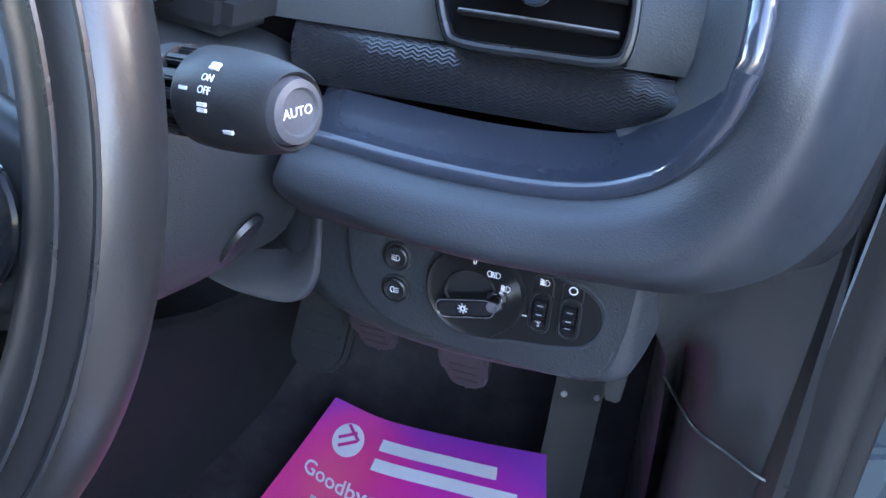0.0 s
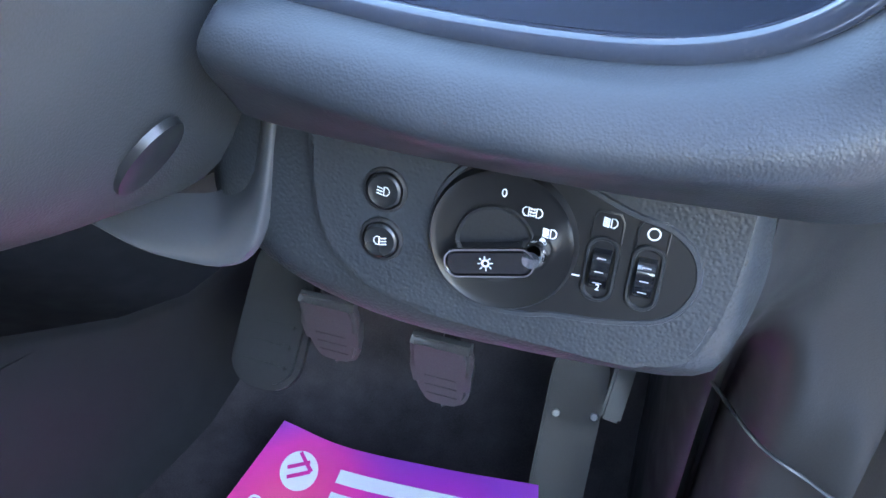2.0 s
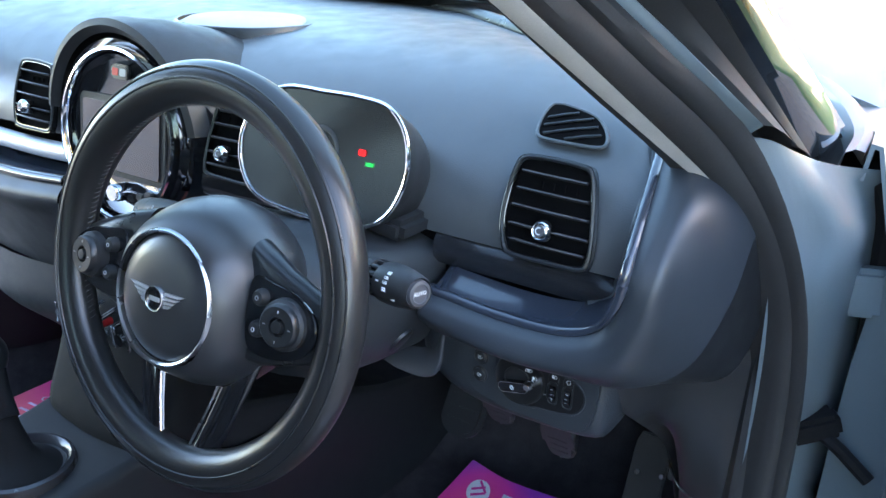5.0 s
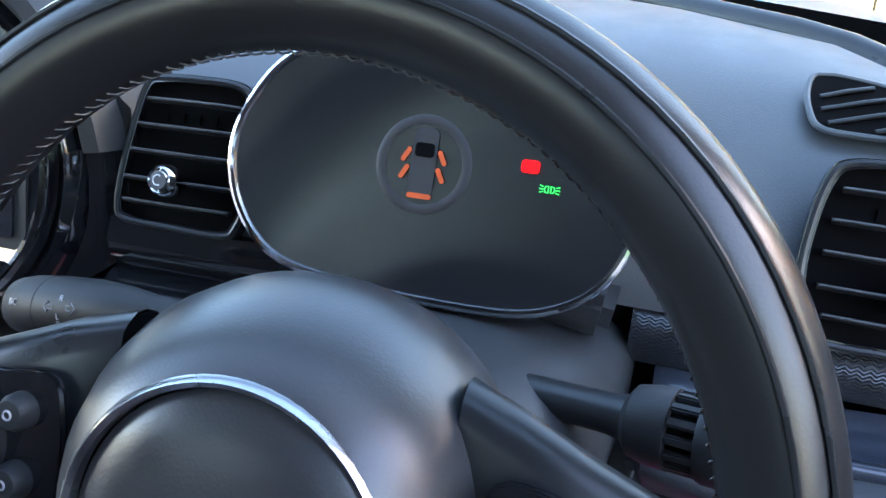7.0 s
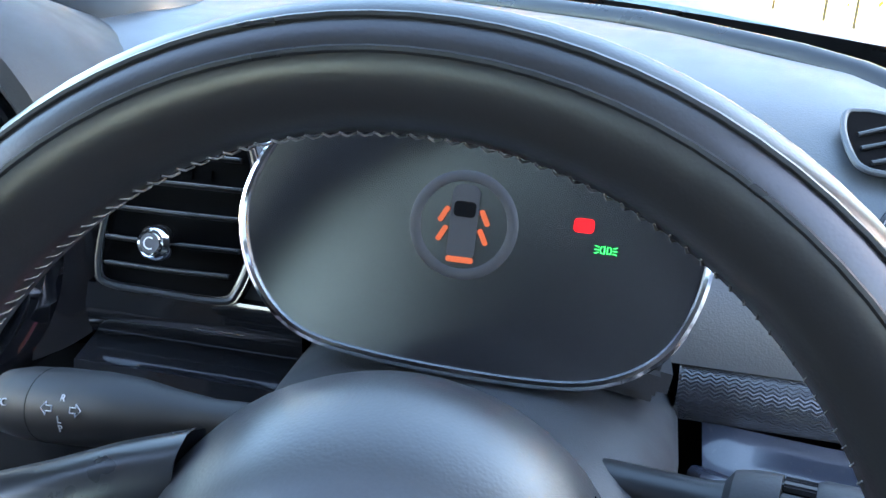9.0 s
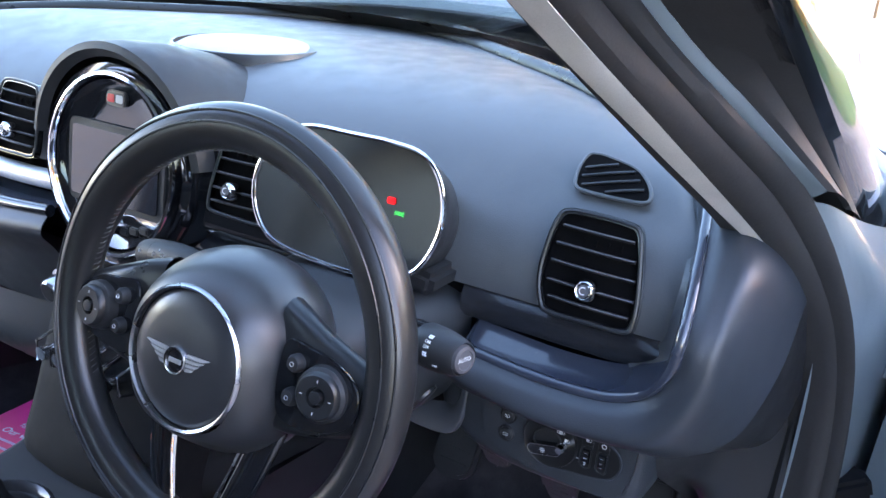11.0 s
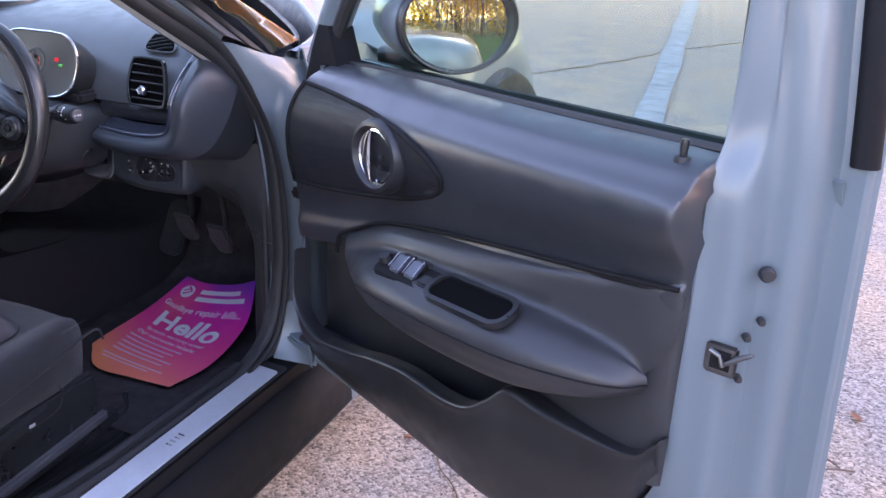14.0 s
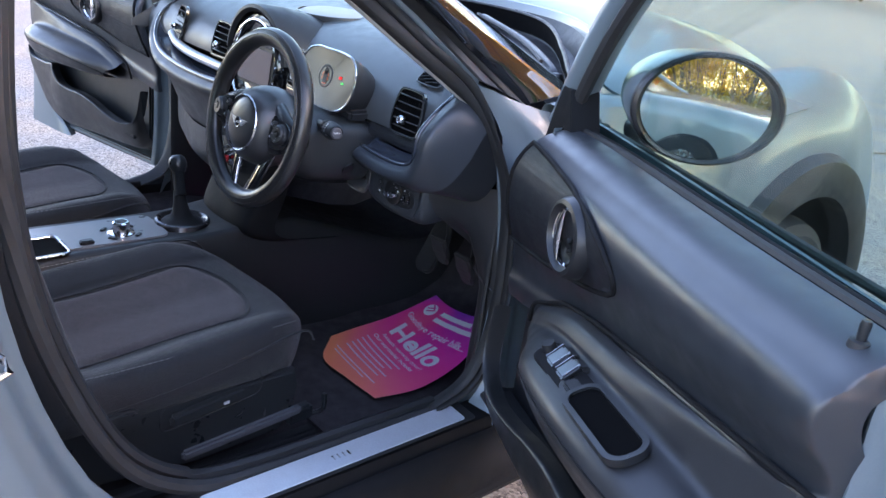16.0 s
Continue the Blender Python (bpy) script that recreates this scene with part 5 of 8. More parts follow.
part("upper_shroud", grid([superloop(0.36, 0.872, w, u, d, y, 44, 2.7) for y, w, u, d in ((0.085, 0.066, 0.03, 0.045), (0.10, 0.08, 0.040, 0.078), (0.14, 0.091, 0.045, 0.099), (0.2, 0.099, 0.043, 0.107), (0.26, 0.103, 0.036, 0.112))], False, True), LOWSHROUD, col, "dark column shroud")
part("plug", lathe([(0.0, 0.001), (0.008, 0.0012), (0.0105, 0.0004), (0.011, -0.002)], 26, basis((0.4497, 0.206, 0.8065), (0, 1, 0), (0.56, 0, 0.83), (0.83, 0, -0.56)) @ Matrix.Diagonal((1.25, 1.6, 1.2, 1))), SATIN, col, "oval dark grey plug")
part("instrument_bracket", box(0.1, 0.05, 0.022, pose(0.40, 0.225, 0.925, 0, 8, 0), 0.006), DARK, col)
stalk("wiper_stalk", "dark grey wiper stalk with white marks and an end button", (0.440, 0.138, 0.9043), (0.535, 0.109, 0.914), True)
stalk("indicator_stalk", "dark indicator stalk with white arrows", (0.284, 0.112, 0.919), (0.162, 0.134, 0.897), False)


# ---- strip, tray and lower panel ----
def relief_strip():
    """A curved strip whose face carries fine raised zigzag lines."""
    rows = []
    x0, x1, half, pitch, span = 0.458, 0.654, 0.0030, 0.0019, 0.038
    n = int((x1 - x0) / half)
    for k in range(n + 1):
        x = x0 + (x1 - x0) * k / n
        e = max(0.0, (x - 0.60) / 0.054) ** 2.4 * 0.024
        prof = cr([(x, 0.2525, 0.914 - 0.3 * e), (x, 0.2475, 0.9105 - 0.3 * e), (x, 0.2435, 0.904), (x, 0.242, 0.896 + e * 0.3), (x, 0.2435, 0.888 + e * 0.6), (x, 0.2480, 0.881 + e)], 20)
        shift = 0.0018 if k % 2 else 0.0
        r = []
        for q in range(201):
            d = q / 200 * (span + 0.0018)
            u = min(1.0, max(0.0, (d - shift) / span)) * (len(prof) - 1)
            i = min(int(u), len(prof) - 2)
            r.append(prof[i].lerp(prof[i + 1], u - i) + Vector((0, -0.00016 * math.sin(2 * math.pi * d / pitch), 0)))
        rows.append(r)
    return part("relief_strip", grid(rows), CHEV, dash, "glossy strip with a fine chevron relief", sharp=180)


CHEV = mat("chevron_relief_plastic", (0.014, 0.016, 0.020), 0.2, coat=1.0, var=0.05, rvar=0.03)
relief_strip()
rows = [[(x, 0.250, 0.914), (x, 0.2415, 0.912), (x, 0.238, 0.90), (x, 0.241, 0.886), (x, 0.247, 0.88), (x, 0.225, 0.872), (x, 0.222, 0.858), (x, 0.25, 0.85)] for x in (0.135, 0.17, 0.22, 0.262)]
part("left_strip", grid(rows), GLOSS, dash, "piano black strip")
# lower panel with its rounded right corner
LIPGREY = mat("satin_grey_plastic", (0.05, 0.055, 0.062), 0.4, var=0.05)
LOWDASH = mat("lower_dash_plastic", (0.026, 0.031, 0.037), 0.45, spec=0.5, bump=0.45, bscale=760, grain="leather")
rows = []
for x, yo, zb in ((0.425, 0.06, 0.778), (0.436, 0.022, 0.766), (0.468, 0.006, 0.752), (0.50, 0.002, 0.744), (0.54, 0.0, 0.741), (0.60, 0.0, 0.743), (0.638, 0.002, 0.747), (0.649, 0.010, 0.757), (0.656, 0.03, 0.775), (0.66, 0.07, 0.778), (0.662, 0.14, 0.78)):
    rows.append([(x, 0.256 + yo, 0.826), (x, 0.247 + yo, 0.816), (x, 0.2445 + yo, 0.80), (x, 0.2445 + yo, zb + 0.022), (x, 0.247 + yo, zb + 0.008), (x, 0.254 + yo, zb), (x, 0.27 + yo, zb - 0.006), (x, 0.32 + yo, zb - 0.002), (x, 0.42 + yo, zb + 0.012)])
part("lower_panel", patch([[Vector(p) for p in r] for r in rows], 3, 3), LOWDASH, dash, "grained lower dash panel")
FACEPLATE = cr([(0.4903, 0.826, 0), (0.4895, 0.8003, 0), (0.4942, 0.7791, 0), (0.5049, 0.7645, 0), (0.5226, 0.7562, 0), (0.5496, 0.7535, 0), (0.5838, 0.7525, 0), (0.6125, 0.7520, 0), (0.6285, 0.7545, 0), (0.6370, 0.7630, 0), (0.6410, 0.7819, 0), (0.6425, 0.80, 0), (0.6430, 0.826, 0)], 5)
part("face_plate", slab([(p.x, p.y) for p in FACEPLATE], 0.0144, basis((0, 0.256, 0), (1, 0, 0), (0, 0, 1), (0, -1, 0)), 0.0026, 3), LOWDASH, dash, "raised grained plate round the light switch")
part("knee_lip", patch([[(0.385, 0.262, 0.768), (0.405, 0.262, 0.768), (0.426, 0.262, 0.772), (0.441, 0.262, 0.776), (0.4515, 0.262, 0.786), (0.458, 0.262, 0.80), (0.461, 0.262, 0.818)],
                        [(0.387, 0.252, 0.760), (0.407, 0.250, 0.7585), (0.427, 0.249, 0.7605), (0.446, 0.249, 0.764), (0.457, 0.250, 0.775), (0.463, 0.251, 0.79), (0.466, 0.252, 0.816)],
                        [(0.390, 0.247, 0.7565), (0.409, 0.244, 0.7532), (0.4254, 0.243, 0.7519), (0.450, 0.243, 0.7532), (0.4625, 0.244, 0.7605), (0.4685, 0.246, 0.777), (0.471, 0.249, 0.814)],
                        [(0.390, 0.251, 0.7535), (0.409, 0.249, 0.7500), (0.4254, 0.248, 0.7488), (0.451, 0.248, 0.7500), (0.4645, 0.249, 0.758), (0.471, 0.250, 0.776), (0.4735, 0.252, 0.814)]], 4, 4), LIPGREY, dash, "pale grey lip beside the column")
part("knee_panel", patch([[(0.12, 0.26, 0.83), (0.2, 0.26, 0.82), (0.30, 0.262, 0.80), (0.39, 0.262, 0.79)], [(0.12, 0.245, 0.76), (0.2, 0.25, 0.76), (0.30, 0.255, 0.76), (0.39, 0.258, 0.762)], [(0.12, 0.26, 0.69), (0.2, 0.27, 0.70), (0.3, 0.28, 0.735), (0.39, 0.285, 0.752)], [(0.12, 0.35, 0.66), (0.2, 0.37, 0.68), (0.3, 0.38, 0.72), (0.39, 0.38, 0.75)]], 4, 4), DARK, dash)
SIDE = []
for z, y0, x0 in ((0.838, 0.262, 0.648), (0.80, 0.268, 0.650), (0.77, 0.285, 0.652), (0.735, 0.33, 0.656), (0.68, 0.40, 0.66), (0.6, 0.46, 0.664), (0.45, 0.52, 0.668), (0.30, 0.56, 0.672)):
    d = max(0.0, min(1.0, (0.80 - z) / 0.2))
    SIDE.append([(0.648, 0.95, z), (0.65, y0 + 0.12, z), (x0, y0, z), (x0 + 0.014, y0 + 0.012, z), (0.69, 0.318 + 0.085 * d, z), (0.715, 0.336 + 0.05 * d, z), (0.738, 0.356 + 0.015 * d, z), (0.760, 0.374, z)])
part("side_wall", patch(SIDE, 3, 4), DARK, dash, "grained side wall of the footwell")
part("side_seam", tube(cr([(0.664, 0.419, 0.655), (0.69, 0.379, 0.647), (0.715, 0.370, 0.639), (0.738, 0.364, 0.631), (0.757, 0.370, 0.624)], 6), 0.0014, 6), SATIN, dash)
# Black blocks and a sheet paint the shade behind and below the dash.
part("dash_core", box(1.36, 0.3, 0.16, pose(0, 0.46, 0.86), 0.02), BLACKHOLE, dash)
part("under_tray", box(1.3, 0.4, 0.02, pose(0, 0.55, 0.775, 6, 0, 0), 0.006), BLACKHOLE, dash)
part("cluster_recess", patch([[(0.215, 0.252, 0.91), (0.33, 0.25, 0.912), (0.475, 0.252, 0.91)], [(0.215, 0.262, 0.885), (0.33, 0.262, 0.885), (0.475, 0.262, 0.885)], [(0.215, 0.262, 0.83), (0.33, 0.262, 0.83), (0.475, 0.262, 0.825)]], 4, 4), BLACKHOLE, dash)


# ---- light switch ----
def mark_lamp(m, parent, flip, rays):
    """A little lamp sign: a D and its rays, as raised white print."""
    s = -1 if flip else 1
    path = [(s * 0.0002, -0.0016, 0), (s * 0.0002, 0.0016, 0), (s * 0.0014, 0.0015, 0), (s * 0.0022, 0.0006, 0), (s * 0.0022, -0.0006, 0), (s * 0.0014, -0.0015, 0)]
    part("sign", tube(path, 0.00022, 5, closed=True), WHITE, parent, m=m)
    for q in range(rays):
        y = (q - (rays - 1) / 2) * (0.0034 / rays)
        part("sign_ray", box(0.0022, 0.00038, 0.0003, m @ pose(-s * 0.0014, y, 0, 0, 0, -s * 12), 0.0), WHITE, parent)
    return


def light_switch():
    m = at_face(0.564, 0.2425, 0.790)
    t = thing("light_switch", "black rotary headlight switch with chrome-edged grip and two push buttons", "light switch", m=m)
    # lobed surround
    lobe = [Vector((-0.0, 0.030, 0)), Vector((0.018, 0.0265, 0)), Vector((0.04, 0.0185, 0)), Vector((0.056, 0.0145, 0)), Vector((0.065, 0.006, 0)), Vector((0.066, -0.006, 0)), Vector((0.058, -0.0175, 0)), Vector((0.04, -0.0225, 0)), Vector((0.02, -0.0245, 0)), Vector((0.012, -0.0265, 0)), Vector((-0.004, -0.027, 0)), Vector((-0.018, -0.02, 0)), Vector((-0.0255, -0.004, 0)), Vector((-0.023, 0.014, 0)), Vector((-0.012, 0.0265, 0))]
    lp = loop_cr(lobe, 4)
    part("recess_rim", tube([p + Vector((0, 0, 0.0006)) for p in lp], 0.0014, 6, closed=True), GRAIN, t)
    part("surround", slab([(p.x, p.y) for p in lp], 0.0012, None, 0.0004), DIALBLACK, t, "matte black surround")
    part("dial_base", lathe([(0.0, 0.0034), (0.0232, 0.0034), (0.0252, 0.0046), (0.026, 0.003), (0.0268, 0.0)], 56), DIALBLACK, t, "round dial base")
    part("dial_cup", lathe([(0.0, 0.0038), (0.0125, 0.0036), (0.0138, 0.0046), (0.0142, 0.0034)], 40, Matrix.Translation((-0.002, -0.0015, 0))), DARK, t)
    gm = Matrix.Translation((-0.0015, -0.005, 0.004)) @ pose(0, 0, 0, 0, 0, 13)
    body = rrect(0.031, 0.0098, 0.0042, 5)
    grip = part("grip", slab(body, 0.009, gm, 0.0012), GLOSS, t, "black rotary grip")
    part("grip_edge", tube([gm @ Vector((p[0] * 0.99, p[1] * 0.99, 0.0086)) for p in body], 0.0006, 6, closed=True), CHROME, grip, "chrome edge")
    part("grip_end", lathe([(0.0, 0.0092), (0.003, 0.009), (0.0052, 0.006), (0.0056, 0.0)], 20, gm @ Matrix.Translation((0.0145, 0.001, 0))), CHROME, grip, "chrome grip end")
    part("grip_sign", lathe([(0.0008, 0.0001), (0.0012, 0.0003), (0.0015, 0.0001)], 16, gm @ Matrix.Translation((-0.001, 0, 0.009))), WHITE, grip)
    for q in range(8):
        part("sign_ray", box(0.0009, 0.0003, 0.0003, gm @ Matrix.Translation((-0.001, 0, 0.0092)) @ pose(0, 0, 0, 0, 0, 45 * q) @ Matrix.Translation((0.0022, 0, 0)), 0.0), WHITE, grip)
    text("dial_mark", "0", 0.0042, Matrix.Translation((-0.001, 0.0172, 0.0036)), WHITE, t, extrude=0.0001)
    mark_lamp(Matrix.Translation((0.0105, 0.0125, 0.0037)), t, False, 3)
    mark_lamp(Matrix.Translation((0.0082, 0.0125, 0.0037)), t, True, 3)
    mark_lamp(Matrix.Translation((0.0162, 0.0062, 0.0037)), t, False, 5)
    for x, z, flip in ((-0.044, 0.009, False), (-0.044, -0.010, True)):
        bm = Matrix.Translation((x, z, 0))
        b = part("fog_button", lathe([(0.0, 0.0026), (0.004, 0.0029), (0.0056, 0.0036), (0.0064, 0.003), (0.0066, 0.0)], 32, bm), SATIN, t, "round fog light button")
        part("button_collar", lathe([(0.0066, 0.0006), (0.0072, 0.0022), (0.0082, 0.0018), (0.0088, 0.0)], 32, bm), DARK, b)
        mark_lamp(bm @ Matrix.Translation((0.0, 0, 0.0031)), b, flip, 3)
    for x in (0.0345, 0.0495):
        wm = Matrix.Translation((x, -0.0035, 0))
        w = part("thumb_wheel", lathe([(0.0, -0.0034), (0.009, -0.0034), (0.0102, -0.003), (0.0102, 0.003), (0.009, 0.0034), (0.0, 0.0034)], 40, wm @ Matrix.Translation((0, 0, -0.0058)) @ pose(0, 0, 0, 0, 90, 0)), GLOSS, t, "black thumb wheel")
        part("wheel_slot", tube([wm @ Vector((p[0], p[1], 0.0016)) for p in rrect(0.0098, 0.0225, 0.0045, 5)], 0.0009, 6, closed=True), SATIN, w)
        part("tab", tube([wm @ Vector((p[0], p[1], 0.0014)) for p in [(-0.0052, 0.010), (-0.0052, 0.0175), (-0.0035, 0.0205), (0.0035, 0.0205), (0.0052, 0.0175), (0.0052, 0.010)]], 0.0004, 5), SATIN, w)
        for q in (-1, 0, 1):
            part("wheel_mark", box(0.003, 0.0004, 0.0003, wm @ Matrix.Translation((0, 0.0045 * q, 0.0043 - 0.001 * abs(q))), 0.0), GREYPRINT, w)
    text("wheel_digit", "2", 0.0032, Matrix.Translation((0.0348, -0.0095, 0.0036)), WHITE, t, extrude=0.0001)
    mark_lamp(Matrix.Translation((0.0352, 0.0135, 0.0016)), t, False, 5)
    part("dim_sign", lathe([(0.0017, 0.0001), (0.002, 0.0003), (0.0023, 0.0001)], 20, Matrix.Translation((0.0495, 0.0125, 0.0014))), WHITE, t)
    part("pointer_mark", box(0.0026, 0.0005, 0.0003, Matrix.Translation((0.0268, -0.0075, 0.0016)), 0.0), WHITE, t)
    return t


light_switch()


# ---- vents ----
# Paler plastic that paints a sheen along the front edge of each slat.
SHEEN = mat("slat_edge_sheen", (0.09, 0.095, 0.1), 0.3, var=0.05)


def vent(x, z, mirror=False, turn=0.0, y=0.249, tilt=14.0):
    m = at_face(x, y, z, tilt, turn)
    t = thing("air_vent", "black slatted air vent with a chrome adjuster knob", "air vent", m=m, group="dash vents")
    k = -1 if mirror else 1
    base = [(0.014, 0.0455), (0.025, 0.041), (0.031, 0.02), (0.0365, -0.0145), (0.037, -0.038), (0.030, -0.0455), (-0.0005, -0.0465), (-0.038, -0.0465), (-0.0475, -0.040), (-0.0545, -0.016), (-0.0535, 0.013), (-0.0485, 0.037), (-0.040, 0.0455), (-0.0154, 0.0470)]
    o = loop_cr([(k * a, b, 0) for a, b in base], 4)
    c0 = Vector((k * -0.006, 0, 0))
    inn = [c0 + (p - c0) * 0.9 for p in o]
    part("frame", ring_slab([(p.x, p.y) for p in o], [(p.x, p.y) for p in inn], 0.008, Matrix.Translation((0, 0, -0.001))), GLOSS, t, "gloss black frame")
    # No hole is cut: a flat near-black sheet paints the shade inside the duct.
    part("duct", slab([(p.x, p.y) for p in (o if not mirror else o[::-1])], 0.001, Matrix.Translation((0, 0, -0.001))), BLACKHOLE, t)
    part("frame_edge", tube([c0 + (p - c0) * 0.955 + Vector((0, 0, 0.0064)) for p in o], 0.002, 8, closed=True), SATIN, t)
    for q, (xa, xb, zz) in enumerate(((-0.040, 0.021, 0.0305), (-0.0425, 0.0255, 0.0150), (-0.044, 0.0285, -0.0005), (-0.044, 0.031, -0.0170), (-0.040, 0.030, -0.0310))):
        bow = [Vector((k * (xa + (xb - xa) * s), zz - 0.001 * s, 0.0045 + 0.004 * math.sin(math.pi * s))) for s in (0, 0.2, 0.4, 0.6, 0.8, 1.0)]
        part("slat", tube(bow, 0.0045, 8, flat=0.34, up=(0, 1, 0)), DARK, t, "dark horizontal slat")
        part("slat_edge", tube([p + Vector((0, 0.0009, 0.0046)) for p in bow], 0.0007, 5), SHEEN, t)
    for q in range(4):
        part("back_slat", box(0.0012, 0.006, 0.002, Matrix.Translation((k * (-0.022 + 0.011 * q), 0.021, 0.0012)), 0.0003), BLACKHOLE, t)
    kb = part("knob", lathe([(0.0, 0.0275), (0.0055, 0.0275), (0.0062, 0.0262), (0.0072, 0.0268), (0.009, 0.0245), (0.0096, 0.018), (0.0086, 0.010), (0.006, 0.004)], 30, Matrix.Translation((k * -0.005, -0.0165, 0.0))), CHROME, t, "chrome adjuster knob")
    part("knob_face", lathe([(0.0, 0.0279), (0.0052, 0.0277)], 24, Matrix.Translation((k * -0.005, -0.0165, 0.0))), GREYPLASTIC, kb)
    part("knob_mark", tube([(k * -0.005 + 0.003 * math.cos(a), -0.0165 + 0.003 * math.sin(a), 0.0281) for a in [radians(60 + 30 * q) for q in range(9)]], 0.0004, 5), WHITE, kb)
    return t


vent(0.586, 0.957)
vent(0.182, 0.957, True)
vent(-0.185, 0.957)
vent(-0.47, 0.957, True, -12, 0.262)


def demister():
    m = at_face(0.566, 0.312, 1.0235, 55, 0)
    t = thing("demister_vent", "small dark demister vent set in the dash top", "air vent", m=m, group="demister vents")
    o = loop_cr([(-0.034, 0.018, 0), (-0.027, 0.0205, 0), (-0.0172, 0.0200, 0), (0.0114, 0.0122, 0), (0.0274, -0.002, 0), (0.0346, -0.0165, 0), (0.031, -0.0235, 0), (0.0157, -0.0250, 0), (-0.0177, -0.0245, 0), (-0.030, -0.0215, 0), (-0.0345, -0.012, 0), (-0.0365, 0.004, 0)], 4)
    part("frame", tube([p * 1.02 + Vector((0, 0, 0.0002)) for p in o], 0.0018, 8, closed=True), SOFT, t)
    # Near-black sheet painted as the shade down in the demister slot.
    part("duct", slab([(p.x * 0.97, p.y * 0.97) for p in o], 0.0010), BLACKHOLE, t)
    for x0, y0, x1, y1 in ((-0.031, 0.0006, -0.004, 0.0118), (-0.0305, -0.0095, 0.0125, 0.0070), (-0.0265, -0.0195, 0.0205, -0.0018), (-0.004, -0.0225, 0.0275, -0.0112)):
        part("slat", tube([(x0, y0, 0.0018), ((x0 + x1) / 2, (y0 + y1) / 2, 0.0026), (x1, y1, 0.0018)], 0.0013, 8), SATIN, t)
    return t


demister()


# ---- instrument pod ----
def cluster():
    m = at_face(0.351, 0.197, 0.976, 14.5)
    t = thing("instrument_pod", "black glass instrument pod with a thin chrome rim", "instrument panel", m=m)
    o = loop_cr([(0.0, 0.0625, 0), (-0.05, 0.0615, 0), (-0.082, 0.048, 0), (-0.102, 0.012, 0), (-0.098, -0.022, 0), (-0.075, -0.048, 0), (-0.035, -0.0565, 0), (0.03, -0.0585, 0), (0.068, -0.0535, 0), (0.094, -0.035, 0), (0.1055, 0.0, 0), (0.098, 0.035, 0), (0.075, 0.0575, 0), (0.04, 0.0625, 0)], 5)
    rows = []
    for s, z in ((1.0, 0.0), (1.0, -0.006), (0.97, -0.02), (0.9, -0.05), (0.8, -0.075)):
        rows.append([(p.x * s, p.y * s - (1 - s) * 0.05, z) for p in o])
    part("housing", grid(rows, False, True), DARK, t, "soft black housing")
    gl = bmesh.new()
    c = gl.verts.new((0, 0, -0.0025))
    mid = [gl.verts.new((p.x * 0.6, p.y * 0.6, -0.002)) for p in o]
    out = [gl.verts.new((p.x * 0.985, p.y * 0.985, 0.0)) for p in o]
    n = len(o)
    for i in range(n):
        gl.faces.new([c, mid[i], mid[(i + 1) % n]])
        gl.faces.new([mid[i], out[i], out[(i + 1) % n], mid[(i + 1) % n]])
    part("screen", gl, SCREEN, t, "matte black glass screen")
    part("rim", tube([p + Vector((0, 0, 0.0005)) for p in o], 0.0022, 8, closed=True), CHROME, t, "thin chrome rim")
    part("warning_lamp", slab(rrect(0.0088, 0.0062, 0.0018), 0.0003, Matrix.Translation((0.0515, 0.013, -0.0010))), REDLAMP, t, "lit red warning lamp")
    lm = Matrix.Translation((0.062, 0.0035, -0.0008))
    for sg in (-1, 1):
        pth = [(sg * 0.0006, -0.0016, 0), (sg * 0.0006, 0.0016, 0), (sg * 0.002, 0.0013, 0), (sg * 0.0024, 0, 0), (sg * 0.002, -0.0013, 0)]
        part("light_sign", tube(pth, 0.0003, 5, closed=True), GREENLAMP, t, "lit green side light sign", m=lm)
        for q in (-1, 0, 1):
            part("light_ray", box(0.002, 0.0004, 0.0003, lm @ pose(sg * 0.0039, 0.0014 * q, 0, 0, 0, sg * 18 * q), 0.0), GREENLAMP, t)
    # door-ajar picture: a small car from above, its doors open
    part("dial_ring", lathe([(0.0195, -0.0014), (0.0205, -0.0009), (0.0235, -0.0009), (0.0245, -0.0014)], 48, Matrix.Translation((-0.001, 0.007, -0.0006))), DIMGREY, t)
    part("car_picture", slab(rrect(0.0125, 0.034, 0.004), 0.0002, Matrix.Translation((-0.001, 0.008, -0.0014)), 0), DIMGREY, t)
    part("car_picture_glass", slab(rrect(0.010, 0.007, 0.002), 0.0002, Matrix.Translation((-0.001, 0.014, -0.0011)), 0), BLACKHOLE, t)
    part("picture_tail", slab(rrect(0.0125, 0.0026, 0.0012), 0.0002, Matrix.Translation((-0.001, -0.0085, -0.0010)), 0), ORANGE, t)
    for sg in (-1, 1):
        for yy in (0.011, 0.0025):
            part("picture_door", slab(rrect(0.0024, 0.0078, 0.001), 0.0002, Matrix.Translation((-0.001 + sg * 0.0092, yy, -0.0010)) @ pose(0, 0, 0, 0, 0, sg * 28 if yy > 0.005 else -sg * -28), 0), ORANGE, t)
    return t


SCREEN = mat("anti_glare_screen", (0.008, 0.0085, 0.01), 0.24, var=0.02, rvar=0.0, spec=0.9)
REDLAMP = glow("red_lamp", (0.9, 0.0, 0.0), 0.075)
GREENLAMP = glow("green_lamp", (0.0, 0.7, 0.08), 0.12)
ORANGE = glow("orange_picture", (0.6, 0.09, 0.02), 0.008)
DIMGREY = glow("dim_picture", (0.03, 0.03, 0.033), 0.003)
cluster()


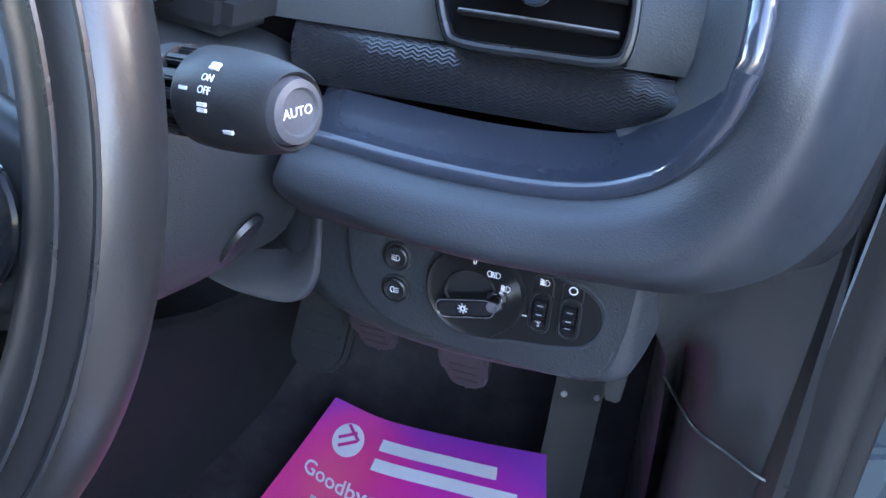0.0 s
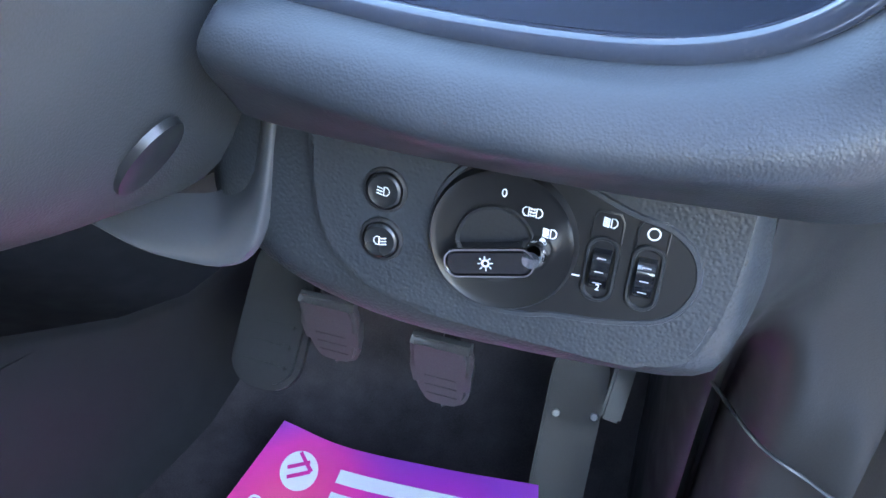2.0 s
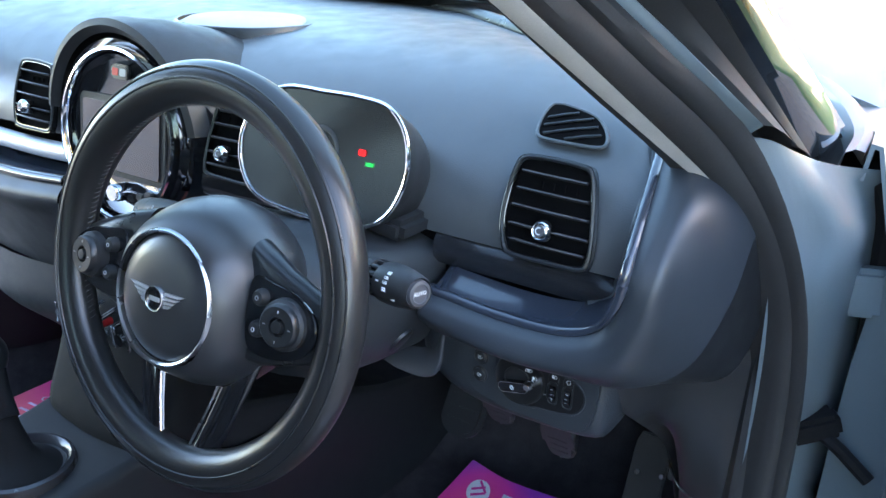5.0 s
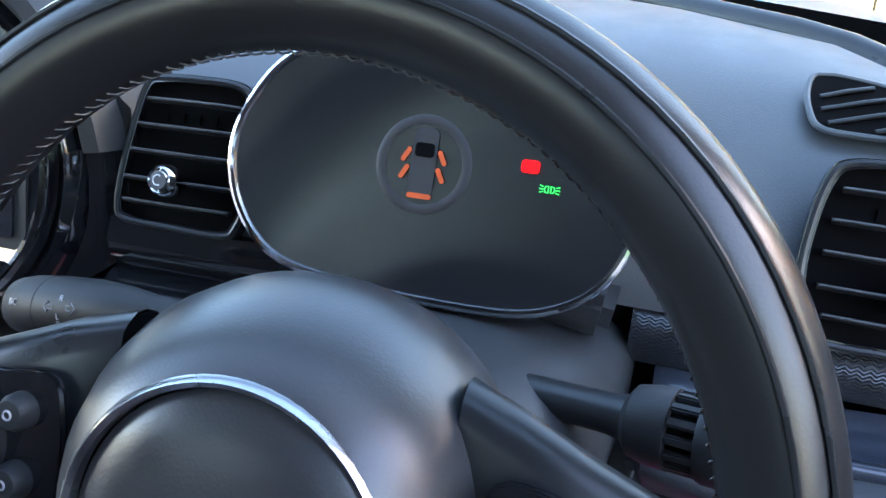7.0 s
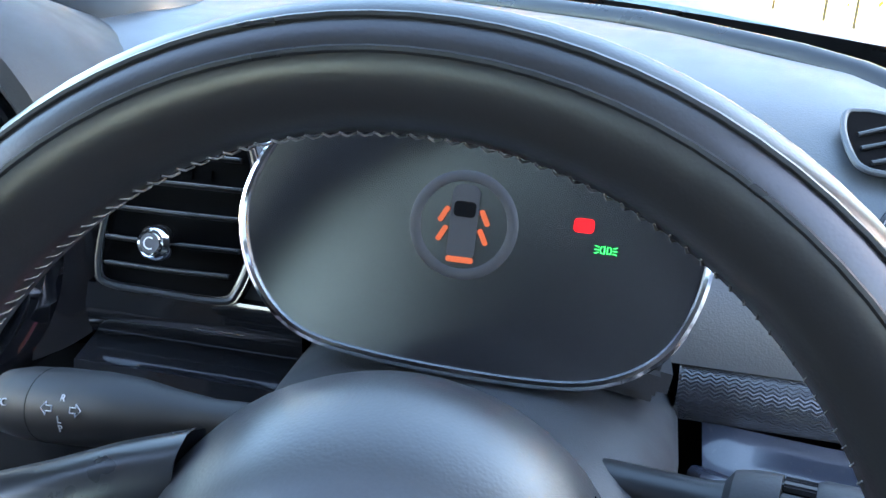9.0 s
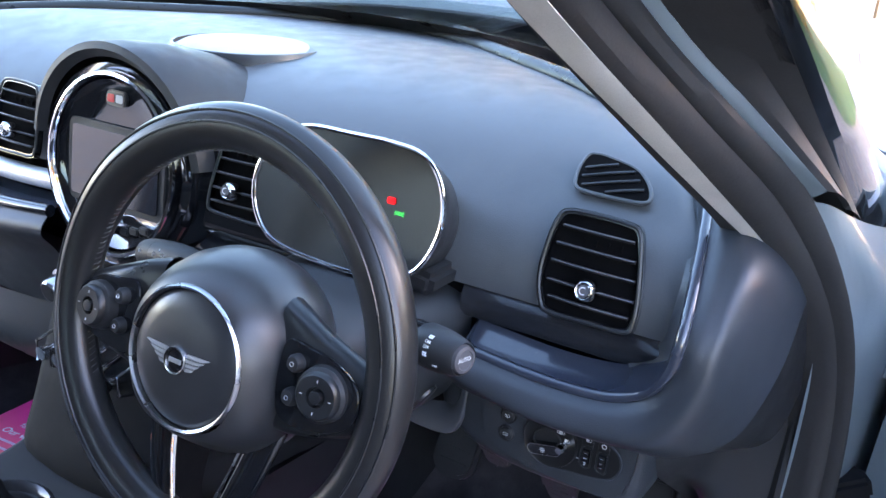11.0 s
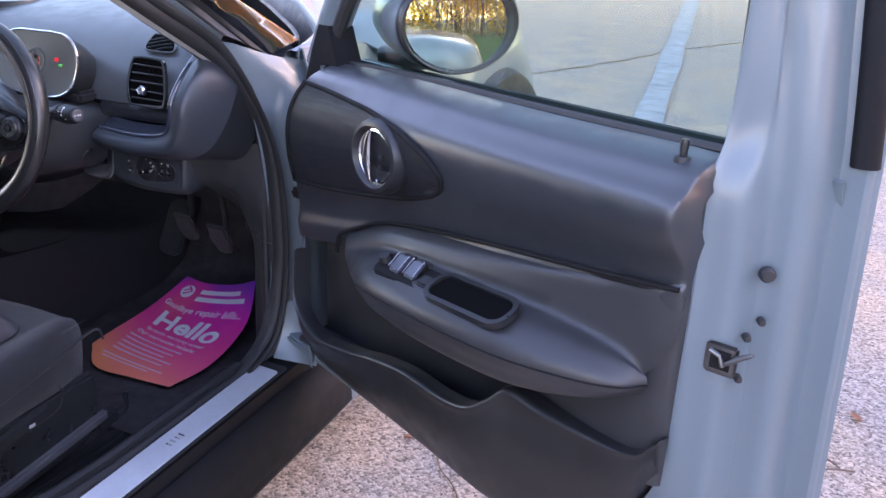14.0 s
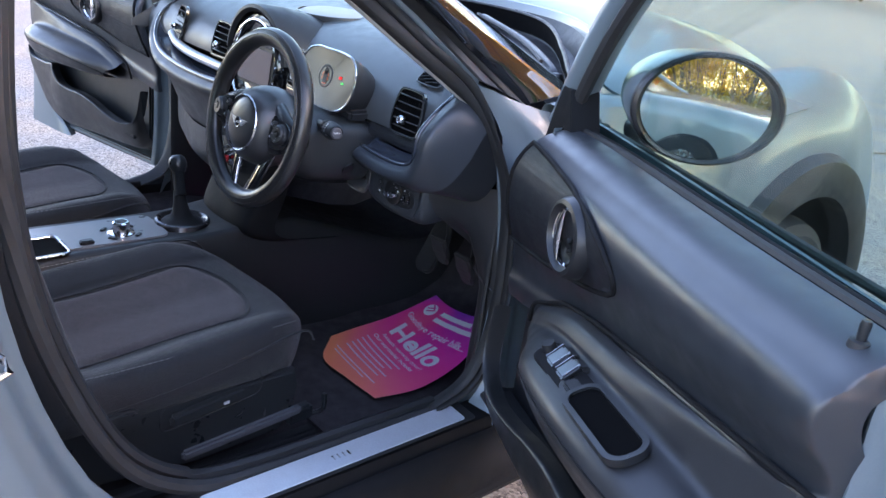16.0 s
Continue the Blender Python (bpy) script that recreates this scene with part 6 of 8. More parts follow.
# ---- round middle display ----
def middle_display():
    m = at_face(0.0, 0.232, 0.936, 6)
    t = thing("middle_display", "round chrome-ringed display with a screen and switches", "car display", m=m)
    part("ring", lathe([(0.099, -0.004), (0.0995, 0.007), (0.102, 0.011), (0.1055, 0.010), (0.108, 0.002), (0.109, -0.03)], 72), CHROME, t, "broad chrome ring")
    part("outer_ring", lathe([(0.108, -0.04), (0.109, 0.0), (0.115, 0.005), (0.122, -0.004), (0.125, -0.05)], 72), GLOSS, t, "gloss black outer ring")
    part("dish", lathe([(0.0, -0.006), (0.06, -0.006), (0.09, -0.002), (0.097, 0.004)], 64), GLOSS, t)
    part("screen_frame", slab(rrect(0.165, 0.098, 0.01), 0.004, Matrix.Translation((0, -0.004, -0.005)), 0.001), DARK, t)
    part("screen", slab(rrect(0.146, 0.082, 0.004), 0.0042, Matrix.Translation((0, -0.004, -0.003)), 0.0), LCD, t, "dark glossy screen")
    hz = part("hazard_switch", slab(rrect(0.034, 0.018, 0.008), 0.006, Matrix.Translation((0.0, 0.076, -0.004)), 0.0015), SATIN, t, "hazard and lock switch")
    part("hazard_lens", slab(rrect(0.011, 0.009, 0.002), 0.0066, Matrix.Translation((-0.007, 0.076, -0.004)), 0.0), REDLENS, hz, "red lens")
    part("lock_key", slab(rrect(0.011, 0.009, 0.002), 0.0066, Matrix.Translation((0.007, 0.076, -0.004)), 0.0), GREYPRINT, hz)
    part("volume_knob", lathe([(0.0, 0.02), (0.0095, 0.02), (0.011, 0.017), (0.0115, 0.0)], 28, Matrix.Translation((0.004, -0.07, -0.004))), CHROME, t, "chrome volume knob")
    for q in range(6):
        part("radio_button", box(0.014, 0.009, 0.006, Matrix.Translation((-0.055 + 0.016 * q + (0.03 if q > 2 else 0), -0.066 - 0.004 * (2.5 - abs(q - 2.5)), 0.0)), 0.0015), SATIN, t)
    return t


LCD = mat("screen_glass", (0.02, 0.02, 0.024), 0.06, coat=1.0, var=0.03, rvar=0.02)
REDLENS = mat("red_lens", (0.5, 0.03, 0.03), 0.2)
middle_display()
# hood over the display, blending into the dash top
rows = []
for k in range(25):
    a = radians(8 + 164 * k / 24)
    c, s = math.cos(a), math.sin(a)
    rows.append([(0.124 * c, 0.235, 0.936 + 0.122 * s), (0.132 * c, 0.226, 0.936 + 0.131 * s), (0.141 * c, 0.229, 0.936 + 0.139 * s), (0.147 * c, 0.246, 0.936 + 0.140 * s), (0.152 * c, 0.29, 0.936 + 0.137 * s), (0.157 * c, 0.35, 0.932 + 0.130 * s), (0.162 * c, 0.44, 0.925 + 0.118 * s)])
part("display_hood", grid(rows), DARK, dash, "dark padded hood")
part("gloss_cheek", patch([[(0.10, 0.24, 1.02), (0.125, 0.246, 1.0), (0.147, 0.25, 0.98)], [(0.115, 0.236, 0.95), (0.13, 0.243, 0.945), (0.148, 0.248, 0.94)], [(0.10, 0.236, 0.86), (0.12, 0.243, 0.87), (0.14, 0.25, 0.885)]], 4, 4), GLOSS, dash)
SPEAKER = mat("pale_grille", (0.42, 0.42, 0.42), 0.6, bump=0.5, bscale=900)
sp = thing("dash_speaker", "oval pale speaker grille set in the dash top", "speaker", m=pose(-0.008, 0.456, 1.057, 2, 0, 0))
part("grille", lathe([(0.0, 0.012), (0.5, 0.011), (0.85, 0.008), (1.0, 0.001)], 48, Matrix.Diagonal((0.098, 0.088, 1, 1))), SPEAKER, sp)
part("grille_rim", lathe([(0.99, 0.0), (1.01, 0.006), (1.05, 0.0055), (1.1, -0.004), (1.12, -0.025)], 48, Matrix.Diagonal((0.098, 0.088, 1, 1))), SATIN, sp, "black rim")


# ---- passenger side of the dashboard ----
PE = [(-0.10, 0.215, 0.862), (-0.2, 0.205, 0.858), (-0.35, 0.2, 0.86), (-0.47, 0.205, 0.872), (-0.55, 0.222, 0.90), (-0.585, 0.245, 0.94), (-0.585, 0.27, 0.975), (-0.56, 0.31, 1.005), (-0.52, 0.36, 1.03)]
PM = [(-0.10, 0.2, 0.836), (-0.2, 0.188, 0.83), (-0.35, 0.182, 0.832), (-0.48, 0.188, 0.845), (-0.575, 0.212, 0.88), (-0.618, 0.24, 0.93), (-0.62, 0.27, 0.97), (-0.6, 0.32, 1.0), (-0.57, 0.37, 1.02)]
PO = [(-0.10, 0.225, 0.80), (-0.2, 0.22, 0.79), (-0.35, 0.22, 0.79), (-0.5, 0.235, 0.80), (-0.61, 0.27, 0.84), (-0.66, 0.3, 0.9), (-0.67, 0.33, 0.94), (-0.66, 0.36, 0.97), (-0.63, 0.4, 0.99)]
PI = [(-0.10, 0.27, 0.70), (-0.2, 0.27, 0.69), (-0.35, 0.27, 0.69), (-0.5, 0.29, 0.69), (-0.64, 0.33, 0.72), (-0.70, 0.36, 0.80), (-0.71, 0.38, 0.86), (-0.71, 0.4, 0.9), (-0.69, 0.44, 0.94)]
part("passenger_roll", patch([PE, PM, PO, PI], 5, 5), GRAIN, dash)
plip = cr(PE, 8)
part("passenger_edge", tube(plip, 0.008, 10), GLOSS, dash, "gloss black band edge")
pin_ = cr([(-0.10, 0.25, 0.872), (-0.2, 0.25, 0.868), (-0.35, 0.25, 0.87), (-0.46, 0.25, 0.882), (-0.525, 0.255, 0.905), (-0.555, 0.265, 0.94), (-0.555, 0.285, 0.975), (-0.535, 0.32, 1.0), (-0.50, 0.37, 1.025)], 8)
part("passenger_band", grid([[a, a * 0.6 + b * 0.4, b] for a, b in zip(pin_, plip)]), BLUEGLOSS, dash)
part("chrome_bar", tube(cr([(-0.10, 0.238, 0.893), (-0.2, 0.236, 0.89), (-0.35, 0.236, 0.892), (-0.45, 0.24, 0.902), (-0.5, 0.248, 0.92)], 6), 0.0125, 12), BADGE, dash, "satin chrome bar")
part("glovebox_lid", patch([[(-0.14, 0.268, 0.70), (-0.4, 0.268, 0.69), (-0.64, 0.33, 0.72)], [(-0.14, 0.275, 0.62), (-0.4, 0.275, 0.60), (-0.64, 0.335, 0.62)], [(-0.14, 0.33, 0.55), (-0.4, 0.33, 0.54), (-0.64, 0.37, 0.56)]], 5, 5), GRAIN, dash, "closed glovebox lid")


# ---- middle stack and console ----
stack = thing("centre_stack", "black switch stack with chrome climate knobs and toggles", "centre stack", (0, 0.25, 0.55))
rows = []
for x, yo in ((-0.135, 0.08), (-0.125, 0.03), (-0.10, 0.008), (0, 0.0), (0.10, 0.008), (0.125, 0.03), (0.135, 0.08)):
    rows.append([(x, 0.255 + yo, 0.86), (x, 0.235 + yo, 0.835), (x, 0.222 + yo, 0.80), (x, 0.208 + yo, 0.74), (x, 0.19 + yo, 0.68), (x, 0.17 + yo, 0.62), (x, 0.15 + yo, 0.565), (x, 0.16 + yo, 0.535), (x, 0.22 + yo, 0.515), (x, 0.40 + yo, 0.50)])
part("stack_panel", patch([[Vector(p) for p in r] for r in rows], 3, 3), MATTEBLACK, stack, "matte black stack panel")
for x in (-0.075, 0.0, 0.075):
    kb = part("climate_knob", lathe([(0.0, 0.026), (0.013, 0.026), (0.0155, 0.023), (0.0165, 0.005), (0.021, 0.003), (0.022, -0.004)], 32, at_face(x, 0.212, 0.775, -12)), SATCHROME, stack, "satin chrome climate knob")
    part("knob_face", lathe([(0, 0.0265), (0.012, 0.0262)], 24, at_face(x, 0.212, 0.775, -12)), DARK, kb)
for q in range(5):
    x = -0.06 + 0.03 * q
    red = q == 2
    part("toggle", tube([(x, 0.192, 0.70), (x, 0.175, 0.704), (x, 0.16, 0.703)], [0.006, 0.007, 0.0085], 12), REDLENS if red else CHROME, stack, "red start toggle" if red else "chrome toggle switch")
    for sg in (-1, 1):
        part("toggle_guard", tube([(x + sg * 0.0125, 0.196, 0.722), (x + sg * 0.0125, 0.165, 0.715), (x + sg * 0.0125, 0.165, 0.69), (x + sg * 0.0125, 0.19, 0.682)], 0.0022, 6), CHROME, stack)

SHIFTRING = mat("dark_satin_metal", (0.07, 0.07, 0.075), 0.22, metal=0.5)
TRAY = mat("satin_grey_tray", (0.16, 0.16, 0.17), 0.35)
con = thing("centre_console", "dark centre console with a grey tray, controller and cup well", "centre console", (-0.03, -0.1, 0.27))
rows = []
for y, zt, w in ((-0.75, 0.52, 0.105), (-0.5, 0.535, 0.108), (-0.3, 0.54, 0.108), (-0.1, 0.54, 0.108), (0.05, 0.54, 0.11), (0.15, 0.55, 0.118), (0.3, 0.56, 0.13), (0.5, 0.5, 0.15), (0.7, 0.45, 0.17), (0.95, 0.5, 0.2)):
    rows.append([(-0.02 + x, y, z) for x, z in ((-w - 0.02, 0.25), (-w - 0.012, zt - 0.1), (-w, zt - 0.02), (-w + 0.012, zt), (-w + 0.03, zt + 0.002), (0, zt - 0.002), (w - 0.03, zt + 0.002), (w - 0.012, zt), (w, zt - 0.02), (w + 0.012, zt - 0.1), (w + 0.02, 0.25))])
part("console_body", patch([[Vector(p) for p in r] for r in rows], 2, 3), DARK, con)
part("tray_plate", slab(rrect(0.15, 0.30, 0.03), 0.006, Matrix.Translation((-0.02, -0.15, 0.54)), 0.002), TRAY, con, "satin grey tray plate")
# Flat black slab paints the shade down in the well.
part("cup_well", slab(rrect(0.10, 0.085, 0.012), 0.004, Matrix.Translation((0.03, -0.285, 0.545)), 0.0), BLACKHOLE, con)
part("well_rim", tube([(0.03 + p[0], -0.285 + p[1], 0.55) for p in rrect(0.106, 0.09, 0.014)], 0.004, 8, closed=True), SATCHROME, con, "satin chrome rim")
kb = part("controller", lathe([(0.0, 0.028), (0.016, 0.028), (0.019, 0.025), (0.02, 0.004), (0.03, 0.002), (0.033, -0.002)], 36, Matrix.Translation((0.0, -0.10, 0.546))), CHROME, con, "chrome rotary controller")
part("controller_top", lathe([(0.0, 0.0285), (0.0145, 0.0282)], 28, Matrix.Translation((0.0, -0.10, 0.546))), DARK, kb)
for q in range(4):
    a = radians(45 + 90 * q)
    part("controller_key", box(0.022, 0.01, 0.008, pose(0.042 * math.cos(a), -0.10 + 0.042 * math.sin(a), 0.546, 0, 0, 45 + 90 * q + 90), 0.002), SATIN, con)
part("handbrake_key", box(0.018, 0.03, 0.012, pose(0.035, -0.19, 0.549), 0.003), SATIN, con)
part("shifter_ring", lathe([(0.052, 0.0), (0.055, 0.010), (0.060, 0.014), (0.065, 0.012), (0.069, 0.0)], 44, Matrix.Translation((-0.02, 0.06, 0.54))), SHIFTRING, con, "satin chrome shifter ring")

gear = thing("gear_lever", "black gear lever with a ball knob and leather boot", "gear lever", (-0.02, 0.06, 0.54))
part("boot", lathe([(0.052, 0.002), (0.045, 0.008), (0.030, 0.013), (0.022, 0.024), (0.016, 0.05), (0.014, 0.075)], 24, Matrix.Translation((-0.02, 0.06, 0.54)) @ Matrix(((1, 0, -0.5, 0), (0, 1, 0.1, 0), (0, 0, 1, 0), (0, 0, 0, 1)))), MATTEBLACK, gear, "leather boot")
part("stem", tube(cr([(-0.045, 0.067, 0.60), (-0.065, 0.072, 0.625), (-0.08, 0.077, 0.65)], 4), [0.015, 0.0148, 0.0146, 0.0144, 0.0142, 0.0142, 0.0142, 0.0144, 0.0146], 14), MATTEBLACK, gear)
kn = part("knob", lathe([(0.0, 0.024), (0.011, 0.0225), (0.019, 0.016), (0.0225, 0.005), (0.022, -0.006), (0.017, -0.017), (0.012, -0.025)], 32, pose(-0.092, 0.08, 0.668, 0, -25, 0)), SATIN, gear, "satin black ball knob")
part("knob_ring", lathe([(0.0132, -0.004), (0.0145, 0.0), (0.0132, 0.004)], 24, pose(-0.082, 0.077, 0.645, 0, -25, 0)), CHROME, kn)


# ---- seats ----
def seat(cx, side):
    t = thing("car_seat", "dark fabric car seat with black cloth bolsters and piping", "car seat", (cx, -0.2, 0.27), group="front seats")
    X = lambda dx: cx + dx * side
    ys = [(0.045, -0.185), (0.088, -0.14), (0.108, -0.085), (0.103, -0.042), (0.075, -0.014), (0.025, 0.0), (-0.08, -0.003), (-0.2, -0.015), (-0.34, -0.03), (-0.44, -0.032)]
    sec = [(-0.235, 0.455), (-0.256, 0.50), (-0.250, 0.548), (-0.232, 0.567), (-0.205, 0.568), (-0.165, 0.556), (-0.13, 0.545), (0.0, 0.536), (0.13, 0.545), (0.165, 0.558), (0.205, 0.574), (0.236, 0.573), (0.253, 0.553), (0.258, 0.50), (0.235, 0.455)]
    rows = []
    for y, dz in ys:
        taper = 1 - 0.13 * (max(0.0, y + 0.01) / 0.12) ** 2
        r = []
        for dx, z in sec:
            yy = y - 0.105 * (abs(dx) / 0.25) ** 2.6 * (1 if y > 0.0 else 0.45)
            r.append(Vector((X(dx * taper), yy, z + dz * (1.0 if z > 0.5 else 0.55))))
        rows.append(r)
    part("cushion", patch(rows, 4, 4), SEATCLOTH, t, "black cloth cushion with raised bolsters")
    zc = lambda dx, y: float(np.interp(dx, [q[0] for q in sec], [q[1] for q in sec])) + float(np.interp(-y, [-q[0] for q in ys], [q[1] for q in ys]))
    rows = []
    for s in (0.0, 0.04, 0.12, 0.3, 0.55, 0.8, 1.0):
        rows.append([])
        for f in (-1, -0.85, -0.6, -0.3, 0, 0.3, 0.6, 0.85, 1):
            w = 0.145 - 0.012 * math.sin(3.1 * s)
            y = (0.0 - 0.055 * f * f) * (1 - s) - 0.44 * s
            lift = -0.003 if s == 0 or abs(f) == 1 else 0.006
            rows[-1].append(Vector((X(w * f), y, zc(w * f, y) + lift)))
    part("seat_insert", patch(rows, 3, 3), FABRIC, t, "brown-grey woven fabric insert")
    edge = [(-1, 1.0), (-1, 0.7), (-1, 0.4), (-1, 0.15), (-0.93, 0.03), (-0.7, 0.0), (-0.35, 0.0), (0, 0.0), (0.35, 0.0), (0.7, 0.0), (0.93, 0.03), (1, 0.15), (1, 0.4), (1, 0.7), (1, 1.0)]
    welt = []
    for f, s in edge:
        w = 0.146 - 0.012 * math.sin(3.1 * s)
        y = (0.002 - 0.055 * f * f) * (1 - s) - 0.44 * s
        welt.append((X(w * f), y, zc(w * f, y) + 0.0035))
    part("insert_seam", tube(cr(welt, 4), 0.0022, 6), SEATCLOTH, t)
    for f in (-1, 1):
        side_line = [(X(f * 0.226), 0.052, 0.512), (X(f * 0.243), 0.026, 0.546), (X(f * 0.2545), -0.02, 0.554), (X(f * 0.2565), -0.11, 0.533), (X(f * 0.2575), -0.26, 0.508), (X(f * 0.257), -0.40, 0.496)]
        part("side_piping", tube(cr(side_line, 6), 0.0024, 6), SEATCLOTH, t, "raised side piping")
    for f in (-1, 1):
        seam = cr([(X(f * 0.222), 0.02, 0.558), (X(f * 0.234), -0.06, 0.561), (X(f * 0.236), -0.16, 0.556), (X(f * 0.234), -0.3, 0.55), (X(f * 0.23), -0.42, 0.548)], 14)
        for a, b in zip(seam[:-1:1], seam[1::1]):
            part("stitch", tube([a * 0.85 + b * 0.15 + Vector((0, 0, 0.0012 + 0.004 * (f * side > 0))), a * 0.25 + b * 0.75 + Vector((0, 0, 0.0012 + 0.004 * (f * side > 0)))], 0.0005, 4), STITCHW, t)
    # side valance with its levers
    o = 0.238
    prof = [(0.0, 0.47), (0.008, 0.43), (0.0, 0.38), (-0.03, 0.34), (-0.2, 0.33), (-0.40, 0.35), (-0.47, 0.42), (-0.46, 0.49), (-0.3, 0.475), (-0.1, 0.47)]
    for f in (-1, 1):
        val = slab([(y, z) for y, z in prof], 0.022, basis((X(f * o) - 0.011, 0, 0), (0, 1, 0), (0, 0, 1), (1, 0, 0)), 0.006)
        part("valance", val, SATIN, t, "black plastic seat valance")
    xo = X(o + 0.018)
    part("height_lever", box(0.016, 0.15, 0.028, pose(xo, -0.185, 0.452, 8, 0, 0), 0.007), SATIN, t, "black height lever")
    part("lever_mark", box(0.002, 0.012, 0.006, pose(X(o + 0.0265), -0.155, 0.453), 0.0005), GREYPRINT, t)
    part("recline_lever", slab(rrect(0.085, 0.036, 0.015), 0.016, basis((xo - 0.004, -0.356, 0.476), (0, 1, 0), (0, 0, 1), (1, 0, 0)), 0.005), SATIN, t, "rounded recline lever")
    # Lighter grey puts the sky's reflection on the rail cover into its colour.
    part("slide_rail", box(0.016, 0.25, 0.020, pose(X(0.252), -0.11, 0.368, 5, 0, 0), 0.005), GREYPLASTIC, t, "satin rail cover with its sky sheen painted in grey")
    part("rail_shoe", box(0.03, 0.06, 0.035, pose(X(0.243), 0.015, 0.362, 5, 0, 0), 0.008), SATIN, t)
    recess = [(p[0], p[1], 0) for p in rrect(0.20, 0.05, 0.018, 4)]
    part("lever_recess", tube([Vector((X(o + 0.0108), -0.175 + p[0], 0.455 + p[1] + 0.13 * p[0])) for p in recess], 0.0016, 6, closed=True), DARK, t)
    part("rail_base", box(0.03, 0.5, 0.03, pose(X(0.225), -0.18, 0.29), 0.006), DARK, t)
    # Black block added to paint the shade under the cushion.
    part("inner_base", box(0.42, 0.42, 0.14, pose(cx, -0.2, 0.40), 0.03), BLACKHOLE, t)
    part("adjust_bar", tube(cr([(X(0.22), 0.05, 0.335), (X(0.235), 0.08, 0.345), (X(0.232), 0.085, 0.38)], 4), 0.005, 8), SATIN, t)
    # backrest
    rows = []
    for s, z in enumerate((0.50, 0.6, 0.75, 0.9, 1.02, 1.1, 1.13)):
        y0 = -0.43 - 0.27 * (z - 0.5)
        w = 1.0 if z < 1.0 else 1 - (z - 1.0) * 2.2
        rows.append([Vector((X(dx * w), y0 + dy, z + (0.0 if z < 1.1 else -0.012 * (abs(dx) / 0.25) ** 2))) for dx, dy in ((-0.25, -0.1), (-0.258, -0.04), (-0.25, 0.035), (-0.215, 0.05), (-0.165, 0.012), (0, 0), (0.165, 0.012), (0.215, 0.05), (0.25, 0.035), (0.258, -0.04), (0.25, -0.1))])
    part("backrest", patch(rows, 3, 3), SEATCLOTH, t)
    part("backrest_shell", box(0.44, 0.03, 0.6, pose(cx, -0.60, 0.80, 15, 0, 0), 0.012), DARK, t)
    return t


SEATCLOTH = mat("black_seat_cloth", (0.013, 0.0132, 0.0155), 0.75, var=0.2, bump=0.35, bscale=260, grain="weave", sheen=0.12, spec=0.3)
STITCHW = mat("pale_thread", (0.22, 0.22, 0.22), 0.8)
seat(0.368, 1)
seat(-0.40, -1)


def rear_bench():
    """A plain dark bench with two backs behind the front seats; unseen, dims the cabin."""
    t = thing("rear_bench", "unseen dark leatherette rear bench added to dim the cabin", "car seat", (0, -1.3, 0.3))
    part("cushion", box(1.24, 0.5, 0.18, pose(0, -1.2, 0.46, 4, 0, 0), 0.05, 4), SIDECLOTH, t)
    for x in (-0.32, 0.32):
        part("backrest", box(0.6, 0.14, 0.56, pose(x, -1.5, 0.78, -14, 0, 0), 0.05, 4), SIDECLOTH, t)
    return t


rear_bench()

bk = thing("seat_buckle", "black seat belt buckle with a red release button", "seat belt buckle", (0.10, -0.36, 0.27))
part("stalk", tube([(0.118, -0.36, 0.40), (0.112, -0.35, 0.46), (0.108, -0.345, 0.50)], 0.009, 8), DARK, bk)
part("buckle", box(0.022, 0.05, 0.05, pose(0.108, -0.345, 0.515, 10, 0, 0), 0.005), SATIN, bk)
part("release_button", box(0.016, 0.04, 0.01, pose(0.108, -0.345, 0.541, 10, 0, 0), 0.003), REDLENS, bk, "red release button")


# ---- pedals ----
PEDALRUBBER = mat("worn_pedal_rubber", (0.04, 0.042, 0.045), 0.55, var=0.3, scale=60)


def pedal(name, label, x, y, z, w, h, tilt):
    t = thing(name, label, "pedal", m=at_face(x, y, z, tilt), group="pedals")
    half = [(0.0, -h * 0.5), (w * 0.3, -h * 0.46), (w * 0.46, -h * 0.25), (w * 0.52, h * 0.1), (w * 0.56, h * 0.6), (w * 0.5, h * 0.9)]
    rim = cr([(-x, y, 0) for x, y in half[:0:-1]] + [(x, y, 0) for x, y in half], 4)
    part("pad", slab([(p.x, p.y) for p in rim], 0.014, None, 0.005, 3), PEDALRUBBER, t, "worn rubber pad")
    for q in range(3):
        part("pad_rib", box(w * 0.6, 0.0025, 0.0016, Matrix.Translation((0, (q - 1) * h * 0.2, 0.0142)), 0.0007), PEDALRUBBER, t)
    part("pedal_arm", tube([(0, 0, 0.0), (0.0, 0.04, -0.03), (0.0, 0.15, -0.06)], 0.008, 8), DARK, t)
    return t


pedal("clutch_pedal", "worn rubber clutch pedal on a steel arm", 0.36, 0.60, 0.515, 0.05, 0.062, -24)
pedal("brake_pedal", "worn rubber brake pedal on a steel arm", 0.468, 0.59, 0.505, 0.05, 0.066, -24)
acc = thing("accelerator_pedal", "long dark accelerator pedal with two round studs", "pedal", m=at_face(0.578, 0.655, 0.425, 24, 6), group="pedals")
part("plate", slab([(-0.03, -0.10), (0.022, -0.10), (0.03, 0.07), (0.026, 0.085), (-0.018, 0.085), (-0.024, 0.07)], 0.012, None, 0.003), DARK, acc)
for x, z in ((-0.014, 0.025), (0.022, 0.028)):
    part("stud", lathe([(0, 0.015), (0.003, 0.0145), (0.004, 0.012)], 12, Matrix.Translation((x, z, 0))), GREYPRINT, acc)
part("hinge_arm", box(0.02, 0.07, 0.012, pose(0.042, 0.06, 0.0, 0, 0, -8), 0.003), SATIN, acc)
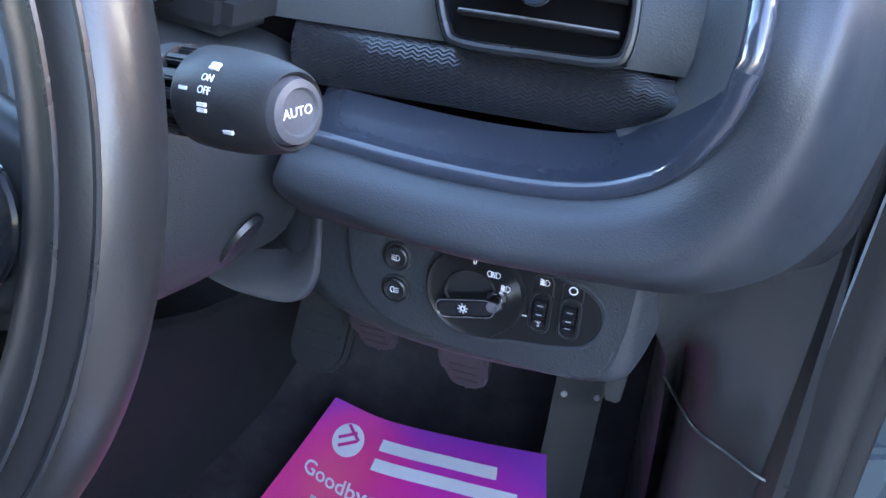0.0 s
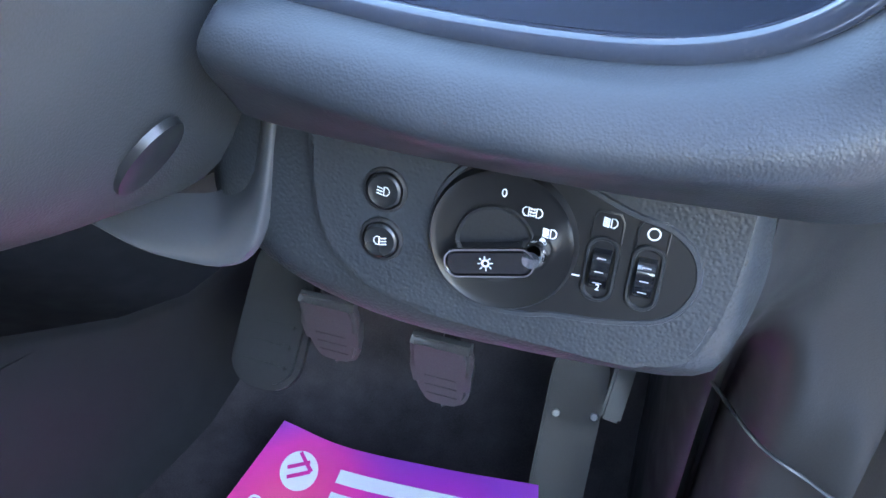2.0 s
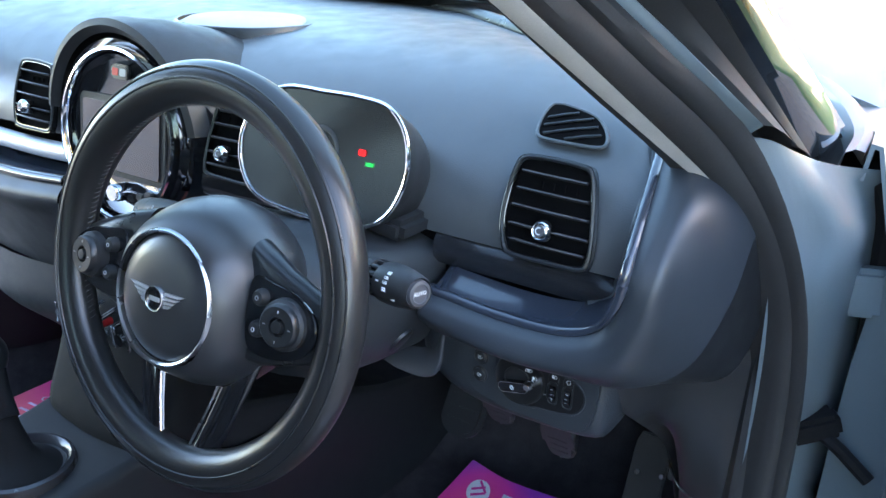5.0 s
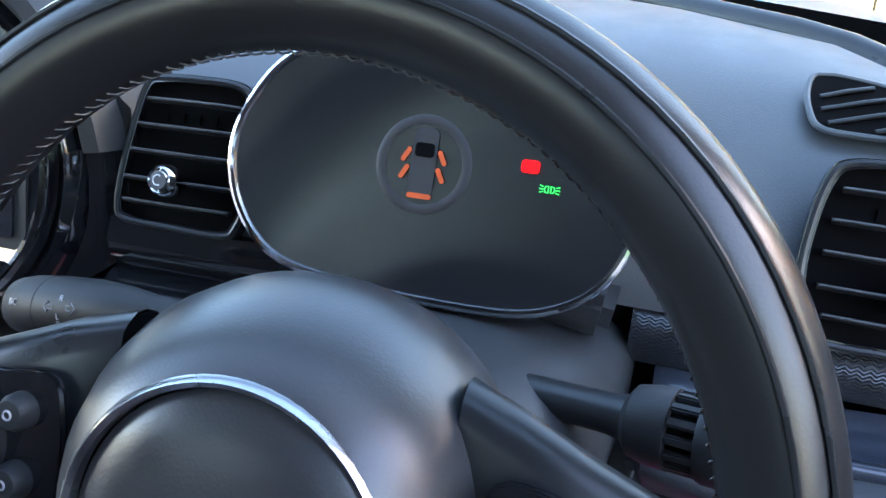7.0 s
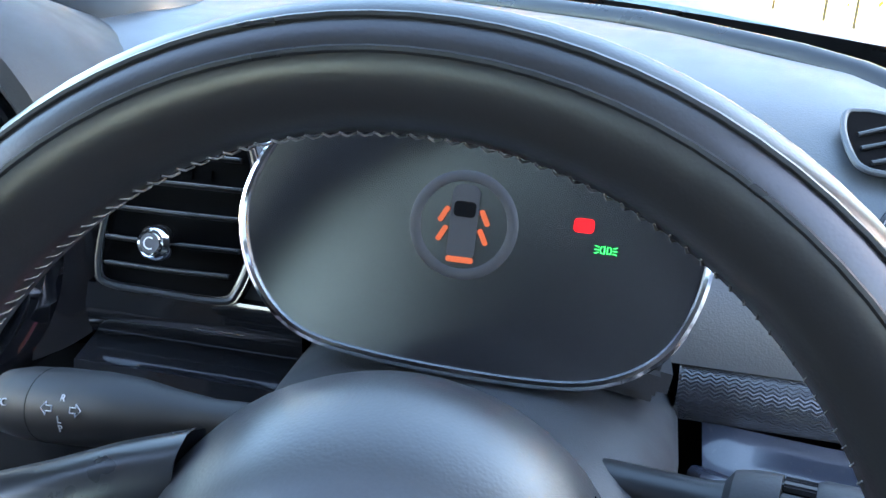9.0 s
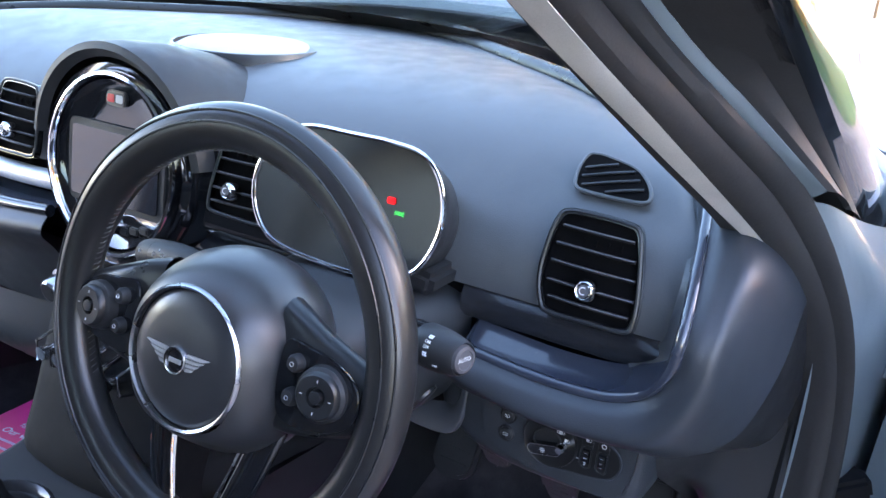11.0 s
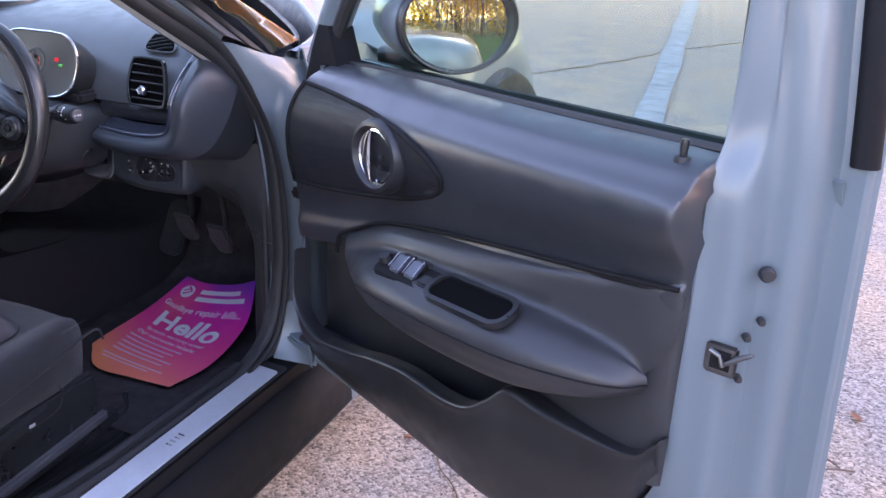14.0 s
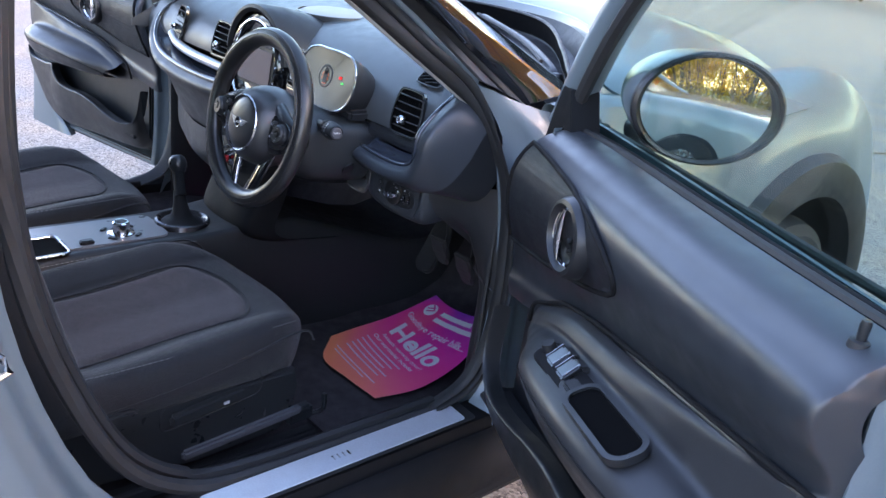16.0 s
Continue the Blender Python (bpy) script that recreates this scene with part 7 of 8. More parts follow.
fr = thing("footrest", "black moulded plastic driver footrest", "footrest", m=at_face(0.28, 0.64, 0.47, 30))
part("pad", slab(rrect(0.075, 0.15, 0.03), 0.02, Matrix.Translation((0, 0.02, 0)), 0.006), DARK, fr)
for q in range(6):
    part("rib", box(0.05, 0.005, 0.004, Matrix.Translation((0, -0.03 + 0.02 * q, 0.0205)), 0.0015), DARK, fr)


# ---- floor mats and paper mats ----
def floor_mat(x):
    rows = []
    for k in range(9):
        u = -1 + k / 4
        rows.append([Vector((x + u * (0.21 + 0.02 * v), y, z + 0.002 * noise.noise((u * 3, v * 5, x)))) for v, (y, z) in enumerate(((0.10, 0.266), (0.3, 0.266), (0.5, 0.267), (0.62, 0.271), (0.74, 0.295), (0.8, 0.34)))])
    return solo("floor_mat", shell(patch(rows, 2, 3), 0.006), CARPET, "black carpet floor mat in the footwell", "floor mat", group="floor mats")


floor_mat(0.40)
floor_mat(-0.42)


def paper_material():
    m = mat("printed_paper", (0.8, 0.05, 0.3), 0.45, var=0.03)
    nt = m.node_tree
    N, L = nt.nodes, nt.links
    uv = N.new("ShaderNodeUVMap")
    uv.uv_map = "sheet"
    sp = N.new("ShaderNodeSeparateXYZ")
    L.new(uv.outputs[0], sp.inputs[0])
    nz = N.new("ShaderNodeTexNoise")
    nz.inputs["Scale"].default_value, nz.inputs["Detail"].default_value = 1.6, 1.0
    L.new(uv.outputs[0], nz.inputs["Vector"])
    ad = N.new("ShaderNodeMath")
    ad.operation = "MULTIPLY_ADD"
    ad.inputs[1].default_value = 0.34
    L.new(nz.outputs[0], ad.inputs[0])
    ma = N.new("ShaderNodeMath")
    ma.operation = "MULTIPLY_ADD"
    ma.inputs[1].default_value = 0.12
    L.new(sp.outputs[0], ma.inputs[0])
    L.new(sp.outputs[1], ma.inputs[2])
    sb = N.new("ShaderNodeMath")
    sb.operation = "SUBTRACT"
    sb.inputs[1].default_value = 0.21
    L.new(ma.outputs[0], ad.inputs[2])
    L.new(ad.outputs[0], sb.inputs[0])
    r = N.new("ShaderNodeValToRGB")
    e = r.color_ramp.elements
    e[0].position, e[0].color = 0.0, (0.93, 0.27, 0.13, 1)
    e[1].position, e[1].color = 1.0, (0.30, 0.05, 0.52, 1)
    for p, c in ((0.25, (0.95, 0.15, 0.23, 1)), (0.5, (0.94, 0.06, 0.30, 1)), (0.72, (0.88, 0.04, 0.40, 1)), (0.86, (0.62, 0.04, 0.48, 1))):
        e.new(p).color = c
    ds = N.new("ShaderNodeVectorMath")
    ds.operation = "DISTANCE"
    ds.inputs[1].default_value = (0.24, 0.82, 0.0)
    L.new(uv.outputs[0], ds.inputs[0])
    bl = N.new("ShaderNodeMapRange")
    bl.inputs[1].default_value, bl.inputs[2].default_value, bl.inputs[3].default_value, bl.inputs[4].default_value = 0.06, 0.36, 0.36, 0.0
    bl.interpolation_type = "SMOOTHSTEP"
    L.new(ds.outputs["Value"], bl.inputs[0])
    sp2 = N.new("ShaderNodeMath")
    sp2.operation = "SUBTRACT"
    L.new(sb.outputs[0], sp2.inputs[0])
    L.new(bl.outputs[0], sp2.inputs[1])
    L.new(sp2.outputs[0], r.inputs[0])
    L.new(r.outputs[0], N["Principled BSDF"].inputs["Base Color"])
    return m


PAPER = paper_material()


def paper_mat(left, bottom, right, top, dx=0.0, detailed=True):
    """A printed sheet between four edge curves; print is laid on by the same map."""
    L_, B_, R_, T_ = (cr([Vector(p) + Vector((dx, 0, 0)) for p in c], 12) for c in (left, bottom, right, top))

    def along(c, s):
        f = min(max(s, 0.0), 1.0) * (len(c) - 1)
        i = min(int(f), len(c) - 2)
        return c[i] * (1 - (f - i)) + c[i + 1] * (f - i)

    def at(a, b, h=0.0):
        p = along(L_, b) * (1 - a) + along(R_, b) * a + along(B_, a) * (1 - b) + along(T_, a) * b
        p -= L_[0] * (1 - a) * (1 - b) + R_[0] * a * (1 - b) + L_[-1] * (1 - a) * b + R_[-1] * a * b
        return p + Vector((0, 0, h + 0.002 * math.sin(7 * b + 3 * a)))

    t = thing("paper_mat", "printed pink and purple paper floor mat with white writing", "paper mat", tuple(at(0.5, 0.5)), group="paper mats")
    n = 28
    bm = grid([[at(i / n, j / n) for j in range(n + 1)] for i in range(n + 1)])
    ly = bm.loops.layers.uv.new("sheet")
    bm.verts.index_update()
    for f in bm.faces:
        for lo in f.loops:
            i = lo.vert.index
            lo[ly].uv = ((i // (n + 1)) / n, (i % (n + 1)) / n)
    part("sheet", bm, PAPER, t)

    def flat(a, b, h):
        """A place on the sheet by straight lines between its square corners."""
        c0 = L_[0].lerp(L_[-1], -0.12) if detailed else L_[0]
        w = c0.lerp(R_[0], a).lerp(L_[-1].lerp(R_[-1], a), b)
        u, v = a, b
        for q in range(5):
            p, pu, pv = at(u, v), at(u + 0.01, v), at(u, v + 0.01)
            m = Matrix((((pu.x - p.x) * 100, (pv.x - p.x) * 100), ((pu.y - p.y) * 100, (pv.y - p.y) * 100)))
            d = m.inverted_safe() @ Vector((w.x - p.x, w.y - p.y))
            u, v = min(max(u + d.x, 0.0), 1.0), min(max(v + d.y, 0.0), 1.0)
        return at(u, v, h).lerp(at(a, b, h), min(1.0, max(0.0, (b - 0.55) / 0.2)))

    def lay(name, body, a, b, size, wide=1.0, material=None, bold=0.012):
        """Flat print of that height, from the point (a, b) to the right; body None: a plain bar of the given width."""
        if body is None:
            nn = max(2, int(wide * 30))
            rows = [[flat(a + wide * i / nn, b - size / 2 + size * j, 0.0012) for j in (0, 1)] for i in range(nn + 1)]
            return part(name, grid(rows), material or WHITE, t)
        ob = text(name, body, 1.0, None, material or WHITE, t, align="LEFT", extrude=0.0, bold=bold)
        xs = [v.co.x for v in ob.data.vertices]
        k = wide / (max(xs) - min(xs))
        x0 = min(xs)
        for v in ob.data.vertices:
            v.co = flat(a + (v.co.x - x0) * k, b + v.co.y * size, 0.0012)
        return ob

    disc_rows = [[at(0.20 + 0.085 * r * math.cos(2 * math.pi * k / 28), 0.875 + 0.062 * r * math.sin(2 * math.pi * k / 28), 0.0010) for k in range(29)] for r in (0.0, 1.0)]
    part("emblem", grid(disc_rows), WHITE, t, "white round emblem")
    for q, (da, db, an) in enumerate(((-0.01, 0.012, 35), (0.01, -0.014, 35), (0.012, 0.03, -30))):
        c, s = math.cos(radians(an)), math.sin(radians(an))
        rows = [[at(0.20 + da + c * u * 0.05 - s * v * 0.008, 0.875 + db + s * u * 0.04 + c * v * 0.006, 0.0022) for v in (-1, 1)] for u in (-1, 0, 1)]
        part("emblem_stroke", grid(rows), PINKPRINT, t)
    lay("brand_bar", None, 0.36, 0.905, 0.042, 0.46)
    lay("brand_bar", None, 0.36, 0.835, 0.042, 0.54)
    lay("slogan", "Goodbye repair bills...", 0.07, 0.725, 0.062, 0.87)
    lay("greeting", "Hello", 0.16, 0.585, 0.19, 0.74, None, 0.03)
    lay("line", "fantastic warranty cover!", 0.17, 0.475, 0.045, 0.70)
    lay("line", "Our warranties include:", 0.13, 0.415, 0.05, 0.70)
    for q in range(5):
        lay("small_line", None, 0.12 + 0.012 * q, 0.355 - 0.047 * q, 0.014, 0.62 - 0.06 * (q % 3), LILAC)
    lay("small_line", None, 0.16, 0.09, 0.012, 0.66, LILAC)
    lay("small_line", None, 0.2, 0.055, 0.010, 0.5, LILAC)
    return t


PINKPRINT = mat("pink_print", (0.75, 0.03, 0.32), 0.5)
LILAC = mat("pale_print", (0.75, 0.55, 0.68), 0.5)
paper_mat([(0.262, 0.335, 0.288), (0.254, 0.51, 0.294), (0.270, 0.680, 0.334)], [(0.262, 0.335, 0.288), (0.345, 0.258, 0.285), (0.45, 0.255, 0.285), (0.552, 0.262, 0.285)],
          [(0.552, 0.262, 0.285), (0.583, 0.38, 0.300), (0.590, 0.50, 0.345), (0.566, 0.58, 0.424)], [(0.270, 0.680, 0.334), (0.35, 0.662, 0.336), (0.46, 0.632, 0.368), (0.566, 0.58, 0.424)])
paper_mat([(-0.60, 0.25, 0.288), (-0.61, 0.45, 0.29), (-0.60, 0.66, 0.315)], [(-0.60, 0.25, 0.288), (-0.5, 0.24, 0.287), (-0.4, 0.24, 0.287), (-0.30, 0.26, 0.287)],
          [(-0.30, 0.26, 0.287), (-0.29, 0.4, 0.29), (-0.29, 0.52, 0.292), (-0.28, 0.66, 0.315)], [(-0.60, 0.66, 0.315), (-0.5, 0.665, 0.317), (-0.38, 0.665, 0.317), (-0.28, 0.66, 0.315)])

# ---- verge, trees and a neighbouring car, seen in the door mirror ----
GRASS = mat("green_grass", (0.07, 0.15, 0.03), 0.9, var=0.5, scale=0.8, bump=0.5, bscale=60)
rows = []
for k in range(31):
    x = -40 + 3 * k
    rows.append([(6.6 + 0.4 * math.sin(x * 0.3), x, GROUND_Z + 0.012), (7.2, x, GROUND_Z + 0.1), (14, x, GROUND_Z + 0.2 + 0.08 * math.sin(x)), (60, x, GROUND_Z + 0.4)])
solo("grass_verge", grid(rows), GRASS, "green grass verge beside the yard", "grass", kind="structure")


def leaf_material(name, col):
    """Thin leaves that let light through."""
    m = mat(name, col, 0.7, var=0.45, scale=0.9)
    N, L = m.node_tree.nodes, m.node_tree.links
    tr = N.new("ShaderNodeBsdfTranslucent")
    tr.inputs[0].default_value = (*col, 1)
    mx = N.new("ShaderNodeMixShader")
    mx.inputs[0].default_value = 0.5
    L.new(N["Principled BSDF"].outputs[0], mx.inputs[1])
    L.new(tr.outputs[0], mx.inputs[2])
    L.new(mx.outputs[0], N["Material Output"].inputs[0])
    return m


BARK = mat("grey_brown_bark", (0.2, 0.14, 0.08), 0.9, var=0.4, scale=8)
LEAF = leaf_material("golden_leaves", (0.86, 0.50, 0.04))
BRUSH = leaf_material("dry_olive_leaves", (0.42, 0.30, 0.05))


def leaf_mesh(centres, spread, each, size, r, material, name):
    vs, fs = [], []
    for tip in centres:
        for q in range(each):
            c = tip + Vector((r.gauss(0, spread), r.gauss(0, spread), r.gauss(0, spread * 1.2)))
            a = Vector((r.uniform(-1, 1), r.uniform(-1, 1), r.uniform(-1, 1))).normalized() * size
            b = Vector((r.uniform(-1, 1), r.uniform(-1, 1), r.uniform(-1, 1))).normalized() * size * 0.65
            i = len(vs)
            vs += [c - a, c + b, c + a, c - b]
            fs.append((i, i + 1, i + 2, i + 3))
    me = bpy.data.meshes.new(name)
    me.from_pydata(vs, [], fs)
    me.materials.append(material)
    return new(name, me)


def tree(x, y, h, seed, low=0.06, each=46, leaf=0.06, spread=0.26):
    """A slim birch-like tree with forked limbs and clumps of many small leaves."""
    r = random.Random(seed)
    t = thing("autumn_tree", "slim tree with golden autumn leaves and bare upper twigs", "tree", (x, y, GROUND_Z + 0.2), group="trees beside the yard")
    lean = Vector((r.uniform(-0.3, 0.3), r.uniform(-0.3, 0.3), 0))
    trunk = [Vector((x, y, GROUND_Z)) + lean * (s * s) + Vector((0.1 * math.sin(5 * s + seed), 0, h * s)) for s in [k / 8 for k in range(9)]]
    part("trunk", tube(trunk, [0.085 * (1 - 0.85 * k / 8) for k in range(9)], 7), BARK, t)
    limbs = bmesh.new()
    tips = []
    for k in range(18):
        s = low + (0.95 - low) * (k + r.random()) / 18
        i = int(s * 8)
        b0 = trunk[i].lerp(trunk[min(8, i + 1)], s * 8 - i)
        an = r.uniform(0, 6.28)
        ln = h * r.uniform(0.14, 0.28) * (1.25 - s)
        d = Vector((math.cos(an), math.sin(an), r.uniform(0.5, 1.3)))
        p1 = b0 + d * ln * 0.5
        p2 = p1 + Vector((d.x, d.y, d.z * 1.4)) * ln * 0.5
        tube([b0, p1, p2], [0.03, 0.018, 0.006], 5, bm=limbs)
        tips += [p1, p2]
        for q in range(4):
            e = p1.lerp(p2, r.random())
            f = e + Vector((r.uniform(-1, 1), r.uniform(-1, 1), r.uniform(0.2, 1))) * 0.6
            tube([e, f], [0.01, 0.003], 4, bm=limbs)
            tips.append(f)
    part("limbs", limbs, BARK, t)
    ob = leaf_mesh(tips, spread, each, leaf, r, LEAF, "crown")
    ob.parent = t
    ob.matrix_parent_inverse = t.matrix_basis.inverted()
    ob["kind"] = "stuff"
    return t


tr = random.Random(5)
for k in range(30):
    tree(13.5 + 2.4 * (k % 3) + tr.uniform(0, 1.5), -5 + k * 0.75 + tr.uniform(-0.4, 0.4), tr.uniform(6, 9), k + 20, 0.06, 80, 0.065, 0.30)
for k in range(24):
    tree(-30 + k * 2.5 + tr.uniform(-0.8, 0.8), 41 + tr.uniform(0, 6), tr.uniform(17, 23), k + 80, 0.04, 34, 0.2, 0.9)

# thicket under the trees
stems = bmesh.new()
clumps, dry = [], []
for k in range(640):
    x, y = tr.uniform(13.2, 19), tr.uniform(-6, 18)
    h = tr.uniform(1.2, 5.5)
    top = Vector((x + tr.uniform(-0.4, 0.4), y + tr.uniform(-0.4, 0.4), GROUND_Z + h))
    tube([(x, y, GROUND_Z + 0.1), top], [0.018, 0.005], 4, bm=stems)
    for q in range(5):
        f = tr.uniform(0.35, 1.0)
        (clumps if f * h > 1.0 else dry).append(Vector((x, y, GROUND_Z)).lerp(top, f))
    dry.append(Vector((x, y, GROUND_Z + 0.3)))
th = thing("thicket", "dense golden thicket of thin stems under the trees", "thicket", (16, 6, GROUND_Z + 0.2), kind="stuff")
part("stems", stems, BARK, th)
for ob in (leaf_mesh(clumps, 0.28, 24, 0.055, tr, LEAF, "foliage"), leaf_mesh(dry, 0.2, 16, 0.06, tr, BRUSH, "brush")):
    ob.parent = th
    ob.matrix_parent_inverse = th.matrix_basis.inverted()


def parked_car(x, y):
    """A pale car two bays along: lofted body, glasshouse, wheels and lamps; its nose points ahead."""
    t = thing("parked_car", "pale silver car parked two bays along", "car", m=Matrix.Translation((x, y, GROUND_Z)), group="")
    sec = []
    for yy, w, zt, zb in ((-4.16, 0.05, 0.64, 0.60), (-4.14, 0.5, 0.76, 0.5), (-4.1, 0.72, 0.85, 0.42), (-3.9, 0.82, 0.95, 0.3), (-3.2, 0.87, 0.98, 0.24), (-2.0, 0.88, 0.98, 0.24), (-1.2, 0.87, 0.98, 0.24), (-0.8, 0.86, 0.95, 0.24), (-0.35, 0.82, 0.88, 0.24), (-0.08, 0.7, 0.78, 0.28), (0.0, 0.55, 0.62, 0.36), (0.02, 0.4, 0.55, 0.4), (0.03, 0.05, 0.48, 0.46)):
        sec.append([(-w * 0.9, yy, zb), (-w, yy, zb + 0.15), (-w, yy, zt - 0.22), (-w * 0.95, yy, zt - 0.06), (-w * 0.7, yy, zt), (0, yy, zt + 0.03), (w * 0.7, yy, zt), (w * 0.95, yy, zt - 0.06), (w, yy, zt - 0.22), (w, yy, zb + 0.15), (w * 0.9, yy, zb)])
    part("body", patch([[Vector(p) for p in r] for r in sec], 3, 2), SILVER, t, "pale silver painted body")
    roof = [[(-w, yy, z - 0.02), (-w * 0.6, yy, z + 0.015), (0, yy, z + 0.03), (w * 0.6, yy, z + 0.015), (w, yy, z - 0.02)] for yy, w, z in ((-1.85, 0.56, 1.40), (-2.3, 0.6, 1.46), (-3.1, 0.58, 1.44), (-3.55, 0.54, 1.36))]
    part("roof", shell(grid(roof), 0.02), SILVER, t)
    part("windscreen", grid([[(-0.74, -1.15, 0.97), (-0.4, -1.08, 0.99), (0, -1.05, 1.0), (0.4, -1.08, 0.99), (0.74, -1.15, 0.97)], [(-0.56, -1.85, 1.39), (-0.3, -1.8, 1.41), (0, -1.78, 1.42), (0.3, -1.8, 1.41), (0.56, -1.85, 1.39)]]), CARGLASS, t, "dark sloping windscreen")
    part("rear_glass", grid([[(-0.54, -3.55, 1.35), (0, -3.6, 1.38), (0.54, -3.55, 1.35)], [(-0.7, -3.95, 0.95), (0, -4.0, 0.96), (0.7, -3.95, 0.95)]]), CARGLASS, t)
    for s in (1, -1):
        part("side_glass", grid([[(s * 0.8, yy, 0.96) for yy in (-1.2, -2.0, -2.9, -3.8)], [(s * 0.58, yy, 1.39) for yy in (-1.88, -2.2, -3.0, -3.5)]]), CARGLASS, t, "dark side glass")
        part("screen_pillar", tube([(s * 0.78, -1.13, 0.96), (s * 0.68, -1.5, 1.2), (s * 0.57, -1.86, 1.4)], 0.035, 8), SILVER, t)
        part("door_pillar", tube([(s * 0.81, -2.3, 0.96), (s * 0.6, -2.35, 1.42)], 0.04, 8), DARK, t)
        part("headlight", lathe([(0.0, 0.03), (0.08, 0.02), (0.12, -0.02)], 24, pose(s * 0.62, -0.14, 0.68, -70, 0, -s * 25), sy=0.7), CLEARLENS, t, "clear headlight")
        part("side_mirror", lathe([(0.0, 0.05), (0.05, 0.04), (0.08, 0.0), (0.06, -0.03), (0.0, -0.04)], 18, pose(s * 0.98, -1.3, 1.0, 90, 0, 0), sy=0.7), SILVER, t, "silver side mirror")
        for yy in (-0.75, -3.3):
            w = part("wheel", lathe([(0.12, 0.1), (0.19, 0.105), (0.2, 0.1), (0.29, 0.1), (0.315, 0.06), (0.315, -0.1), (0.1, -0.1)], 32, Matrix.Translation((s * 0.79, yy, 0.315)) @ pose(0, 0, 0, 0, 90 * s, 0)), TYRE, t)
            part("wheel_disc", lathe([(0.0, 0.108), (0.1, 0.112), (0.19, 0.107)], 24, Matrix.Translation((s * 0.79, yy, 0.315)) @ pose(0, 0, 0, 0, 90 * s, 0)), SATCHROME, w)
    return t


SILVER = mat("silver_car_paint", (0.3, 0.31, 0.3), 0.25, var=0.03, coat=0.8, scale=3, rvar=0.03)
CARGLASS = mat("dark_car_glass", (0.02, 0.025, 0.027), 0.04, coat=1.0, var=0.03, rvar=0.01)
CLEARLENS = mat("clear_lens", (0.6, 0.62, 0.64), 0.08, coat=1.0)
parked_car(4.6, 0.6)


# ---- worn line and crack in the yard, grass beyond it ----
LINE = mat("worn_white_line", (0.285, 0.29, 0.305), 0.85, var=0.5, scale=9, bump=0.6, bscale=160)
a, b = Vector((0.88, 4.5, GROUND_Z + 0.012)), Vector((-0.62, 19.6, GROUND_Z + 0.012))
solo("road_line", grid([[a.lerp(b, k / 20) + Vector(((0.10 + 0.06 * k / 20) * f + 0.012 * math.sin(5 * k + f), 0, 0)) for f in (-1, 0, 1)] for k in range(21)]), LINE, "worn pale line painted on the asphalt", "road line", kind="structure")
path = cr([(-0.9, 5.2, 0), (-0.45, 6.36, 0), (-0.2, 7.0, 0), (0.13, 8.05, 0), (0.5, 9.2, 0), (1.0, 10.4, 0), (1.7, 12.2, 0), (2.6, 14.5, 0)], 6)
solo("ground_crack", tube([p + Vector((rnd.uniform(-0.03, 0.03), 0, GROUND_Z + 0.008)) for p in path], 0.011, 6, flat=0.3), BARK, "dark crack running across the asphalt", "crack", kind="structure")
rows = [[(x, 30 + math.sin(x * 0.4), GROUND_Z + 0.012), (x, 31, GROUND_Z + 0.1), (x, 50, GROUND_Z + 0.3), (x, 90, GROUND_Z + 0.5)] for x in [0.5 + 2 * k for k in range(24)]]
solo("far_grass", grid(rows), GRASS, "green grass beyond the yard", "grass", kind="structure")

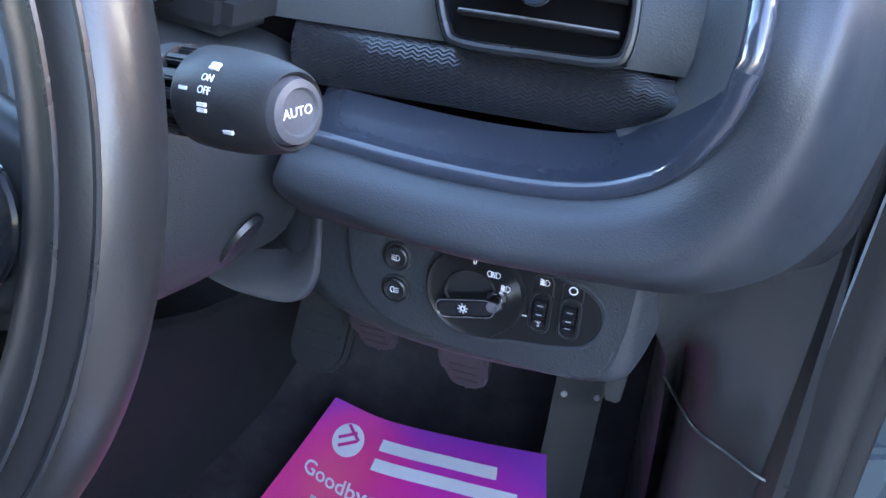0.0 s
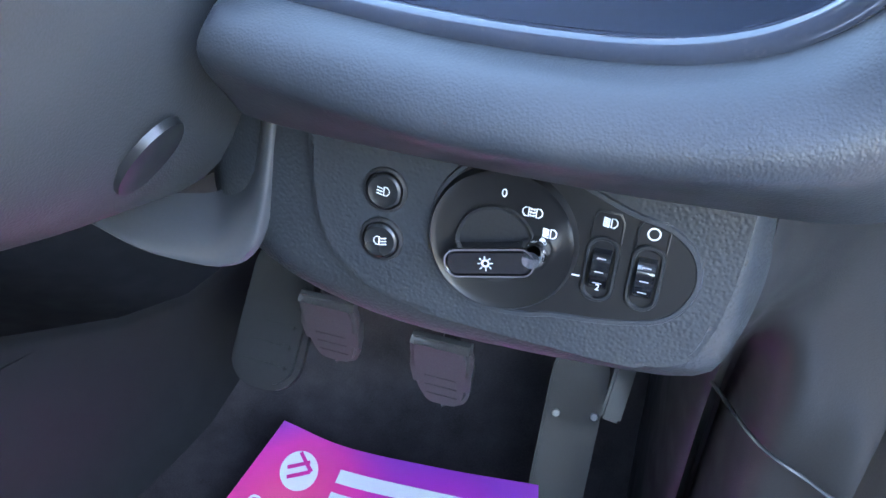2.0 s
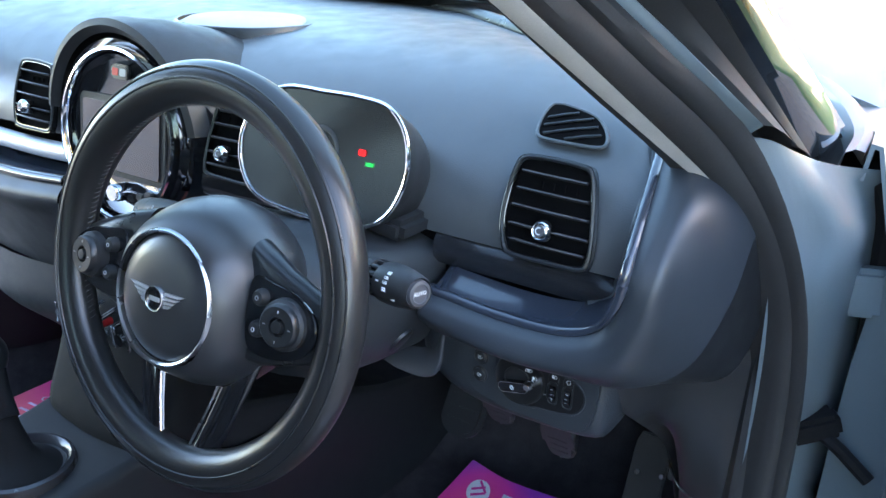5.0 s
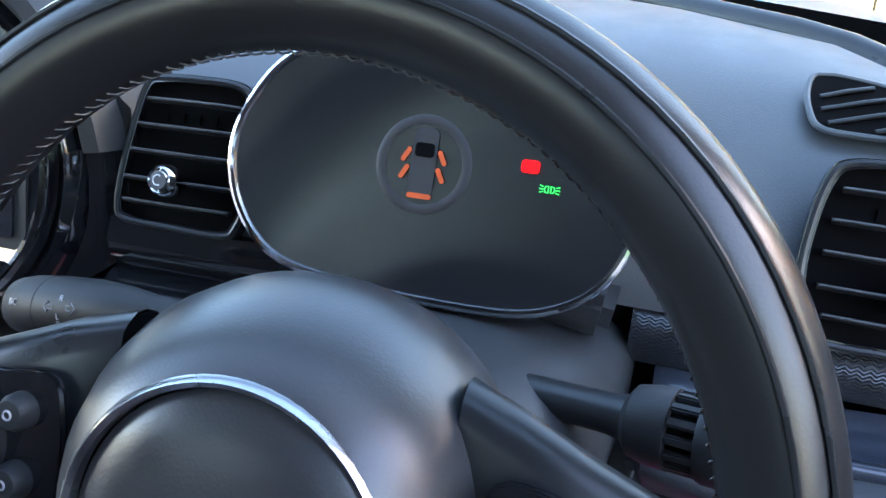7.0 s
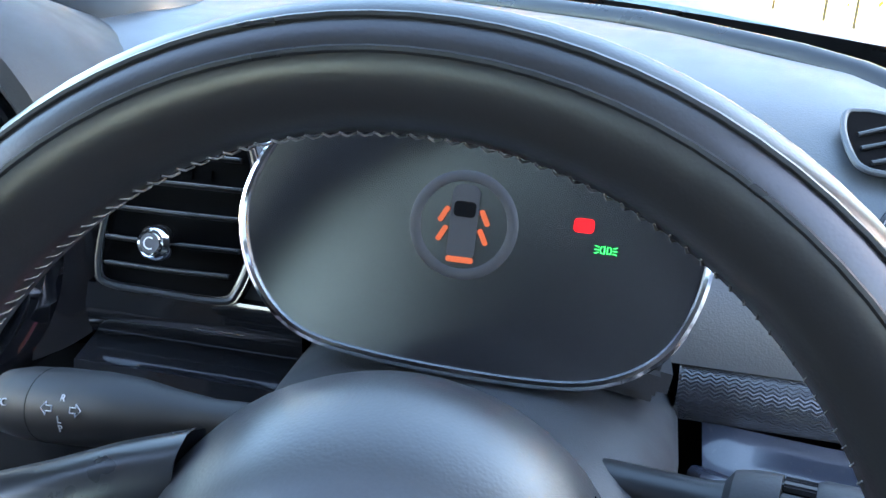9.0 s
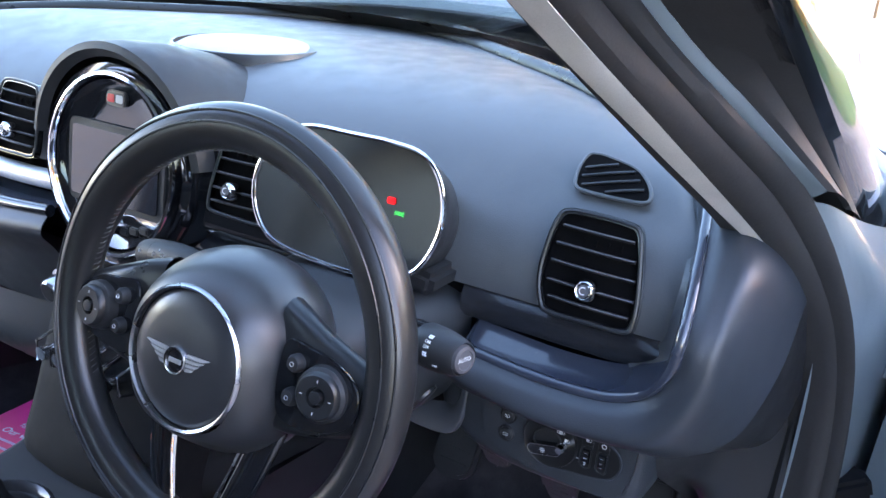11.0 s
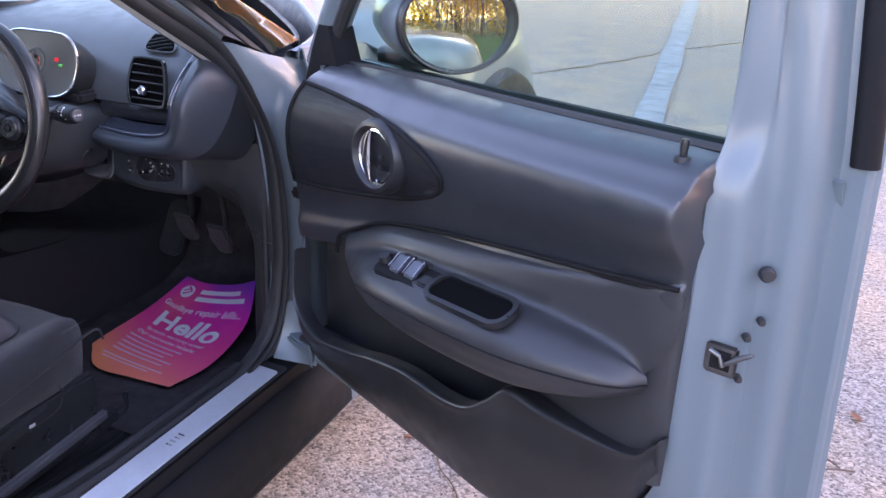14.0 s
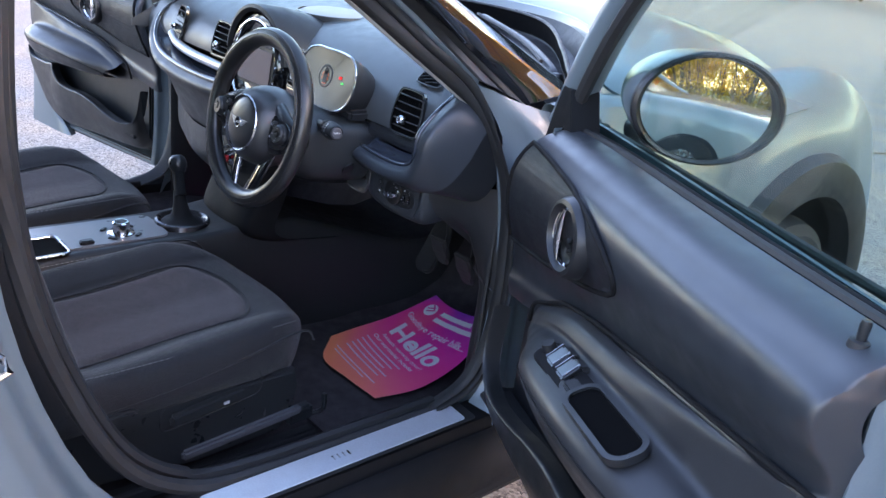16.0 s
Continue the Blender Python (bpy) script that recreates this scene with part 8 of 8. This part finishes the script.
# ---- twigs and dead leaves on the ground ----
TWIG = mat("dry_twig", (0.16, 0.10, 0.07), 0.9)
CHIP = mat("pale_stone_chip", (0.42, 0.37, 0.33), 0.85, var=0.5, scale=40)
DEAD = mat("dead_leaf", (0.26, 0.11, 0.06), 0.85, var=0.3)
for k in range(120):
    x, y = (rnd.uniform(0.95, 3.4), rnd.uniform(-0.6, 3.2)) if k % 3 else (rnd.uniform(0.95, 2.3), rnd.uniform(-0.2, 1.1))
    a = rnd.uniform(0, 6.28)
    ln = rnd.uniform(0.04, 0.16)
    d = Vector((math.cos(a), math.sin(a), 0))
    z = GROUND_Z + 0.008
    pts = [Vector((x, y, z)) + d * ln * s + Vector((-d.y, d.x, 0)) * 0.12 * ln * math.sin(3 * s + a) + Vector((0, 0, 0.004 * math.sin(3 * s))) for s in (0, 0.25, 0.5, 0.75, 1)]
    if k % 2:
        solo("twig", tube(pts, 0.0022, 5), TWIG, "thin dry twig lying on the asphalt", "twig", group="twigs on the ground")
    else:
        w = rnd.uniform(0.008, 0.016)
        rows = [[p + Vector((-d.y, d.x, 0)) * w * math.sin(math.pi * s) * f + Vector((0, 0, 0.004 * abs(f))) for f in (-1, 0, 1)] for p, s in zip([Vector((x, y, z)) + d * 0.05 * s for s in (0, 0.25, 0.5, 0.75, 1)], (0.02, 0.25, 0.5, 0.75, 0.98))]
        solo("dead_leaf", shell(grid(rows), 0.0006), DEAD, "curled brown dead leaf on the asphalt", "leaf", group="leaves on the ground")
root = cr([(1.06, 0.60, 0), (1.09, 0.545, 0), (1.14, 0.50, 0), (1.175, 0.45, 0), (1.20, 0.39, 0), (1.205, 0.34, 0)], 5)
solo("twig", tube([p + Vector((0, 0, GROUND_Z + 0.009)) for p in root], [0.0016 + 0.0012 * k / 25 for k in range(26)], 5), TWIG, "long curved dry root lying on the asphalt", "twig", group="twigs on the ground")
chips, chip_r = bmesh.new(), random.Random(31)
for k in range(900):
    x, y = chip_r.uniform(0.95, 3.0), chip_r.uniform(-0.7, 2.2)
    r = chip_r.uniform(0.0025, 0.006)
    v = [chips.verts.new((x + r * chip_r.uniform(0.6, 1) * math.cos(a), y + r * chip_r.uniform(0.6, 1) * math.sin(a), GROUND_Z + 0.005)) for a in (0, 1.5, 3.1, 4.6)]
    top = chips.verts.new((x, y, GROUND_Z + 0.007 + r))
    for q in range(4):
        chips.faces.new((v[q], v[(q + 1) % 4], top))
solo("stone_chips", chips, CHIP, "loose pale stone chips on the asphalt", "stone chips", kind="stuff")
